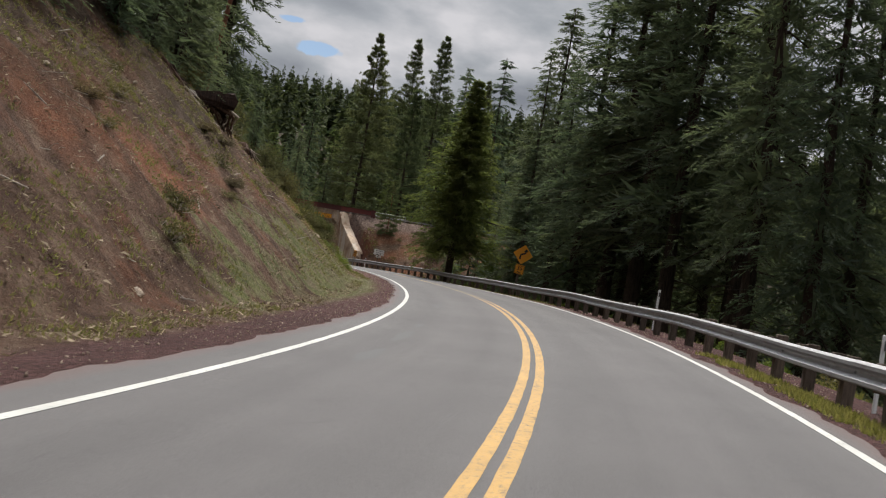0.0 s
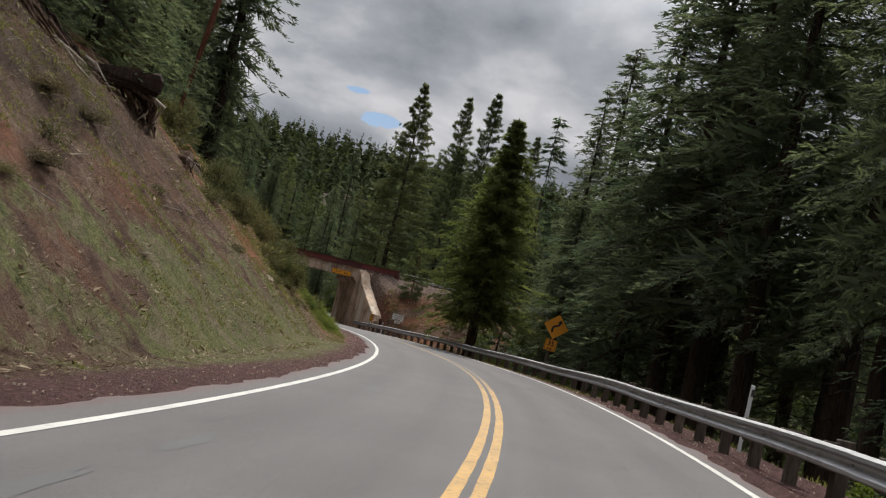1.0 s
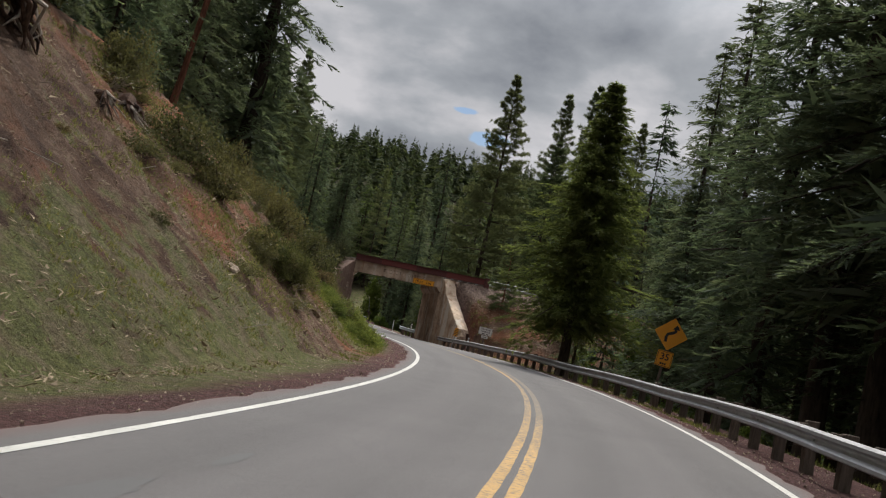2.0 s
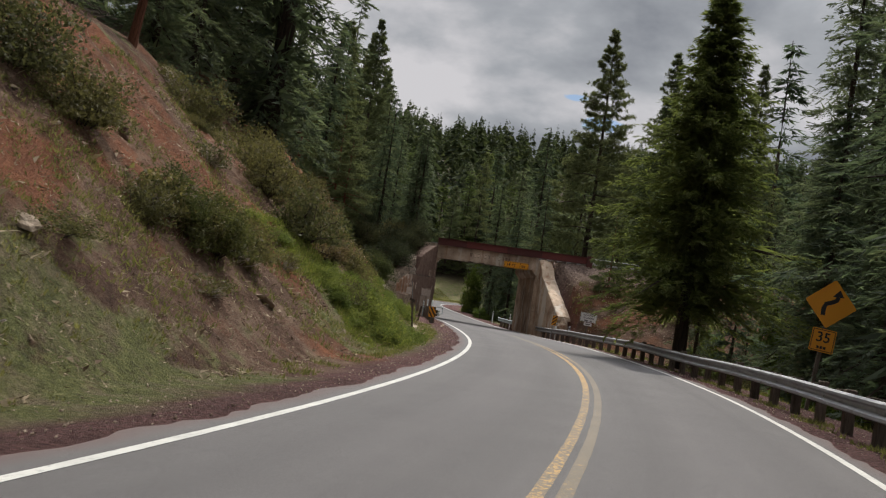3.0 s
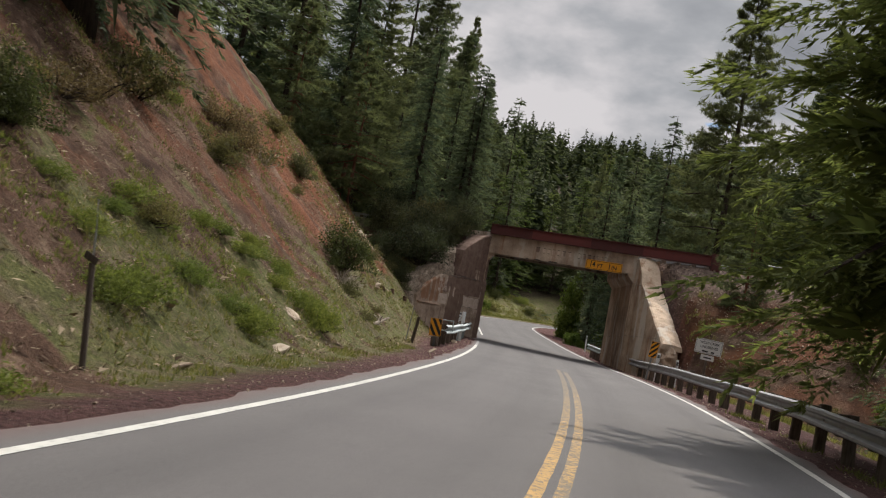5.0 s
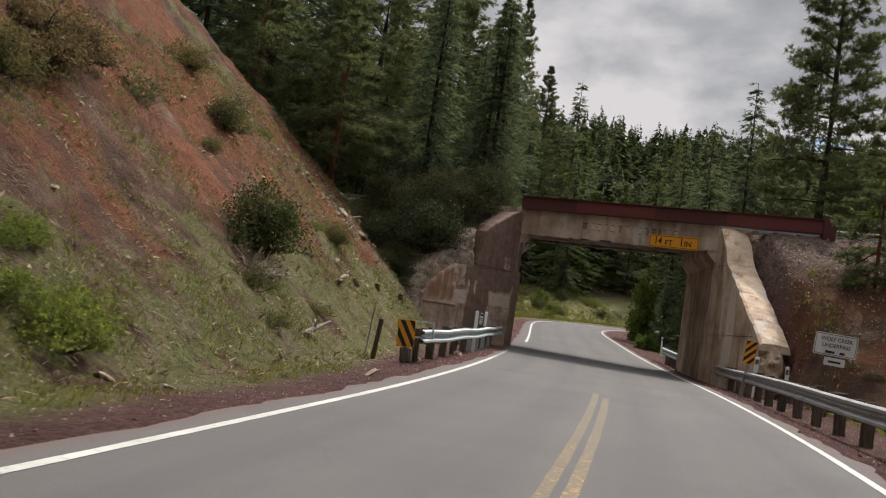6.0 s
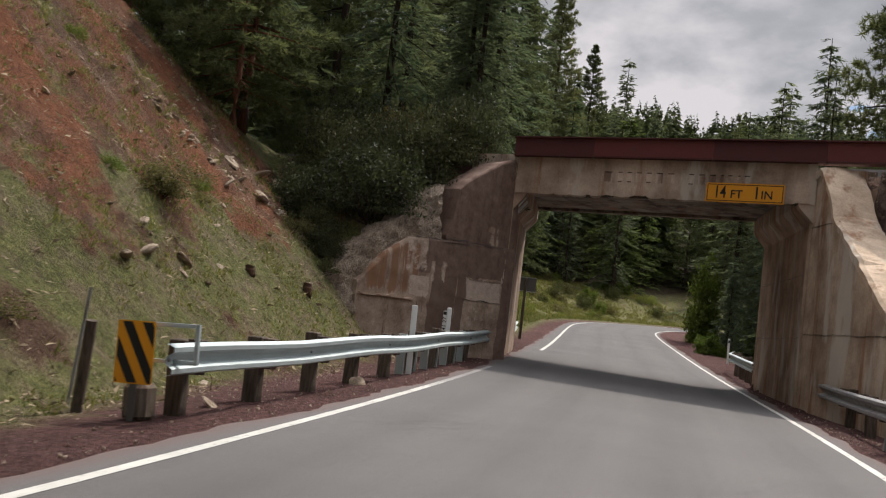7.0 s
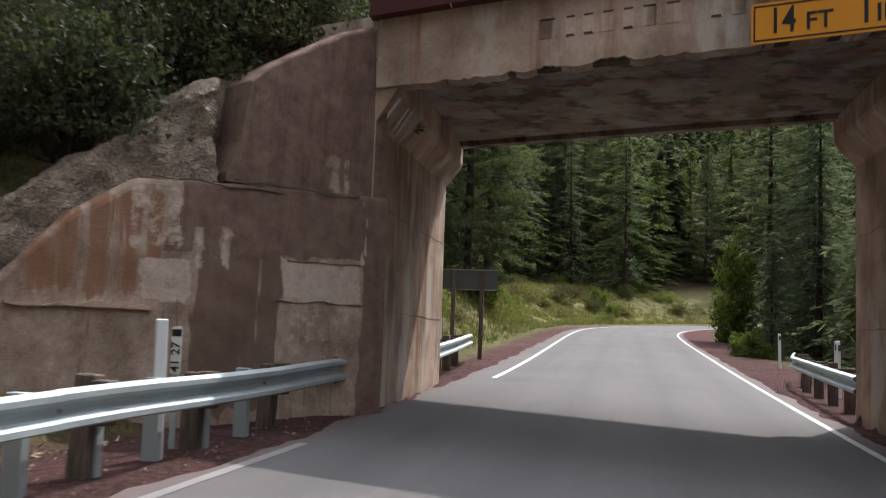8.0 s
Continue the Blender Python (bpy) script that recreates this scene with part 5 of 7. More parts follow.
def sign_from_behind():
    t = thing("road_sign_back", facing(-33.7, 122.3, ground_z(-33.7, 122.3), 26), "dark back of a rectangular road sign on timber posts", "road sign")
    zt = 5.75 - ground_z(-33.7, 122.3)
    plate(t, "panel", 1.7, 0.62, SIGN_BACK, -0.1, zt, 0, 0.03, "dull sign back")
    part("rim", box_bm(-0.95, 0.75, -0.03, -0.004, zt - 0.31, zt - 0.28), GALV_DARK, t)
    part("rim", box_bm(-0.95, 0.75, -0.03, -0.004, zt + 0.28, zt + 0.31), GALV_DARK, t)
    for x in (-0.55, 0.3):
        part("post", box_bm(x - 0.06, x + 0.06, -0.10, -0.005, -0.3, zt + 0.25, 0.006), POST_WOOD, t)


sign_from_behind()


# ---- trees ----
def unit(v):
    return v / np.maximum(np.linalg.norm(v, axis=-1, keepdims=True), 1e-9)


def kites(base, way, side, length, width):
    """Narrow pointed sprays or leaves: a foot of some width, running out to a tip along way."""
    h = side * (width / 2)[:, None]
    co = np.stack([base + h, base + way * length[:, None], base - h + way * (length * 0.25)[:, None]], 1).reshape(-1, 3)
    return co, np.arange(len(co)).reshape(-1, 3)


def mesh_from(name, co, faces, material):
    me = bpy.data.meshes.new(name)
    me.vertices.add(len(co))
    me.vertices.foreach_set("co", co.astype(np.float32).ravel())
    me.loops.add(faces.size)
    me.loops.foreach_set("vertex_index", faces.astype(np.int32).ravel())
    me.polygons.add(len(faces))
    me.polygons.foreach_set("loop_start", np.arange(0, faces.size, faces.shape[1], dtype=np.int32))
    me.update(calc_edges=True)
    me.materials.append(material)
    return me


def crown_kites(rng, H, R, bare, per_m, twigs, needle, droop, shape, ragged, fan=7, inner=11, whorl=0.62, strict=0.72, reach=0.26):
    """Needle sprays of a conifer's crown: boughs, side twigs on them, narrow sprays along the twigs.
    shape: how the outline narrows; ragged: how uneven its boughs are."""
    n = int(H * (1 - bare) * per_m)
    f = np.sort(rng.random(n) ** 0.92)
    step = whorl / (H * (1 - bare))
    f = np.clip(np.where(rng.random(n) < strict, (np.floor(f / step) + 0.5) * step + rng.normal(0, 0.10 * step, n), f), 0, 0.995)
    z0 = H * (bare + (1 - bare) * f)
    az = np.cumsum(np.full(n, 2.39996)) + rng.normal(0, 0.6, n)
    prof = (1 - f) ** shape * np.minimum(1, 0.7 + f * 3.0)
    L = (R * prof * rng.uniform(1 - ragged, 1.12, n) * (1 + 0.5 * ragged * np.sin(3 * az + 9 * f)) + 0.12).clip(0.12)
    dr = np.radians(droop + 40 * (f - 0.35) + rng.normal(0, 7, n))
    out = np.stack([np.cos(az), np.sin(az), np.zeros(n)], 1)
    m = np.maximum(3, (twigs * (0.25 + L / R)).astype(int))
    bi = np.repeat(np.arange(n), m)
    N = len(bi)
    t = rng.uniform(0.06, 1.0, N) ** 0.8
    Lb = L[bi]
    p = out[bi] * (Lb * t * np.cos(dr[bi]))[:, None]
    p[:, 2] = z0[bi] + Lb * t * np.sin(dr[bi]) - 0.14 * t * t * Lb + 0.12 * np.maximum(t - 0.65, 0) * Lb
    lat = np.stack([-out[bi, 1], out[bi, 0], np.zeros(N)], 1)
    sgn = np.where(rng.random(N) < 0.5, -1.0, 1.0)
    tw = unit(out[bi] * rng.uniform(0.35, 0.9, N)[:, None] + lat * (sgn * rng.uniform(0.3, 1.0, N) * (1.15 - t))[:, None] + np.stack([0 * t, 0 * t, rng.normal(-0.22, 0.16, N)], 1))
    tl = (0.30 + reach * Lb * (1.1 - t)) * rng.uniform(0.6, 1.2, N)
    k = np.repeat(np.arange(N), fan)
    u = rng.random(len(k))
    foot = p[k] + tw[k] * (tl[k] * u)[:, None]
    foot[:, 2] -= 0.12 * (u * tl[k]) ** 2
    cross = unit(np.cross(tw[k], np.array([0, 0, 1.0])))
    s2 = np.where(rng.random(len(k)) < 0.5, -1.0, 1.0)
    way = unit(tw[k] + cross * (s2 * rng.uniform(0.05, 0.75, len(k)))[:, None] + rng.normal(0, 0.14, (len(k), 3)))
    side = unit(np.cross(way, unit(rng.normal(0, 0.5, (len(k), 3)) + np.array([0, 0, 1.0]))))
    ln = needle * rng.uniform(0.6, 1.3, len(k))
    wd = ln * rng.uniform(0.20, 0.36, len(k))
    # shaded inner boughs
    nc = int(n * inner)
    j = rng.integers(0, n, nc)
    r0 = L[j] * rng.uniform(0.03, 0.55, nc)
    cf = out[j] * r0[:, None]
    cf[:, 2] = z0[j] + r0 * np.sin(dr[j])
    cw = unit(out[j] + rng.normal(0, 0.55, (nc, 3)) + np.array([0, 0, -0.15]))
    cl = (L[j] - r0) * rng.uniform(0.15, 0.45, nc) + 0.15
    cs = unit(np.cross(cw, unit(rng.normal(0, 0.7, (nc, 3)) + np.array([0, 0, 1.0]))))
    foot, way, side = np.concatenate([foot, cf]), np.concatenate([way, cw]), np.concatenate([side, cs])
    ln, wd = np.concatenate([ln, cl]), np.concatenate([wd, 0.05 + 0.16 * cl])
    return kites(foot, way, side, ln, wd), (z0, az, L, dr)


def pine_tufts(rng, H, R, bare, per_m, tufts, blades, size, shape):
    """Open pine crown: whorls of upswept branches with needle tufts towards their ends."""
    levels = max(6, int(H * (1 - bare) * per_m / 5.0))
    fw = np.linspace(0, 0.985, levels) + rng.normal(0, 0.25 / levels, levels)
    gone = rng.random(levels) < 0.12
    count = np.where(gone, 2, rng.integers(4, 7, levels))
    f = np.clip(np.repeat(fw, count) + rng.normal(0, 0.10 / levels, count.sum()), 0, 0.99)
    n = len(f)
    z0 = H * (bare + (1 - bare) * f)
    az = np.repeat(rng.uniform(0, 6.283, levels), count) + np.concatenate([np.arange(c) * 6.283 / c for c in count]) + rng.normal(0, 0.3, n)
    prof = (1 - f) ** shape * np.minimum(1, 0.6 + 2.0 * f)
    L = R * prof * rng.uniform(0.5, 1.15, n) + 0.12
    dr = np.radians(-8 + 44 * (f - 0.25) + rng.normal(0, 7, n))
    out = np.stack([np.cos(az), np.sin(az), np.zeros(n)], 1)
    m = np.maximum(2, (tufts * (0.15 + L / R)).astype(int))
    bi = np.repeat(np.arange(n), m)
    t = rng.uniform(0.25, 1.0, len(bi)) ** 0.7
    fan_ = rng.normal(0, 0.22, len(bi)) * (1.1 - 0.5 * t)
    lat = np.stack([-out[bi, 1], out[bi, 0], np.zeros(len(bi))], 1)
    c = out[bi] * (L[bi] * t * np.cos(dr[bi]))[:, None] + lat * (fan_ * L[bi])[:, None]
    c[:, 2] = z0[bi] + L[bi] * (t * np.sin(dr[bi]) + 0.10 * t * t) + rng.normal(0, 0.05, len(bi))
    ti = np.repeat(np.arange(len(c)), blades)
    way = unit(rng.normal(0, 1, (len(ti), 3)) + np.array([0, 0, 0.35]) + 0.7 * out[bi][ti])
    side = unit(np.cross(way, rng.normal(0, 1, way.shape)))
    ln = size * rng.uniform(0.6, 1.2, len(ti))
    return kites(c[ti], way, side, ln, ln * 0.15), (z0, az, L, dr)


def trunk_mesh(rng, H, r, limbs, material, flare=1.35, snags=10, bare=0.3):
    bm = bmesh.new()
    n = 9
    pts, rad, x, y = [], [], 0.0, 0.0
    for i in range(n + 1):
        f = i / n
        pts.append((x, y, -0.6 + (H + 0.5) * f))
        rad.append(max(0.02, r * (1 - f) ** 0.85 * (flare if i == 0 else 1)))
        x += rng.normal(0, 0.012 * H / n)
        y += rng.normal(0, 0.012 * H / n)
    tube(bm, pts, rad, 9)
    z0, az, L, dr = limbs
    k = np.linspace(0, len(z0) - 1, min(len(z0), 34)).astype(int)
    for i in k:
        o = Vector((math.cos(az[i]), math.sin(az[i]), 0))
        a = o * (0.4 * r * (1 - z0[i] / H)) + Vector((0, 0, z0[i]))
        e = o * (L[i] * 0.85 * math.cos(dr[i])) + Vector((0, 0, z0[i] + L[i] * 0.85 * math.sin(dr[i]) - 0.1 * L[i]))
        w = 0.012 + 0.018 * L[i]
        tube(bm, [a, a.lerp(e, 0.55) + Vector((0, 0, 0.03 * L[i])), e], [w, w * 0.6, w * 0.2], 3)
    for i in range(snags):
        z = rng.uniform(0.08, bare + 0.08) * H
        a = rng.uniform(0, 6.28)
        ln = rng.uniform(0.5, 1.8)
        o = Vector((math.cos(a), math.sin(a), 0))
        p = o * r * 0.8 + Vector((0, 0, z))
        tube(bm, [p, p + o * ln * 0.5 + Vector((0, 0, -0.08)), p + o * ln + Vector((0, 0, -0.3 * ln))], [0.025, 0.014, 0.005], 3)
    return mesh_of(bm, "trunk", material, True)


TREES = {}


def tree_kind(key, seed, H, R, r, leaf, bark, bare=0.12, per_m=5.5, sprays=24, spray=0.62, droop=-16, shape=0.85, ragged=0.35, pine=False, snags=10, blades=9, fan=7, inner=11, **bough):
    """One tree of height H with its base at the origin, kept as two meshes to be shared."""
    rng = np.random.default_rng(seed)
    if pine:
        (co, f), limbs = pine_tufts(rng, H, R, bare, per_m, sprays, blades, spray, shape)
    else:
        (co, f), limbs = crown_kites(rng, H, R, bare, per_m, sprays, spray, droop, shape, ragged, fan, inner, **bough)
    TREES[key] = (H, trunk_mesh(rng, H, r, limbs, bark, snags=snags, bare=bare), mesh_from("crown", co, f, leaf))


tree_kind("fir_a", 1, 26, 4.4, 0.40, FIR, BARK_DARK, 0.14, 11.0, 20, 0.20, -16, 0.75, 0.4, snags=22, fan=12, inner=9)
tree_kind("fir_b", 2, 24, 3.8, 0.34, FIR, BARK_DARK, 0.26, 12.0, 20, 0.19, -14, 0.75, 0.35, snags=26, fan=12, inner=9)
tree_kind("fir_c", 3, 20, 3.7, 0.24, FIR, BARK_DARK, 0.02, 11, 14, 0.31, -18, 1.05, 0.45, snags=0, fan=5, inner=6)
tree_kind("cedar", 4, 17, 5.2, 0.34, CEDAR, BARK_DARK, 0.16, 38, 44, 0.23, 2, 1.0, 0.5, snags=8, inner=16)
tree_kind("spruce", 5, 30, 5.0, 0.50, FIR, BARK_DARK, 0.05, 9.0, 34, 0.22, -20, 0.7, 0.12, snags=24, fan=12, inner=12, whorl=0.95, strict=0.97, reach=0.12)
tree_kind("fir_fine", 14, 16, 3.4, 0.22, FIR, BARK_DARK, 0.02, 13, 18, 0.19, -18, 0.95, 0.45, snags=0, fan=9, inner=9)
tree_kind("pine_a", 6, 32, 7.0, 0.36, PINE, BARK_DARK, 0.06, 10.0, 46, 0.36, shape=0.85, pine=True, blades=20)
tree_kind("pine_b", 7, 26, 4.8, 0.26, PINE, BARK_DARK, 0.10, 9.5, 30, 0.34, shape=0.85, pine=True, blades=18)
tree_kind("pine_young", 8, 9, 2.5, 0.12, PINE, BARK_RED, 0.18, 9.0, 24, 0.28, shape=0.75, pine=True, snags=2, blades=20)
tree_kind("fir_young", 9, 9, 2.0, 0.13, FIR, BARK_DARK, 0.02, 15, 9, 0.22, -8, 0.95, 0.3, snags=0)
tree_kind("fir_mid", 10, 22, 4.2, 0.22, FIR, BARK_DARK, 0.02, 8.0, 12, 0.48, -16, 1.12, 0.45, snags=2, fan=4, inner=5)
tree_kind("pine_mid", 11, 26, 5.0, 0.24, PINE, BARK_DARK, 0.06, 7.5, 24, 0.48, shape=0.95, pine=True, snags=2, blades=10)
tree_kind("cedar_mid", 12, 18, 3.9, 0.24, CEDAR, BARK_DARK, 0.03, 10, 12, 0.44, -8, 0.95, 0.45, snags=0, fan=4, inner=5)
tree_kind("fir_open", 13, 23, 3.8, 0.24, FIR, BARK_DARK, 0.08, 7.0, 11, 0.46, -24, 1.0, 0.6, snags=6, fan=4, inner=4)

LABELS = {
    "fir_a": "tall dark fir with drooping needle boughs", "fir_b": "dark fir with a bare lower trunk", "fir_c": "dense dark green fir, branched to the ground",
    "cedar": "broad dark green cedar, branched to the ground", "spruce": "large spruce with layered drooping branches", "pine_a": "tall open-crowned pine against the sky",
    "pine_b": "slender forest pine with an open crown", "pine_young": "young yellow-green pine on the bank", "fir_young": "small young fir with even whorls",
    "fir_fine": "bushy green fir on the brink of the bank", "fir_mid": "dark green fir in the forest", "pine_mid": "grey-green pine in the forest", "cedar_mid": "olive green cedar in the forest", "fir_open": "uneven dark fir with hanging boughs"}
NAMES = {"pine": "pine_tree", "fir": "fir_tree", "cedar": "cedar_tree", "spruce": "spruce_tree"}
PLACED = []


def plant(key, x, y, height=None, lean=(0, 0), width=1.0, top=None, base=None):
    """Stand a tree on the ground. top: world height that its tip reaches."""
    H, tm, cm = TREES[key]
    z = ground_z(x, y) - 0.15 if base is None else base
    h = (top - z) if top is not None else (height or H)
    k = h / H
    kind = key.split("_")[0]
    t = thing(NAMES[kind], pose(x, y, z, lean[0], lean[1], random.uniform(0, 360)) @ Matrix.Diagonal((k * width, k * width, k, 1)), LABELS[key], kind + " tree", "forest trees")
    part("trunk", tm, None, t)
    part("crown", cm, None, t)
    PLACED.append((x, y))
    return t


# the ones that stand out
plant("pine_a", -21.3, 140.0, top=36.1, width=1.0)
plant("pine_b", -15.2, 143.0, top=29.5, width=1.25)
plant("pine_b", -20.4, 180.0, top=46.0, width=1.0)
plant("pine_b", -13.9, 162.0, top=42.6, width=1.0)
plant("pine_b", -4.5, 120.7, top=27.5, width=0.95)
plant("fir_c", -36.0, 174.0, top=32.4, width=1.15)
plant("cedar", -3.7, 78.4, top=18.3, width=0.96)
plant("fir_c", -4.2, 91.0, height=11, width=0.9)
plant("fir_open", -6.6, 112.5, top=27.0, width=0.9)
plant("fir_mid", -7.5, 128.0, top=30.0, width=1.2)
plant("fir_mid", -3.0, 134.0, top=34.0, width=1.2)
plant("fir_a", 1.6, 81.5, top=22.5, width=0.85)
plant("fir_b", 3.2, 88.0, top=28.0, width=1.2)
plant("pine_a", -78.2, 200.2, top=52.9, width=0.75)
for x_, y_, h_, k_ in ((-46.5, 112.0, 24, "fir_mid"), (-49.5, 117.5, 25, "pine_mid"), (-46.0, 129.5, 27, "fir_open"), (-53.0, 127.0, 28, "fir_mid"), (-43.5, 106.5, 22, "fir_mid"), (-50.5, 108.0, 26, "pine_mid"), (-54.0, 118.5, 27, "fir_open"), (-50.0, 140.0, 24, "fir_mid"), (-55.0, 147.0, 26, "pine_mid")):
    plant(k_, x_, y_, height=h_)
plant("pine_a", -47.0, 141.0, top=30.0, width=0.95)
plant("fir_b", -45.5, 131.0, top=24.5)
plant("fir_b", -51.0, 149.0, top=33.0)
plant("pine_b", -43.0, 121.5, top=24.0)
plant("fir_mid", -24.5, 150.0, top=30.0)
plant("pine_a", -41.8, 126.0, top=31.5, width=0.95)
plant("fir_c", -42.8, 118.0, top=28.0, width=1.0)
plant("fir_c", -40.5, 121.5, height=15, width=1.1)
plant("fir_mid", -42.5, 110.5, height=26, width=1.2)
plant("fir_mid", -48.0, 124.0, height=20, width=1.3)
plant("pine_b", -40.0, 116.0, top=28.0, width=1.3)
plant("pine_a", -83.4, 219.7, top=48.3, width=1.02)
plant("fir_mid", -88.0, 215.8, top=54.8, width=1.1)
plant("pine_a", -91.9, 212.6, top=48.3, width=1.02)
plant("fir_mid", -80.2, 208.7, top=41.8, width=1.19)
for x_, y_, h_, k_ in ((-77.5, 204.1, 37.3, "pine_a"), (-82.1, 212.6, 41.2, "fir_mid"), (-86.0, 209.3, 45.7, "fir_mid"), (-89.9, 218.4, 47.7, "pine_mid"), (-79.5, 221.7, 39.2, "fir_mid"), (-94.5, 218.4, 50.9, "fir_mid"), (-75.6, 213.8, 36.6, "fir_mid")):
    plant(k_, x_, y_, top=h_, width=1.45)
plant("fir_mid", -73.0, 210.6, top=43.1)
plant("fir_c", -31.9, 150.0, top=15.6, width=0.9)
plant("fir_young", -30.6, 140.0, top=8.9)
plant("fir_young", -33.0, 147.6, height=6.2)
plant("fir_c", -35.4, 153.8, height=17, width=1.25)
plant("fir_c", -32.6, 152.2, height=19, width=1.2)
plant("fir_c", -33.8, 158.0, height=20, width=1.2)
plant("fir_c", -30.6, 146.4, height=14, width=1.2)
plant("spruce", -24.0, 77.8, height=31)
plant("fir_c", -28.0, 76.5, height=24, width=1.3)
plant("fir_c", -29.0, 82.0, height=22, width=1.3)
plant("fir_c", -31.0, 88.0, height=18, width=1.2)
plant("pine_young", -31.8, 103.4, top=15.0, width=1.35)
plant("pine_young", -33.8, 105.6, top=17.5, width=1.2)
plant("pine_young", -35.6, 102.4, top=18.5, width=1.2)
plant("pine_young", -12.15, 106.64, height=6.6, base=5.7, width=0.95)
plant("fir_c", -29.0, 110.2, height=10.5, base=7.6, width=1.1)
plant("fir_c", -31.4, 109.2, height=12, base=8.0, width=1.1)
plant("fir_c", -33.5, 112.5, height=14, base=8.0)
plant("fir_b", -36.5, 108.0, height=17)
plant("fir_b", 11.4, 48.6, height=34, width=1.0)
plant("fir_b", 6.4, 60.4, height=29, width=1.25)
plant("fir_b", 7.6, 57.0, height=30, width=1.3)
plant("fir_a", 7.0, 68.5, height=20, width=1.1)
plant("fir_a", 9.3, 62.0, height=30)
plant("fir_a", 4.9, 66.0, height=27, width=1.1)
plant("fir_b", 8.6, 52.0, height=31, width=1.1)
plant("fir_a", 3.6, 72.0, height=19, width=1.1)
plant("fir_a", 8.0, 64.5, height=25, width=1.15)
plant("fir_c", 1.6, 80.0, height=14, width=1.3)
plant("fir_c", 3.4, 84.0, height=16, width=1.35)
plant("fir_c", 1.2, 87.5, height=14, width=1.3)
plant("fir_c", 5.6, 79.0, height=18, width=1.35)
plant("fir_a", 3.6, 90.0, height=17, width=1.0)
# brink of the cut bank
for x_, y_, h_, k_ in ((-14.6, 38.0, 12, "fir_fine"), (-15.4, 43.5, 16, "fir_fine"), (-13.6, 32.0, 11, "fir_fine"), (-16.8, 48.5, 15, "fir_fine"), (-15.6, 34.5, 17, "fir_fine"), (-14.4, 27.5, 15, "fir_fine"), (-13.2, 24.0, 13, "fir_fine"), (-17.8, 40.0, 20, "fir_fine"), (-18.6, 55.0, 12, "fir_fine"), (-20.5, 58.8, 14, "fir_fine"), (-22.5, 66.5, 15, "fir_fine"), (-24.2, 71.5, 15, "fir_fine")):
    plant(k_, x_, y_, height=h_)
# over the left end of the beam
plant("fir_c", -28.6, 110.2, height=10.5, base=7.4, width=1.2)
plant("fir_c", -30.2, 113.5, height=10.5, base=7.8, width=1.3)
plant("fir_c", -33.6, 116.5, height=11.5, base=7.6, width=1.3)


def clear_of(x, y, gap):
    return all((x - a) ** 2 + (y - b) ** 2 > gap * gap for a, b in PLACED)


def scatter(n, s_rng, l_rng, keys, h_rng, gap, seed, wide=(0.85, 1.15)):
    rng = random.Random(seed)
    done = tries = 0
    while done < n and tries < n * 30:
        tries += 1
        p = on_road(rng.uniform(*s_rng), rng.uniform(*l_rng))
        if clear_of(p.x, p.y, gap):
            plant(rng.choice(keys), p.x, p.y, height=rng.uniform(*h_rng), lean=(rng.uniform(-2, 2), rng.uniform(-2, 2)), width=rng.uniform(*wide))
            done += 1


scatter(7, (48, 78), (9.5, 16), ("fir_b", "fir_b", "fir_a"), (19, 31), 3.8, 21)
scatter(26, (30, 100), (15, 40), ("fir_mid", "fir_open", "pine_mid"), (15, 30), 4.4, 22)
scatter(15, (84, 112), (11.5, 22), ("fir_c", "fir_young", "cedar_mid", "fir_mid"), (5, 13), 2.6, 51)
scatter(10, (150, 205), (7.0, 22), ("fir_c", "fir_young", "fir_mid"), (5, 14), 3.0, 52)
scatter(24, (105, 200), (32, 80), ("fir_mid", "cedar_mid", "pine_mid"), (13, 21), 4.4, 41, (1.1, 1.6))
scatter(32, (130, 215), (-75, -30), ("fir_mid", "cedar_mid", "fir_open"), (9, 16), 4.4, 42, (1.1, 1.6))
scatter(24, (74, 116), (19, 42), ("fir_mid", "cedar_mid", "fir_open"), (10, 15), 4.0, 23, (1.1, 1.5))
scatter(22, (128, 176), (9, 34), ("fir_mid", "cedar_mid", "fir_c"), (9, 17), 4.0, 24, (1.1, 1.6))
scatter(14, (10, 62), (-27, -16.5), ("fir_mid", "cedar_mid", "fir_mid", "pine_mid"), (12, 24), 3.8, 25)
scatter(24, (62, 122), (-38, -18.5), ("fir_mid", "fir_open", "pine_mid", "fir_b"), (16, 28), 3.8, 26)
scatter(22, (128, 172), (-36, -19.5), ("fir_mid", "cedar_mid", "fir_c"), (10, 17), 3.8, 27, (1.1, 1.5))
scatter(34, (172, 215), (-38, -17), ("fir_mid", "cedar_mid", "fir_open"), (14, 26), 4.0, 28, (1.1, 1.6))
scatter(26, (206, 245), (-40, -19), ("fir_mid", "cedar_mid", "pine_mid"), (14, 24), 4.0, 53, (1.0, 1.4))
scatter(20, (190, 240), (9, 30), ("fir_mid", "cedar_mid", "fir_c"), (8, 18), 3.4, 54, (1.0, 1.4))


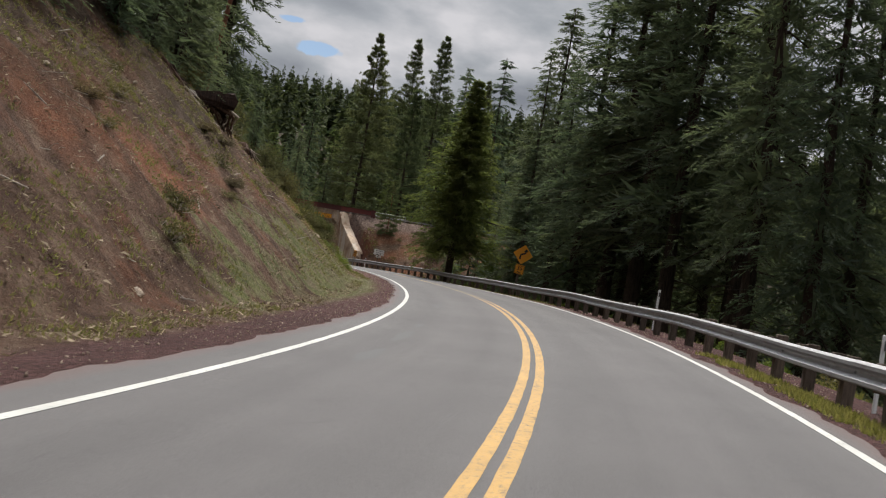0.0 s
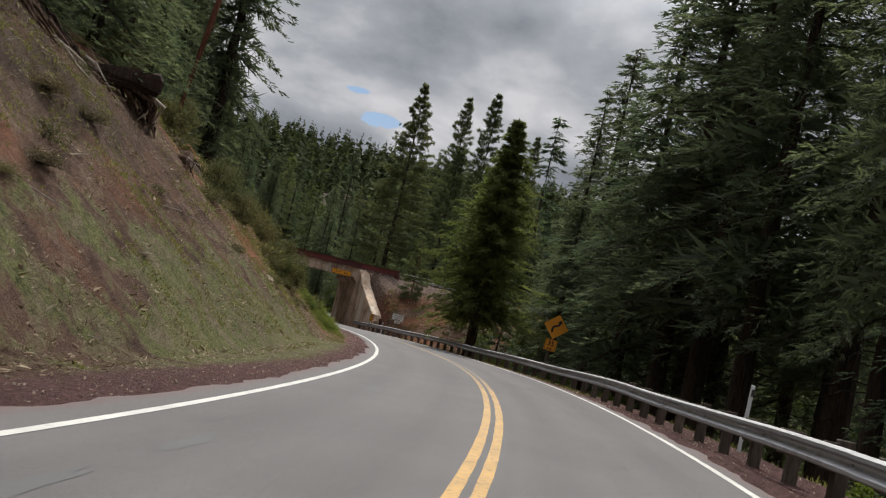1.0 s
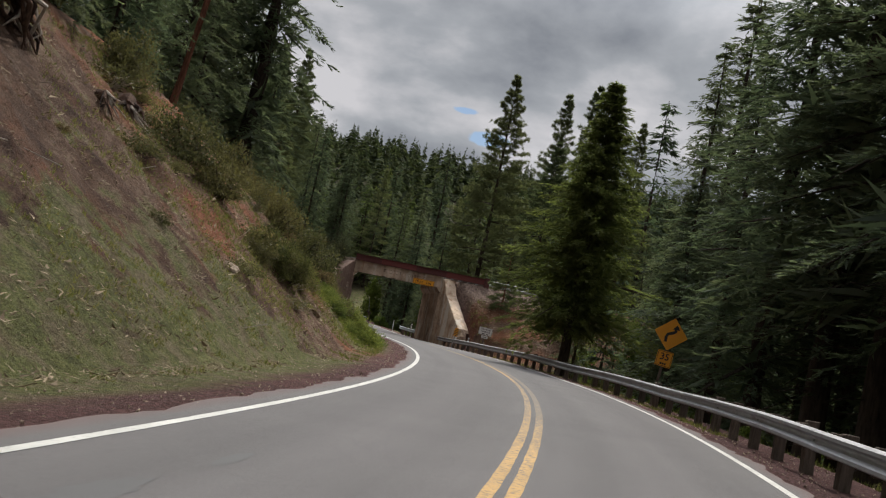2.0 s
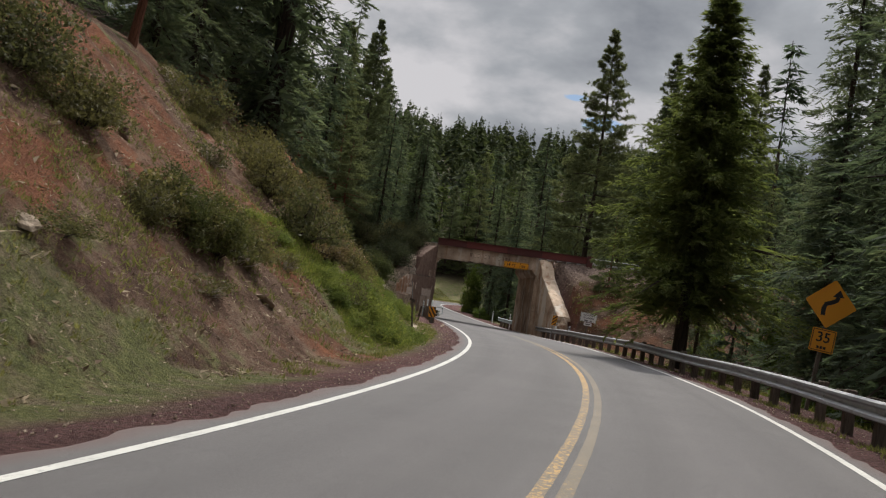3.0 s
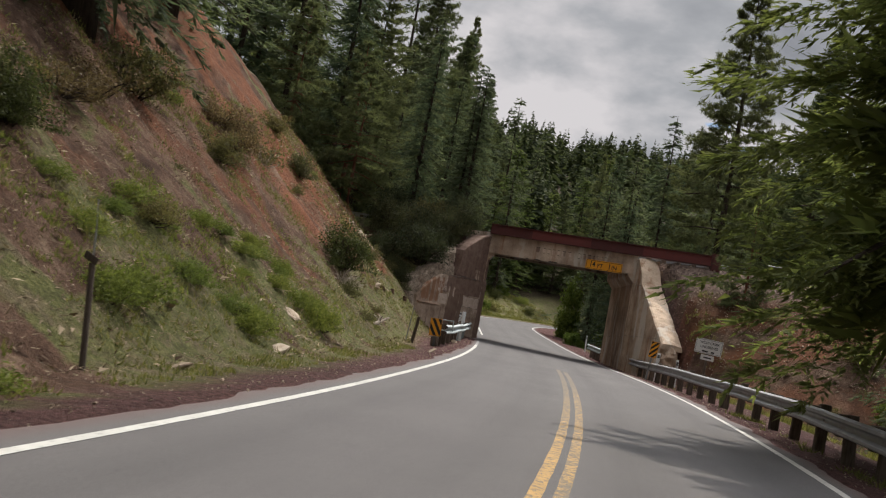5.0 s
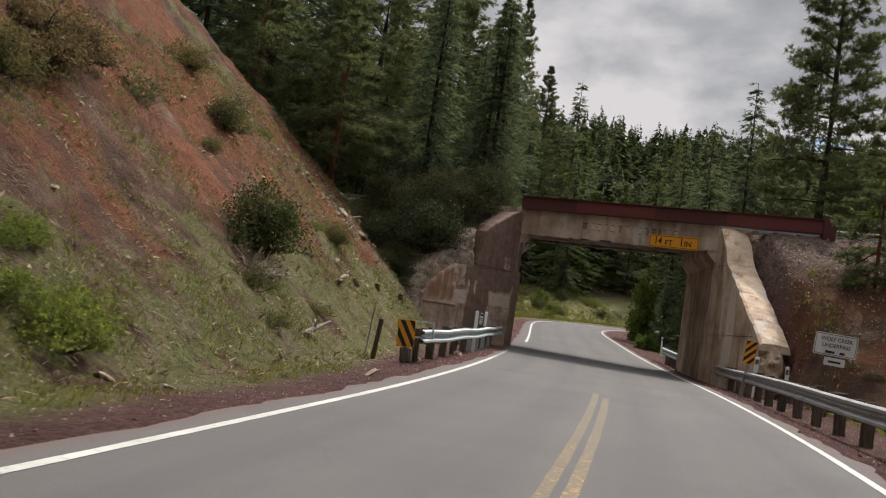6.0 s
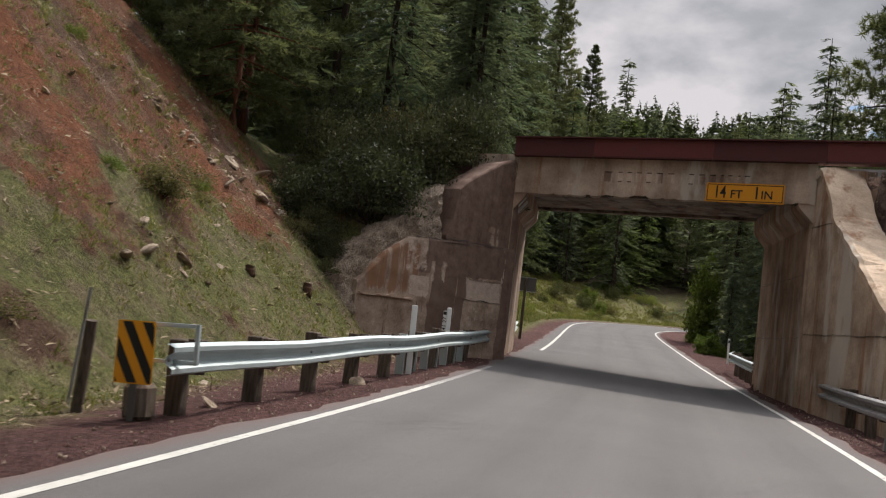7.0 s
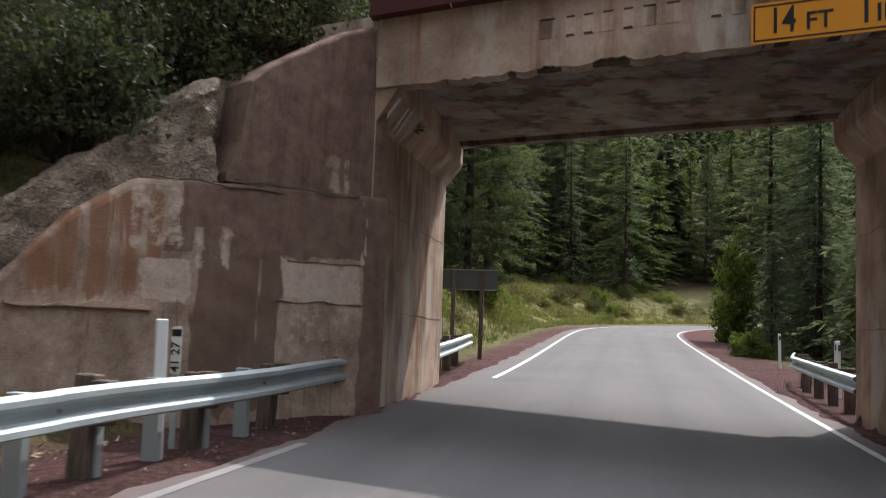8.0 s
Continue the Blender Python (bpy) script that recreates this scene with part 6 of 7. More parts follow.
def far_forest():
    """Hundreds of distant trees in one mesh."""
    rng = np.random.default_rng(5)
    N = 5200
    r = rng.uniform(0, 1, N) ** 0.6
    az = rng.uniform(-75, 75, N)
    d = 125 + 440 * r
    x, y = -20 + d * np.sin(np.radians(az)), 30 + d * np.cos(np.radians(az))
    s, l = to_road(x, y)
    keep = (abs(l) > 28) & (y > 40)
    x, y = x[keep], y[keep]
    z = ground_at(x, y)[0]
    H = 7 + 15 * rng.random(len(x)) ** 1.3
    slim = rng.uniform(0.20, 0.34, len(x))
    co, fs, n0 = [], [], 0
    for i in range(len(x)):
        n = 100
        f = rng.random(n) ** 0.8
        a = rng.uniform(0, 6.283, n)
        R = H[i] * slim[i] * (1 - f) ** 0.9 + 0.12
        out = np.stack([np.cos(a), np.sin(a), rng.uniform(-0.75, -0.15, n)], 1)
        b = np.stack([np.cos(a) * R * 0.12, np.sin(a) * R * 0.12, H[i] * (0.06 + 0.94 * f)], 1) + np.array([x[i], y[i], z[i] - 0.3])
        w = unit(out)
        sd = unit(np.cross(w, rng.normal(0, 0.5, (n, 3)) + np.array([0, 0, 1.0])))
        c, ff = kites(b, w, sd, R * rng.uniform(0.7, 1.2, n) + 0.2, R * 0.75 + 0.3)
        co.append(c)
        fs.append(ff + n0)
        n0 += len(c)
    ob = new("distant_forest", mesh_from("distant_forest", np.concatenate(co), np.concatenate(fs), FIR_FAR))
    tagged(ob, "dense conifer forest on the distant valley sides", "forest", kind="stuff")


far_forest()


# ---- shrubs ----
SHRUBS = {}


def shrub_kind(key, seed, R, H, leaves, leaf, material, stems=14, clumps=40, upright=0.0):
    rng = np.random.default_rng(seed)
    c = unit(rng.normal(0, 1, (clumps, 3))) * (rng.random(clumps) ** 0.4)[:, None]
    c[:, 2] = abs(c[:, 2])
    c = c * np.array([R, R, H]) * rng.uniform(0.75, 1.1, (clumps, 1))
    i = rng.integers(0, clumps, leaves)
    p = c[i] + rng.normal(0, 0.13 * R, (leaves, 3))
    p[:, 2] = np.maximum(p[:, 2], 0.03)
    way = unit(rng.normal(0, 1, (leaves, 3)) + np.array([0, 0, 0.4 + upright]))
    side = unit(np.cross(way, rng.normal(0, 1, (leaves, 3))))
    ln = leaf * rng.uniform(0.6, 1.4, leaves)
    co, f = kites(p, way, side, ln, ln * (0.6 - 0.3 * min(1, upright)))
    bm = bmesh.new()
    for k in range(stems):
        e = c[rng.integers(0, clumps)]
        m = e * 0.5 + rng.normal(0, 0.08 * R, 3)
        tube(bm, [(0.1 * R * math.cos(k), 0.1 * R * math.sin(k), -0.2), tuple(m), tuple(e)], [0.022, 0.014, 0.004], 4)
    SHRUBS[key] = (mesh_of(bm, "branchwork", DEADWOOD if key in ("grey", "dead") else BARK_DARK), mesh_from("foliage", co, f, material))


shrub_kind("brush", 1, 1.0, 1.1, 5200, 0.072, BRUSH, stems=22, clumps=60)
shrub_kind("brush_low", 2, 1.0, 0.6, 2800, 0.070, BRUSH, stems=16)
shrub_kind("broom", 3, 1.0, 0.9, 3000, 0.105, BROOM, stems=8, clumps=50, upright=0.5)
shrub_kind("herb", 11, 1.0, 0.75, 5200, 0.075, BROOM, stems=16, clumps=70, upright=0.2)
shrub_kind("brown", 7, 1.0, 0.95, 3600, 0.072, BRUSH_BROWN, stems=60, clumps=50)
shrub_kind("dull", 8, 1.0, 1.2, 9500, 0.058, DULL_LEAF, stems=30, clumps=90)
shrub_kind("dead", 9, 1.0, 0.8, 90, 0.10, BRUSH_BROWN, stems=110, clumps=80)
shrub_kind("dense", 10, 1.0, 1.15, 9000, 0.060, BRUSH_DARK, stems=30, clumps=80)
shrub_kind("leafy", 4, 1.0, 1.5, 5000, 0.12, BROADLEAF)
shrub_kind("grey", 5, 1.0, 0.8, 700, 0.12, BRUSH, stems=60)
shrub_kind("tall_leafy", 6, 1.0, 2.6, 6000, 0.13, BROADLEAF, clumps=70)
SHRUB_LABEL = {"herb": "lush fine-leaved green bush at the foot of the bank", "brush": "rounded olive-green brush shrub on the bank", "brush_low": "low dull green scrub on the slope", "broom": "fresh bright green broom bush",
               "dense": "dense dark green chaparral bush on the slope", "leafy": "leafy green deciduous bush", "grey": "half-dead grey twiggy bush", "dead": "bleached bare tangle of dead branches", "brown": "brown leafless-looking brush on the slope", "dull": "grey-green broad-leaved bush above the wall", "tall_leafy": "small bright green deciduous tree"}


def shrub(key, x, y, size, tall=1.0, sink=0.08):
    sm, lm = SHRUBS[key]
    t = thing("shrub", pose(x, y, ground_z(x, y) - sink, 0, 0, random.uniform(0, 360)) @ Matrix.Diagonal((size, size, size * tall, 1)), SHRUB_LABEL[key], "shrub", "shrubs on the bank")
    part("branchwork", sm, None, t)
    part("foliage", lm, None, t)
    return t


for key, x, y, sz, tl in (
    ("dense", -22.5, 89.8, 1.2, 1.1), ("dead", -21.6, 88.7, 1.1, 0.9), ("dead", -21.9, 89.3, 0.9, 0.8), ("brush", -12.3, 60.9, 1.35, 1.0), ("dense", -15.9, 70.2, 0.75, 1.2), ("dense", -9.4, 52.3, 0.8, 1.1), ("dense", -10.1, 51.6, 0.8, 1.0), ("broom", -16.5, 80.1, 0.62, 1.1), ("broom", -17.0, 80.7, 0.6, 1.1), ("broom", -16.9, 79.7, 0.5, 1.0), ("broom", -18.4, 80.8, 0.45, 1.0), ("broom", -14.4, 74.9, 0.5, 1.0), ("broom", -14.8, 75.5, 0.45, 0.9), ("dead", -15.9, 79.7, 0.5, 0.7), ("brush", -28.6, 92.4, 0.8, 0.9), ("brown", -25.2, 85.3, 1.0, 1.0), ("grey", -13.6, 58.0, 0.8, 0.9), ("brush_low", -21.0, 87.9, 0.6, 1.1), ("brush_low", -26.1, 91.2, 0.5, 1.0), ("brush_low", -19.9, 87.6, 0.5, 0.9), ("brush_low", -21.8, 91.3, 0.5, 0.9), ("dull", -27.4, 108.0, 1.3, 1.4), ("dull", -27.6, 106.3, 1.2, 1.3), ("dull", -27.7, 103.1, 0.55, 1.0), ("dull", -28.3, 103.5, 0.75, 1.0), ("brush_low", -27.3, 102.6, 0.5, 1.0), ("brush_low", -28.2, 102.4, 0.6, 0.9), ("brush", -25.8, 96.6, 0.7, 0.8), ("brush", -20.4, 71.3, 1.35, 1.1), ("brush_low", -16.9, 66.9, 0.8, 0.8),
    ("brush", -23.0, 83.0, 0.9, 0.9), ("grey", -25.6, 88.2, 0.9, 1.0), ("brush", -27.4, 93.0, 0.9, 1.0), ("brush", -22.2, 78.6, 1.2, 1.0),
    ("grey", -11.4, 55.0, 0.8, 0.9), ("grey", -10.6, 57.0, 0.5, 0.7), ("brush_low", -10.3, 60.0, 0.9, 1.0),
    ("brush", -17.4, 62.6, 1.2, 1.1), ("brush", -16.5, 64.9, 1.3, 1.0), ("brush", -14.0, 66.7, 1.1, 1.0), ("grey", -13.0, 64.0, 1.0, 1.0), ("grey", -15.6, 68.2, 1.1, 1.0), ("brush_low", -10.4, 53.2, 0.9, 1.0),
    ("grey", -6.6, 20.0, 0.6, 1.0), ("grey", -9.1, 31.0, 0.6, 1.0), ("brush", -14.8, 50.0, 1.2, 1.2), ("brush", -16.4, 47.2, 1.3, 1.3),
    ("dull", -27.7, 104.7, 1.5, 1.15), ("dull", -28.9, 106.4, 1.4, 1.2), ("dull", -29.6, 104.2, 1.2, 1.1), ("dull", -30.8, 106.2, 1.4, 1.2), ("dull", -27.6, 107.4, 1.2, 1.1), ("dull", -28.3, 109.2, 1.1, 1.2), ("dull", -31.8, 108.0, 1.4, 1.3),
    ("brown", -13.6, 64.9, 1.0, 1.0), ("brown", -14.6, 66.0, 1.1, 1.0), ("brown", -15.4, 67.4, 1.1, 1.1), ("brown", -12.8, 63.2, 0.9, 0.9), ("brown", -14.8, 63.6, 1.1, 1.0), ("brush", -13.2, 66.6, 0.9, 1.0), ("brown", -16.4, 66.0, 1.1, 1.0),
    ("brush", -14.0, 61.5, 1.2, 1.1), ("brown", -10.4, 54.4, 0.7, 1.1), ("grey", -9.8, 53.6, 0.8, 1.1), ("grey", -8.6, 51.0, 0.6, 0.7), ("brush", -12.2, 49.6, 1.25, 1.1), ("brush", -11.2, 50.3, 1.0, 1.0), ("brush", -9.6, 52.2, 0.7, 0.9), ("grey", -10.2, 51.1, 0.9, 1.0),
    ("brown", -24.0, 84.5, 1.0, 0.9), ("brown", -25.0, 86.0, 1.0, 1.0), ("brown", -18.8, 73.4, 0.9, 0.9), ("brown", -20.8, 76.2, 1.0, 1.0), ("brown", -7.2, 21.9, 0.5, 0.9), ("grey", -7.1, 21.4, 0.6, 0.8), ("brown", -10.1, 34.2, 0.6, 0.7), ("brown", -10.3, 32.6, 0.6, 0.6), ("brown", -8.2, 29.4, 0.5, 0.7), ("brush", -29.2, 107.6, 1.2, 1.2), ("brush", -28.2, 108.6, 1.1, 1.2), ("brush", -29.6, 109.5, 1.2, 1.3),
    ("tall_leafy", 3.2, 76.0, 1.2, 0.9), ("tall_leafy", -0.6, 101.0, 1.5, 1.7), ("leafy", 1.8, 70.5, 0.9, 1.0), ("leafy", -2.4, 84.0, 0.9, 0.9), ("tall_leafy", -23.4, 136.0, 1.1, 1.1),
    ("tall_leafy", -27.2, 143.5, 1.4, 1.6), ("tall_leafy", -36.6, 151.8, 1.3, 1.9), ("leafy", -31.0, 138.5, 0.9, 0.9), ("leafy", -34.2, 149.6, 0.4, 0.6), ("tall_leafy", -22.0, 132.0, 1.0, 1.4), ("leafy", -26.0, 132.5, 0.5, 0.7), ("tall_leafy", -36.5, 160.5, 1.3, 1.2),
    ("tall_leafy", 6.0, 97.0, 1.7, 1.9), ("tall_leafy", -9.0, 128.0, 1.8, 2.0)):
    shrub(key, x, y, sz, tl)

def undergrowth(name, spots, label, share=0.4):
    """Bushes that cannot be told apart, joined into one mesh. spots: kind, x, y, size, tall."""
    rng = np.random.default_rng(len(spots))
    mats, co, tri, slot, n0 = [], [], [], [], 0
    for key, x, y, size, tall in spots:
        foliage = SHRUBS[key][1]
        v = np.empty(len(foliage.vertices) * 3, np.float32)
        foliage.vertices.foreach_get("co", v)
        v = v.reshape(-1, 3, 3)
        v = v[rng.random(len(v)) < share]
        mid = v.mean(1, keepdims=True)
        v = mid + (v - mid) * 1.35
        a = rng.uniform(0, 6.283)
        turn = np.array([[math.cos(a), math.sin(a), 0], [-math.sin(a), math.cos(a), 0], [0, 0, 1]])
        v = (v.reshape(-1, 3) @ turn) * np.array([size, size, size * tall]) + np.array([x, y, ground_z(x, y) - 0.08])
        if foliage.materials[0] not in mats:
            mats.append(foliage.materials[0])
        co.append(v)
        tri.append(np.arange(len(v)).reshape(-1, 3) + n0)
        slot += [mats.index(foliage.materials[0])] * (len(v) // 3)
        n0 += len(v)
    me = mesh_from(name, np.concatenate(co), np.concatenate(tri), mats[0])
    for m in mats[1:]:
        me.materials.append(m)
    me.polygons.foreach_set("material_index", slot)
    tagged(new(name, me), label, "undergrowth", kind="stuff")


rs_ = random.Random(8)
for n_, s_rng, l_rng, sz_ in ((34, (76.2, 82.4), (5.0, 6.7), (0.45, 0.85)), (7, (74.4, 76.5), (5.4, 7.0), (0.35, 0.65)), (9, (86.5, 92.5), (6.0, 8.2), (0.35, 0.6))):
    for _ in range(n_):
        q_ = on_road(rs_.uniform(*s_rng), -rs_.uniform(*l_rng))
        shrub(rs_.choice(("broom", "broom", "herb")), q_.x, q_.y, rs_.uniform(*sz_), rs_.uniform(0.6, 1.0))
for _ in range(28):
    q_ = on_road(rs_.uniform(74.0, 84.0), -rs_.uniform(5.4, 8.6))
    shrub("broom", q_.x, q_.y, rs_.uniform(0.2, 0.5), rs_.uniform(0.6, 1.0))
for _ in range(9):
    q_ = on_road(rs_.uniform(94, 99), -rs_.uniform(6.4, 8.6))
    shrub("broom", q_.x, q_.y, rs_.uniform(0.3, 0.6), rs_.uniform(0.6, 1.0))
for _ in range(26):
    q_ = on_road(rs_.uniform(60, 92), -rs_.uniform(7.0, 14.5))
    shrub(rs_.choice(("brush", "brush_low", "grey", "brush_low")), q_.x, q_.y, rs_.uniform(0.35, 0.9), rs_.uniform(0.7, 1.1))
for _ in range(22):
    q_ = on_road(rs_.uniform(20, 66), -rs_.uniform(8.0, 14.0))
    shrub(rs_.choice(("brush_low", "grey", "brown", "grey")), q_.x, q_.y, rs_.uniform(0.25, 0.6), rs_.uniform(0.5, 0.9))
for _ in range(14):
    q_ = on_road(rs_.uniform(95, 122), -rs_.uniform(6.6, 13.0))
    shrub(rs_.choice(("brush_low", "grey", "broom")), q_.x, q_.y, rs_.uniform(0.2, 0.5), rs_.uniform(0.5, 0.9))
BEYOND = []
for n_, s_rng, l_rng, kinds_, sz_, tl_ in ((34, (186, 214), (-22.0, -10.5), ("brush", "broom", "leafy", "dense"), (0.7, 1.5), (0.6, 1.0)),
                                            (46, (138, 205), (-14.5, -6.4), ("brush", "leafy", "brush", "broom"), (0.6, 1.3), (0.7, 1.2)),
                                            (22, (142, 200), (5.4, 15.0), ("brush", "leafy", "tall_leafy"), (0.5, 1.2), (0.8, 1.3))):
    for _ in range(n_):
        q_ = on_road(rs_.uniform(*s_rng), rs_.uniform(*l_rng))
        BEYOND.append((rs_.choice(kinds_), q_.x, q_.y, rs_.uniform(*sz_), rs_.uniform(*tl_)))
undergrowth("undergrowth", BEYOND, "fresh green bushes along the road beyond the bridge")
BESIDE = []
for n_, s_rng, l_rng, kinds_, sz_, tl_ in ((26, (86, 118), (10.5, 20.0), ("brush", "leafy", "tall_leafy", "brush"), (0.5, 1.2), (0.7, 1.3)),
                                            (44, (20, 98), (6.2, 13.0), ("brush", "leafy", "brush_low", "leafy"), (0.4, 0.95), (0.7, 1.1))):
    for _ in range(n_):
        q_ = on_road(rs_.uniform(*s_rng), rs_.uniform(*l_rng))
        BESIDE.append((rs_.choice(kinds_), q_.x, q_.y, rs_.uniform(*sz_), rs_.uniform(*tl_)))
for _ in range(46):
    q_ = on_road(rs_.uniform(92, 120), rs_.uniform(7.0, 15.0))
    if math.hypot(q_.x + 11.85, q_.y - 99.35) > 2.4:
        BESIDE.append((rs_.choice(("brown", "grey", "brush_low", "brown", "brush")), q_.x, q_.y, rs_.uniform(0.25, 0.6), rs_.uniform(0.5, 0.9)))
undergrowth("undergrowth", BESIDE, "mixed green bushes under the trees behind the guardrail")


# ---- grass and litter ----
def grass_sheet(name, s_rng, l_rng, n, size, seed, label, dense=0.5, on_gravel=False, material=None):
    rng = np.random.default_rng(seed)
    s, l = rng.uniform(*s_rng, n), rng.uniform(*l_rng, n)
    c = np.stack([np.interp(s, RS, RC[:, 0]), np.interp(s, RS, RC[:, 1])], 1)
    t = np.interp(s, RS, RTURN)
    x, y = c[:, 0] + l * np.cos(t), c[:, 1] + l * np.sin(t)
    keep = wobble(x, y, 1.6, 3, 2.2) + 0.6 * wobble(x, y, 6.0, 2, 0.4) > 0.45 - dense
    x, y = x[keep], y[keep]
    z, gr, gv, fo, ba, rd = ground_at(x, y)
    keep = ((gv < 0.35) | on_gravel) & (ba < 0.3)
    x, y, z = x[keep], y[keep], z[keep]
    blades = 5
    i = np.repeat(np.arange(len(x)), blades)
    p = np.stack([x[i], y[i], z[i] - 0.03], 1) + rng.normal(0, 0.05, (len(i), 3)) * np.array([1, 1, 0.1])
    way = unit(rng.normal(0, 0.45, (len(i), 3)) + np.array([0, 0, 1.0]))
    side = unit(np.cross(way, rng.normal(0, 1, way.shape)))
    ln = size * rng.uniform(0.5, 1.4, len(i))
    co, f = kites(p, way, side, ln, ln * 0.16 + 0.008)
    tagged(new(name, mesh_from(name, co, f, material or GRASS)), label, "grass", kind="stuff")


grass_sheet("grass", (8, 66), (-13.5, -4.9), 26000, 0.09, 31, "patchy green and straw grass on the cut bank", 0.32)
grass_sheet("grass", (64, 126), (-13.5, -4.4), 36000, 0.10, 32, "green grass along the foot of the bank", 0.65)
grass_sheet("grass", (5, 122), (4.6, 7.0), 9000, 0.20, 33, "rank grass behind the guardrail posts", 0.6)
grass_sheet("grass", (138, 200), (-15, -5.2), 9000, 0.28, 34, "bright grass beside the road beyond the bridge", 0.9)

grass_sheet("herbs", (73.8, 84.5), (-8.6, -5.0), 13000, 0.11, 38, "lush low green herbs over the foot of the bank", 0.62, material=BROOM)
grass_sheet("herbs", (84, 96), (-10.5, -6.2), 5000, 0.09, 39, "thin green herbs on the slope", 0.2, material=BROOM)
grass_sheet("grass", (168, 215), (-24, -6), 12000, 0.34, 37, "tall yellow-green grass on the bank at the far bend", 0.9)
grass_sheet("grass", (17, 36), (3.66, 4.1), 3200, 0.11, 35, "fresh green grass under the guardrail", 0.55, True)
grass_sheet("grass", (60, 112), (3.85, 4.5), 2200, 0.11, 36, "green tufts under the guardrail", 0.2, True)


def rock_mesh(seed, flat=0.7):
    bm = bmesh.new()
    bmesh.ops.create_icosphere(bm, subdivisions=2, radius=0.5)
    o = Vector((seed * 3.7, seed * 1.3, 0))
    for v in bm.verts:
        v.co *= 1 + 0.55 * noise.noise(v.co * 2.1 + o)
        v.co += 0.06 * noise.noise_vector(v.co * 5 + o)
        v.co.z *= flat
    return mesh_of(bm, "rock", ROCK)


ROCKS = [rock_mesh(k, 0.55 + 0.08 * k) for k in range(5)]


def rock(x, y, size, k, label="pale angular rock lying on the bank"):
    ob = new("rock", ROCKS[k % 5])
    ob.matrix_world = pose(x, y, ground_z(x, y) + size * 0.06, random.uniform(-18, 18), random.uniform(10, 40), random.uniform(0, 360)) @ Matrix.Diagonal((size, size * random.uniform(0.5, 0.9), size * random.uniform(0.35, 0.6), 1))
    return tagged(ob, label, "rock", "loose rocks on the bank")


for x, y, sz in ((-8.6, 46.6, 0.55), (-28.1, 100.2, 0.35), (-28.9, 101.3, 0.3), (-27.6, 99.2, 0.25), (-24.2, 95.2, 0.42), (-29.9, 103.6, 0.35), (-30.3, 104.3, 0.4),
                 (-16.2, 78.6, 0.5), (-14.2, 75.5, 0.6), (-22.0, 69.2, 0.9), (-20.8, 66.6, 0.5), (-19.6, 63.8, 0.8), (-17.0, 87.0, 0.35), (-19.8, 92.9, 0.3), (-21.3, 97.2, 0.3), (-11.9, 70.4, 0.35)):
    rock(x, y, sz, int(sz * 100))
for _ in range(46):
    f_ = rs_.random()
    rock(-32.3 + 3.4 * f_ + rs_.gauss(0, 0.5), 100.6 + 3.6 * rs_.random() - 0.6 * f_ + rs_.gauss(0, 0.4), rs_.uniform(0.06, 0.20), rs_.randint(0, 4))
for x, y, sz in ((-8.8, 53.4, 0.5), (-11.4, 66.4, 0.4), (-13.7, 72.0, 0.35), (-29.3, 101.3, 0.5), (-29.9, 102.8, 0.6), (-31.1, 104.6, 0.45), (-24.5, 96.2, 0.4), (-29.2, 99.4, 0.3)):
    rock(x, y, sz, int(sz * 100))
for _ in range(60):
    f_ = rs_.random()
    rock(-29.3 + 1.0 * f_ + rs_.gauss(0, 0.25), 97.6 + 4.7 * f_ + rs_.gauss(0, 0.25), rs_.uniform(0.06, 0.22), rs_.randint(0, 4))
for x, y, sz in ((-28.83, 101.97, 0.5), (-28.4, 101.6, 0.42), (-23.73, 94.47, 0.36), (-24.29, 96.03, 0.3), (-24.5, 96.3, 0.2), (-16.08, 80.59, 0.30), (-16.69, 81.96, 0.2), (-15.73, 81.22, 0.17), (-16.96, 84.17, 0.15), (-16.86, 84.63, 0.17)):
    rock(x, y, sz, int(sz * 100))
for _ in range(120):
    s0_ = rs_.choice((rs_.uniform(112, 124), rs_.uniform(20, 124)))
    q_ = on_road(s0_, -rs_.uniform(5.0, 12.5))
    rock(q_.x, q_.y, rs_.uniform(0.05, 0.22), rs_.randint(0, 4))

for _ in range(70):
    q_ = on_road(rs_.uniform(92, 122), rs_.uniform(6.0, 15.0))
    rock(q_.x, q_.y, rs_.uniform(0.08, 0.34), rs_.randint(0, 4), "pale angular rock on the slope below the railway")


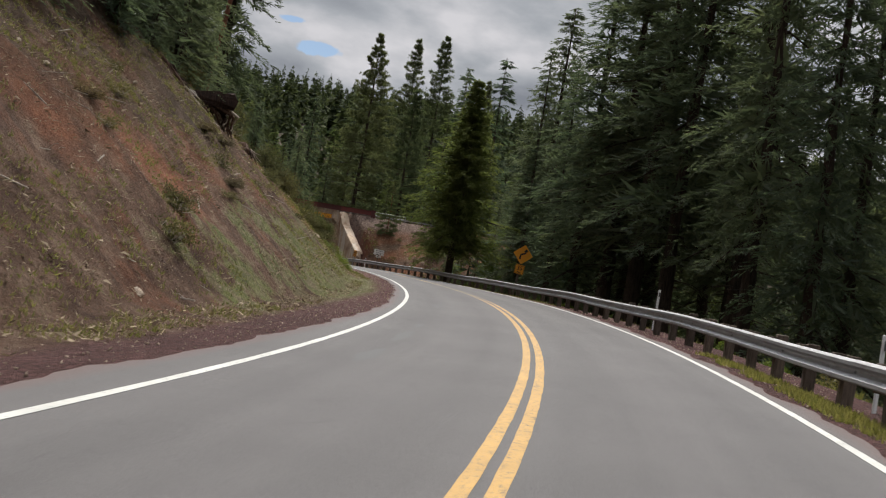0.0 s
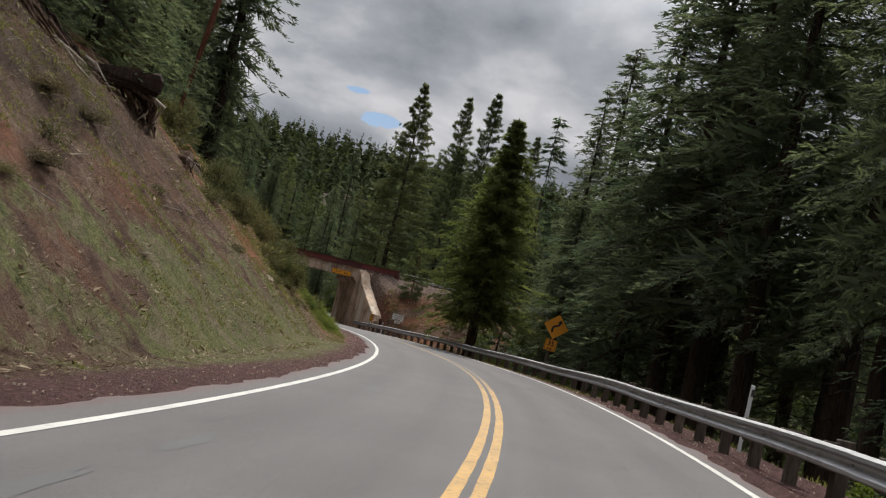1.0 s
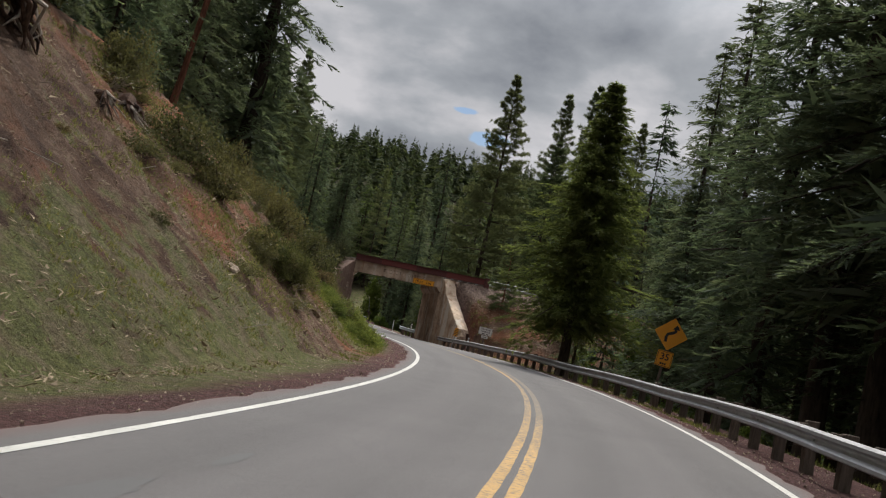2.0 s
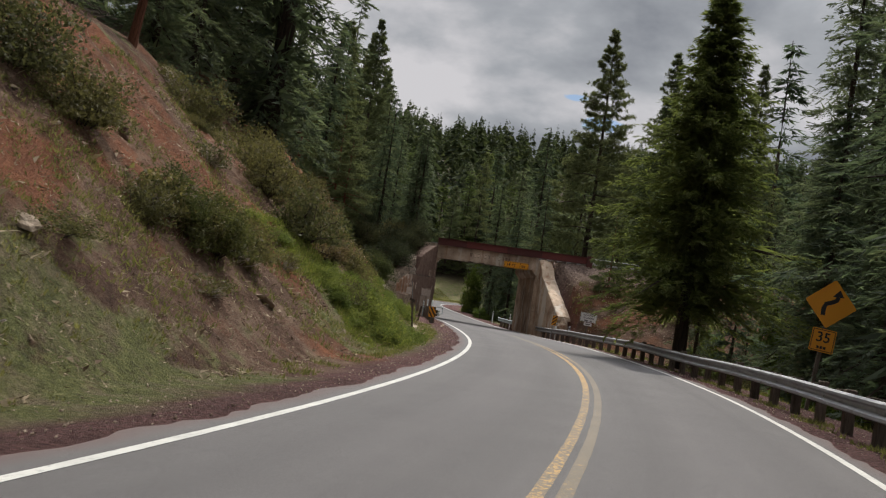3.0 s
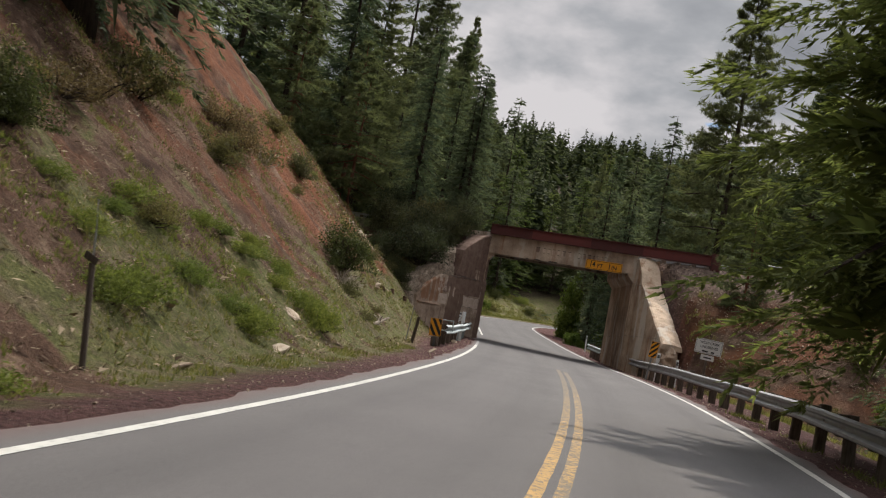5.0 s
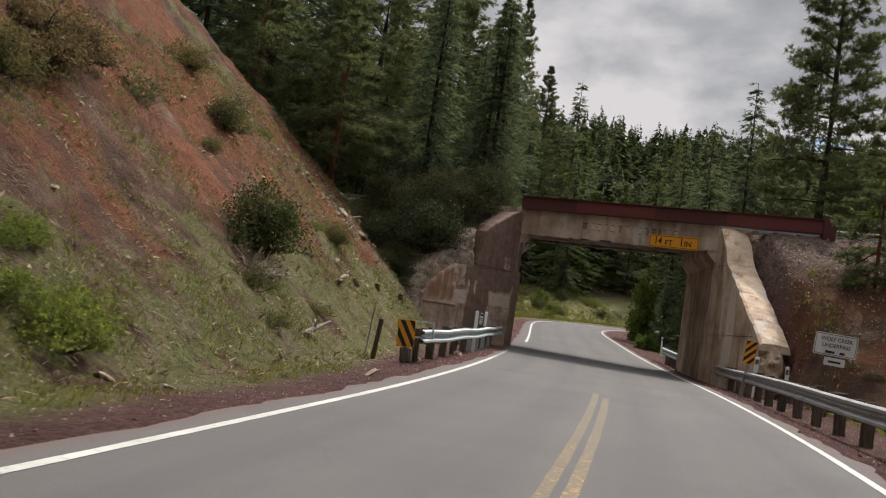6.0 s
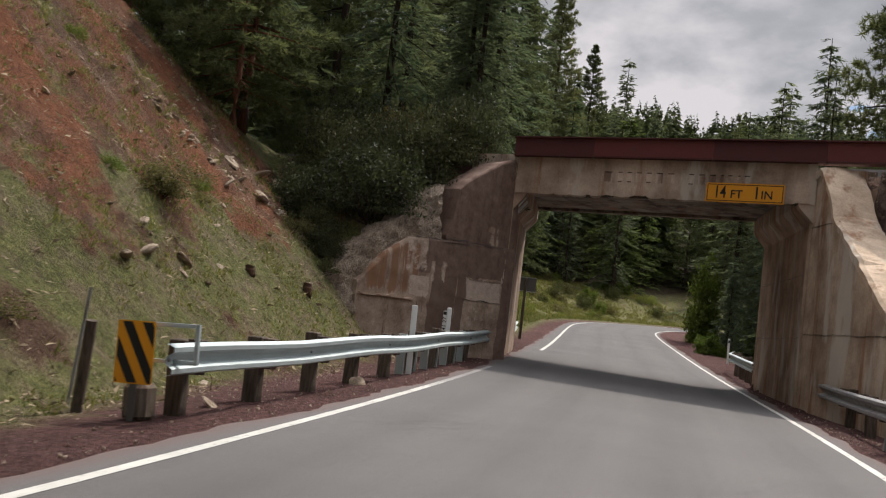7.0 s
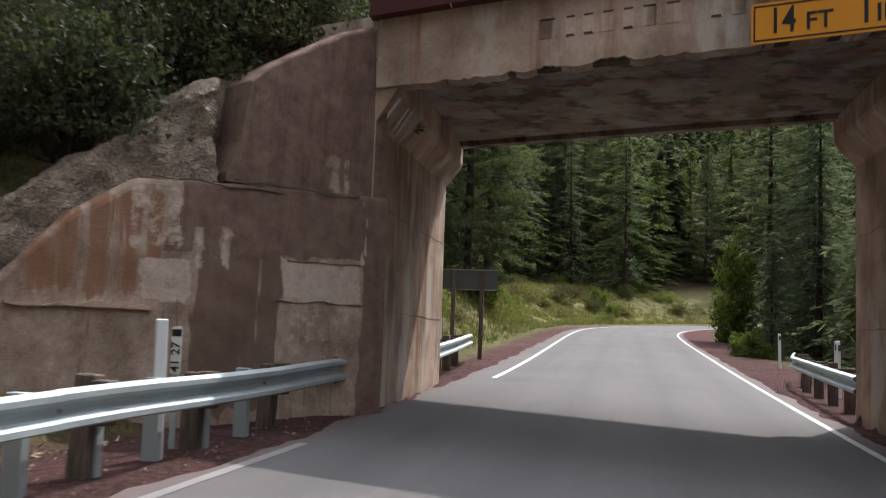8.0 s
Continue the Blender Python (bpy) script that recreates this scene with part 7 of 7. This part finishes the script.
def gravel_litter():
    """Loose stones on the verge and the railway fill."""
    rng = np.random.default_rng(9)
    n = 9000
    s = rng.uniform(6, 128, n)
    l = np.where(rng.random(n) < 0.6, -rng.uniform(3.4, 6.2, n), rng.uniform(3.5, 5.2, n))
    t = np.interp(s, RS, RTURN)
    x, y = np.interp(s, RS, RC[:, 0]) + l * np.cos(t), np.interp(s, RS, RC[:, 1]) + l * np.sin(t)
    a, q = rng.uniform(8.6, 17, 2600), -rng.uniform(0.2, 7.5, 2600)
    x = np.concatenate([x, BR_A[0] + a * BR_U[0] + q * BR_V[0]])
    y = np.concatenate([y, BR_A[1] + a * BR_U[1] + q * BR_V[1]])
    z = ground_at(x, y)[0]
    r = rng.uniform(0.008, 0.034, len(x)) * np.where(np.arange(len(x)) >= n, 2.2, 1.0)
    d = unit(rng.normal(0, 1, (len(x), 4, 3)))
    co = (np.stack([x, y, z + 0.2 * r], 1)[:, None] + d * r[:, None, None]).reshape(-1, 3)
    k = np.arange(len(x))[:, None] * 4
    f = np.concatenate([k + np.array([0, 1, 2]), k + np.array([0, 3, 1]), k + np.array([1, 3, 2]), k + np.array([0, 2, 3])])
    tagged(new("loose_stones", mesh_from("loose_stones", co, f, ROCK)), "loose stones and grit along the verge", "gravel", kind="stuff")


gravel_litter()


def bank_litter():
    """Twigs, bark and clods strewn over the cut bank."""
    rng = np.random.default_rng(12)
    n = 70000
    s, l = rng.uniform(10, 124, n), -rng.uniform(4.9, 13.5, n)
    t = np.interp(s, RS, RTURN)
    x, y = np.interp(s, RS, RC[:, 0]) + l * np.cos(t), np.interp(s, RS, RC[:, 1]) + l * np.sin(t)
    keep = wobble(x, y, 3.0, 3, 5.1) > -0.25
    x, y = x[keep], y[keep]
    z = ground_at(x, y)[0]
    p = np.stack([x, y, z + 0.03], 1)
    a = rng.uniform(0, 6.283, len(x))
    way = unit(np.stack([np.cos(a), np.sin(a), rng.normal(0.1, 0.5, len(x))], 1))
    side = unit(np.cross(way, rng.normal(0, 0.5, (len(x), 3)) + np.array([0.4, -0.1, 0.8])))
    ln = rng.uniform(0.04, 0.20, len(x))
    co, f = kites(p, way, side, ln, np.where(rng.random(len(x)) < 0.88, 0.010 + 0.018 * rng.random(len(x)), ln * 0.4))
    tagged(new("bank_litter", mesh_from("bank_litter", co, f, LITTER)), "twigs, bark and clods strewn over the bank", "litter", kind="stuff")


bank_litter()


def stick(x, y, length, r, heading, pitch, material, label, twigs=3, name="dead_branch"):
    t = thing(name, pose(x, y, ground_z(x, y) + r * 0.8, 0, 0, heading), label, "branch", "fallen branches on the bank")
    bm = bmesh.new()
    pts = [Vector((length * f, 0.06 * length * math.sin(3 * f), length * f * math.sin(radians(pitch)))) for f in (-0.5, -0.2, 0.15, 0.5)]
    tube(bm, pts, [r, r * 0.95, r * 0.75, r * 0.35], 6)
    part("stem", bm, material, t)
    for k in range(twigs):
        p = pts[1 + k % 2]
        bm = bmesh.new()
        e = p + Vector((random.uniform(-0.2, 0.3), random.choice((-1, 1)) * random.uniform(0.2, 0.45), random.uniform(0.05, 0.35))) * length * 0.6
        tube(bm, [p, p.lerp(e, 0.5) + Vector((0, 0, 0.04)), e], [r * 0.5, r * 0.35, r * 0.12], 5)
        part("twig", bm, material, t)
    return t


stick(-20.5, 89.5, 1.15, 0.075, 70, 28, DEADWOOD, "bleached broken branch lying in the grass", 7)
stick(-18.9, 86.9, 2.0, 0.022, 120, -8, DEADWOOD, "long thin fallen stick on the grass", 2)
for _ in range(52):
    q_ = on_road(rs_.uniform(18, 62), -rs_.uniform(6.0, 12.5))
    stick(q_.x, q_.y, rs_.uniform(0.3, 1.2), rs_.uniform(0.008, 0.020), rs_.uniform(0, 360), rs_.uniform(-30, 30), DEADWOOD, "thin dead stick lying on the soil bank", rs_.randint(0, 2))


def root_plate(x, y, size, heading, label):
    """An upturned stump with its roots, on the edge of the bank."""
    t = thing("uprooted_stump", pose(x, y, ground_z(x, y) + 0.1 * size, 0, 0, heading), label, "stump")
    bm = bmesh.new()
    tube(bm, [(0.35 * size, 0, 0.0), (0.0, 0, 0.12 * size), (-0.8 * size, 0.05, 0.30 * size), (-1.9 * size, 0.1, 0.42 * size)], [0.20 * size, 0.30 * size, 0.22 * size, 0.18 * size], 12)
    roughen(bm, 0.09, 4)
    part("bole", bm, ROOT_BROWN, t)
    for k in range(13):
        a = radians(28 * k + random.uniform(-15, 15))
        bm = bmesh.new()
        o = Vector((0.8, math.cos(a), math.sin(a) * 0.6)).normalized()
        e = o * size * random.uniform(0.3, 0.8) + Vector((0.2, 0, -0.25 * size))
        tube(bm, [Vector((0.1, 0, 0.15)), e * 0.55 + Vector((0.15, 0.1 * math.sin(k), 0)), e + Vector((0.1, 0.15 * math.cos(k * 2), -0.15))], [0.10 * size, 0.05 * size, 0.012], 6)
        roughen(bm, 0.04, 6)
        part("root", bm, (DEADWOOD, ROOT_BROWN, CHARRED)[k % 3], t)


root_plate(-12.9, 47.7, 0.9, -40, "large charred root plate hanging over the bank")
root_plate(-12.0, 45.2, 0.5, -30, "small root stub on the bank edge")


def brink_log():
    """A fallen trunk that juts over the slope, its torn roots hanging below its end."""
    t = thing("fallen_log", Matrix(), "dark fallen log with hanging roots jutting from the brink", "log")
    bm = bmesh.new()
    tube(bm, [(-14.9, 39.8, 7.55), (-13.6, 40.9, 7.62), (-12.8, 41.6, 7.75), (-12.2, 42.1, 7.85), (-12.1, 42.2, 7.86)], [0.24, 0.27, 0.31, 0.36, 0.20], 12)
    roughen(bm, 0.16, 3.5)
    part("bole", bm, CHARRED, t)
    rng = random.Random(5)
    for k in range(20):
        f = rng.random()
        a = Vector((-13.1 + 0.9 * f, 41.3 + 0.8 * f, 7.6 + 0.1 * f))
        e = Vector((-12.9 + rng.uniform(-0.5, 0.7), 42.9 + rng.uniform(-0.7, 0.6), rng.uniform(6.5, 7.0)))
        mid = a.lerp(e, 0.5) + Vector((0.25 * rng.gauss(0, 1), 0.2 * rng.gauss(0, 1), 0.12))
        bm = bmesh.new()
        tube(bm, [a, mid, e, e + Vector((rng.gauss(0, 0.12), rng.gauss(0, 0.12), -0.35))], [0.085, 0.055, 0.035, 0.010], 6)
        roughen(bm, 0.05, 5)
        part("root", bm, (ROOT_BROWN, DEADWOOD, CHARRED)[k % 3], t)


def brink_roots():
    """Bare roots along the undercut brink."""
    t = thing("exposed_roots", Matrix(), "dark bare roots hanging along the undercut brink", "roots")
    rng = random.Random(6)
    for k in range(16):
        y = rng.uniform(34.6, 40.2)
        x = -13.2 + rng.uniform(-0.4, 0.5)
        p = Vector((x, y, ground_z(x, y) + 0.05))
        pts = [p]
        for _ in range(3):
            q = pts[-1] + Vector((rng.uniform(0.0, 0.4), rng.uniform(-0.2, 0.7), 0))
            q.z = ground_z(q.x, q.y) + rng.uniform(0.02, 0.22)
            pts.append(q)
        bm = bmesh.new()
        r = rng.uniform(0.03, 0.10)
        tube(bm, pts, [r, r * 0.8, r * 0.5, r * 0.15], 6)
        roughen(bm, 0.04, 5)
        part("root", bm, (ROOT_BROWN, CHARRED, ROOT_BROWN, DEADWOOD)[k % 4], t)


def sawn_log():
    """A thick charred log end lying across the red bank."""
    t = thing("sawn_log", Matrix(), "thick charred log with a flat sawn end on the bank", "log")
    bm = bmesh.new()
    tube(bm, [(-19.2, 68.75, 6.95), (-18.7, 69.1, 7.0), (-18.2, 69.4, 7.02), (-18.05, 69.5, 7.0), (-18.06, 69.5, 7.0)], [0.30, 0.40, 0.46, 0.50, 0.04], 16)
    roughen(bm, 0.10, 4)
    part("bole", bm, CHARRED, t)
    for k in range(5):
        bm = bmesh.new()
        a = Vector((-19.0 - 0.1 * k, 68.8, 6.9 + 0.06 * k))
        tube(bm, [a, a + Vector((-0.35, -0.2, 0.1 - 0.08 * k)), a + Vector((-0.7, -0.25 - 0.1 * k, 0.05 - 0.12 * k))], [0.07, 0.05, 0.012], 6)
        part("root", bm, ROOT_BROWN, t)


brink_log()
brink_roots()
sawn_log()


def snag(x, y, h, r, lean, label):
    t = thing("dead_pine_tree", pose(x, y, ground_z(x, y) - 0.2, lean[0], lean[1], 0), label, "dead tree")
    bm = bmesh.new()
    tube(bm, [(0, 0, -0.5), (0.05, 0, h * 0.4), (-0.05, 0.05, h * 0.75), (0, 0, h)], [r, r * 0.85, r * 0.7, r * 0.5], 9)
    part("trunk", bm, BARK_RED, t)


snag(-20.06, 62.3, 16, 0.19, (0, 5), "leaning red-barked bare pine trunk above the bank")
for x, y, h in ((-25.4, 98.6, 0.22), (-12.0, 52.5, 0.3), (-26.0, 100.9, 0.26)):
    t_ = thing("tree_stump", pose(x, y, ground_z(x, y) - 0.1, 4, -4, 0), "small weathered brown stump in the grass", "stump")
    b_ = bmesh.new()
    tube(b_, [(0, 0, -0.2), (0, 0, h * 0.2), (0.01, 0, h * 0.6), (0.02, 0, h), (0.02, 0.01, h * 0.97)], [0.15, 0.11, 0.095, 0.09, 0.02], 12)
    roughen(b_, 0.03, 9)
    part("bole", b_, ROOT_BROWN, t_)
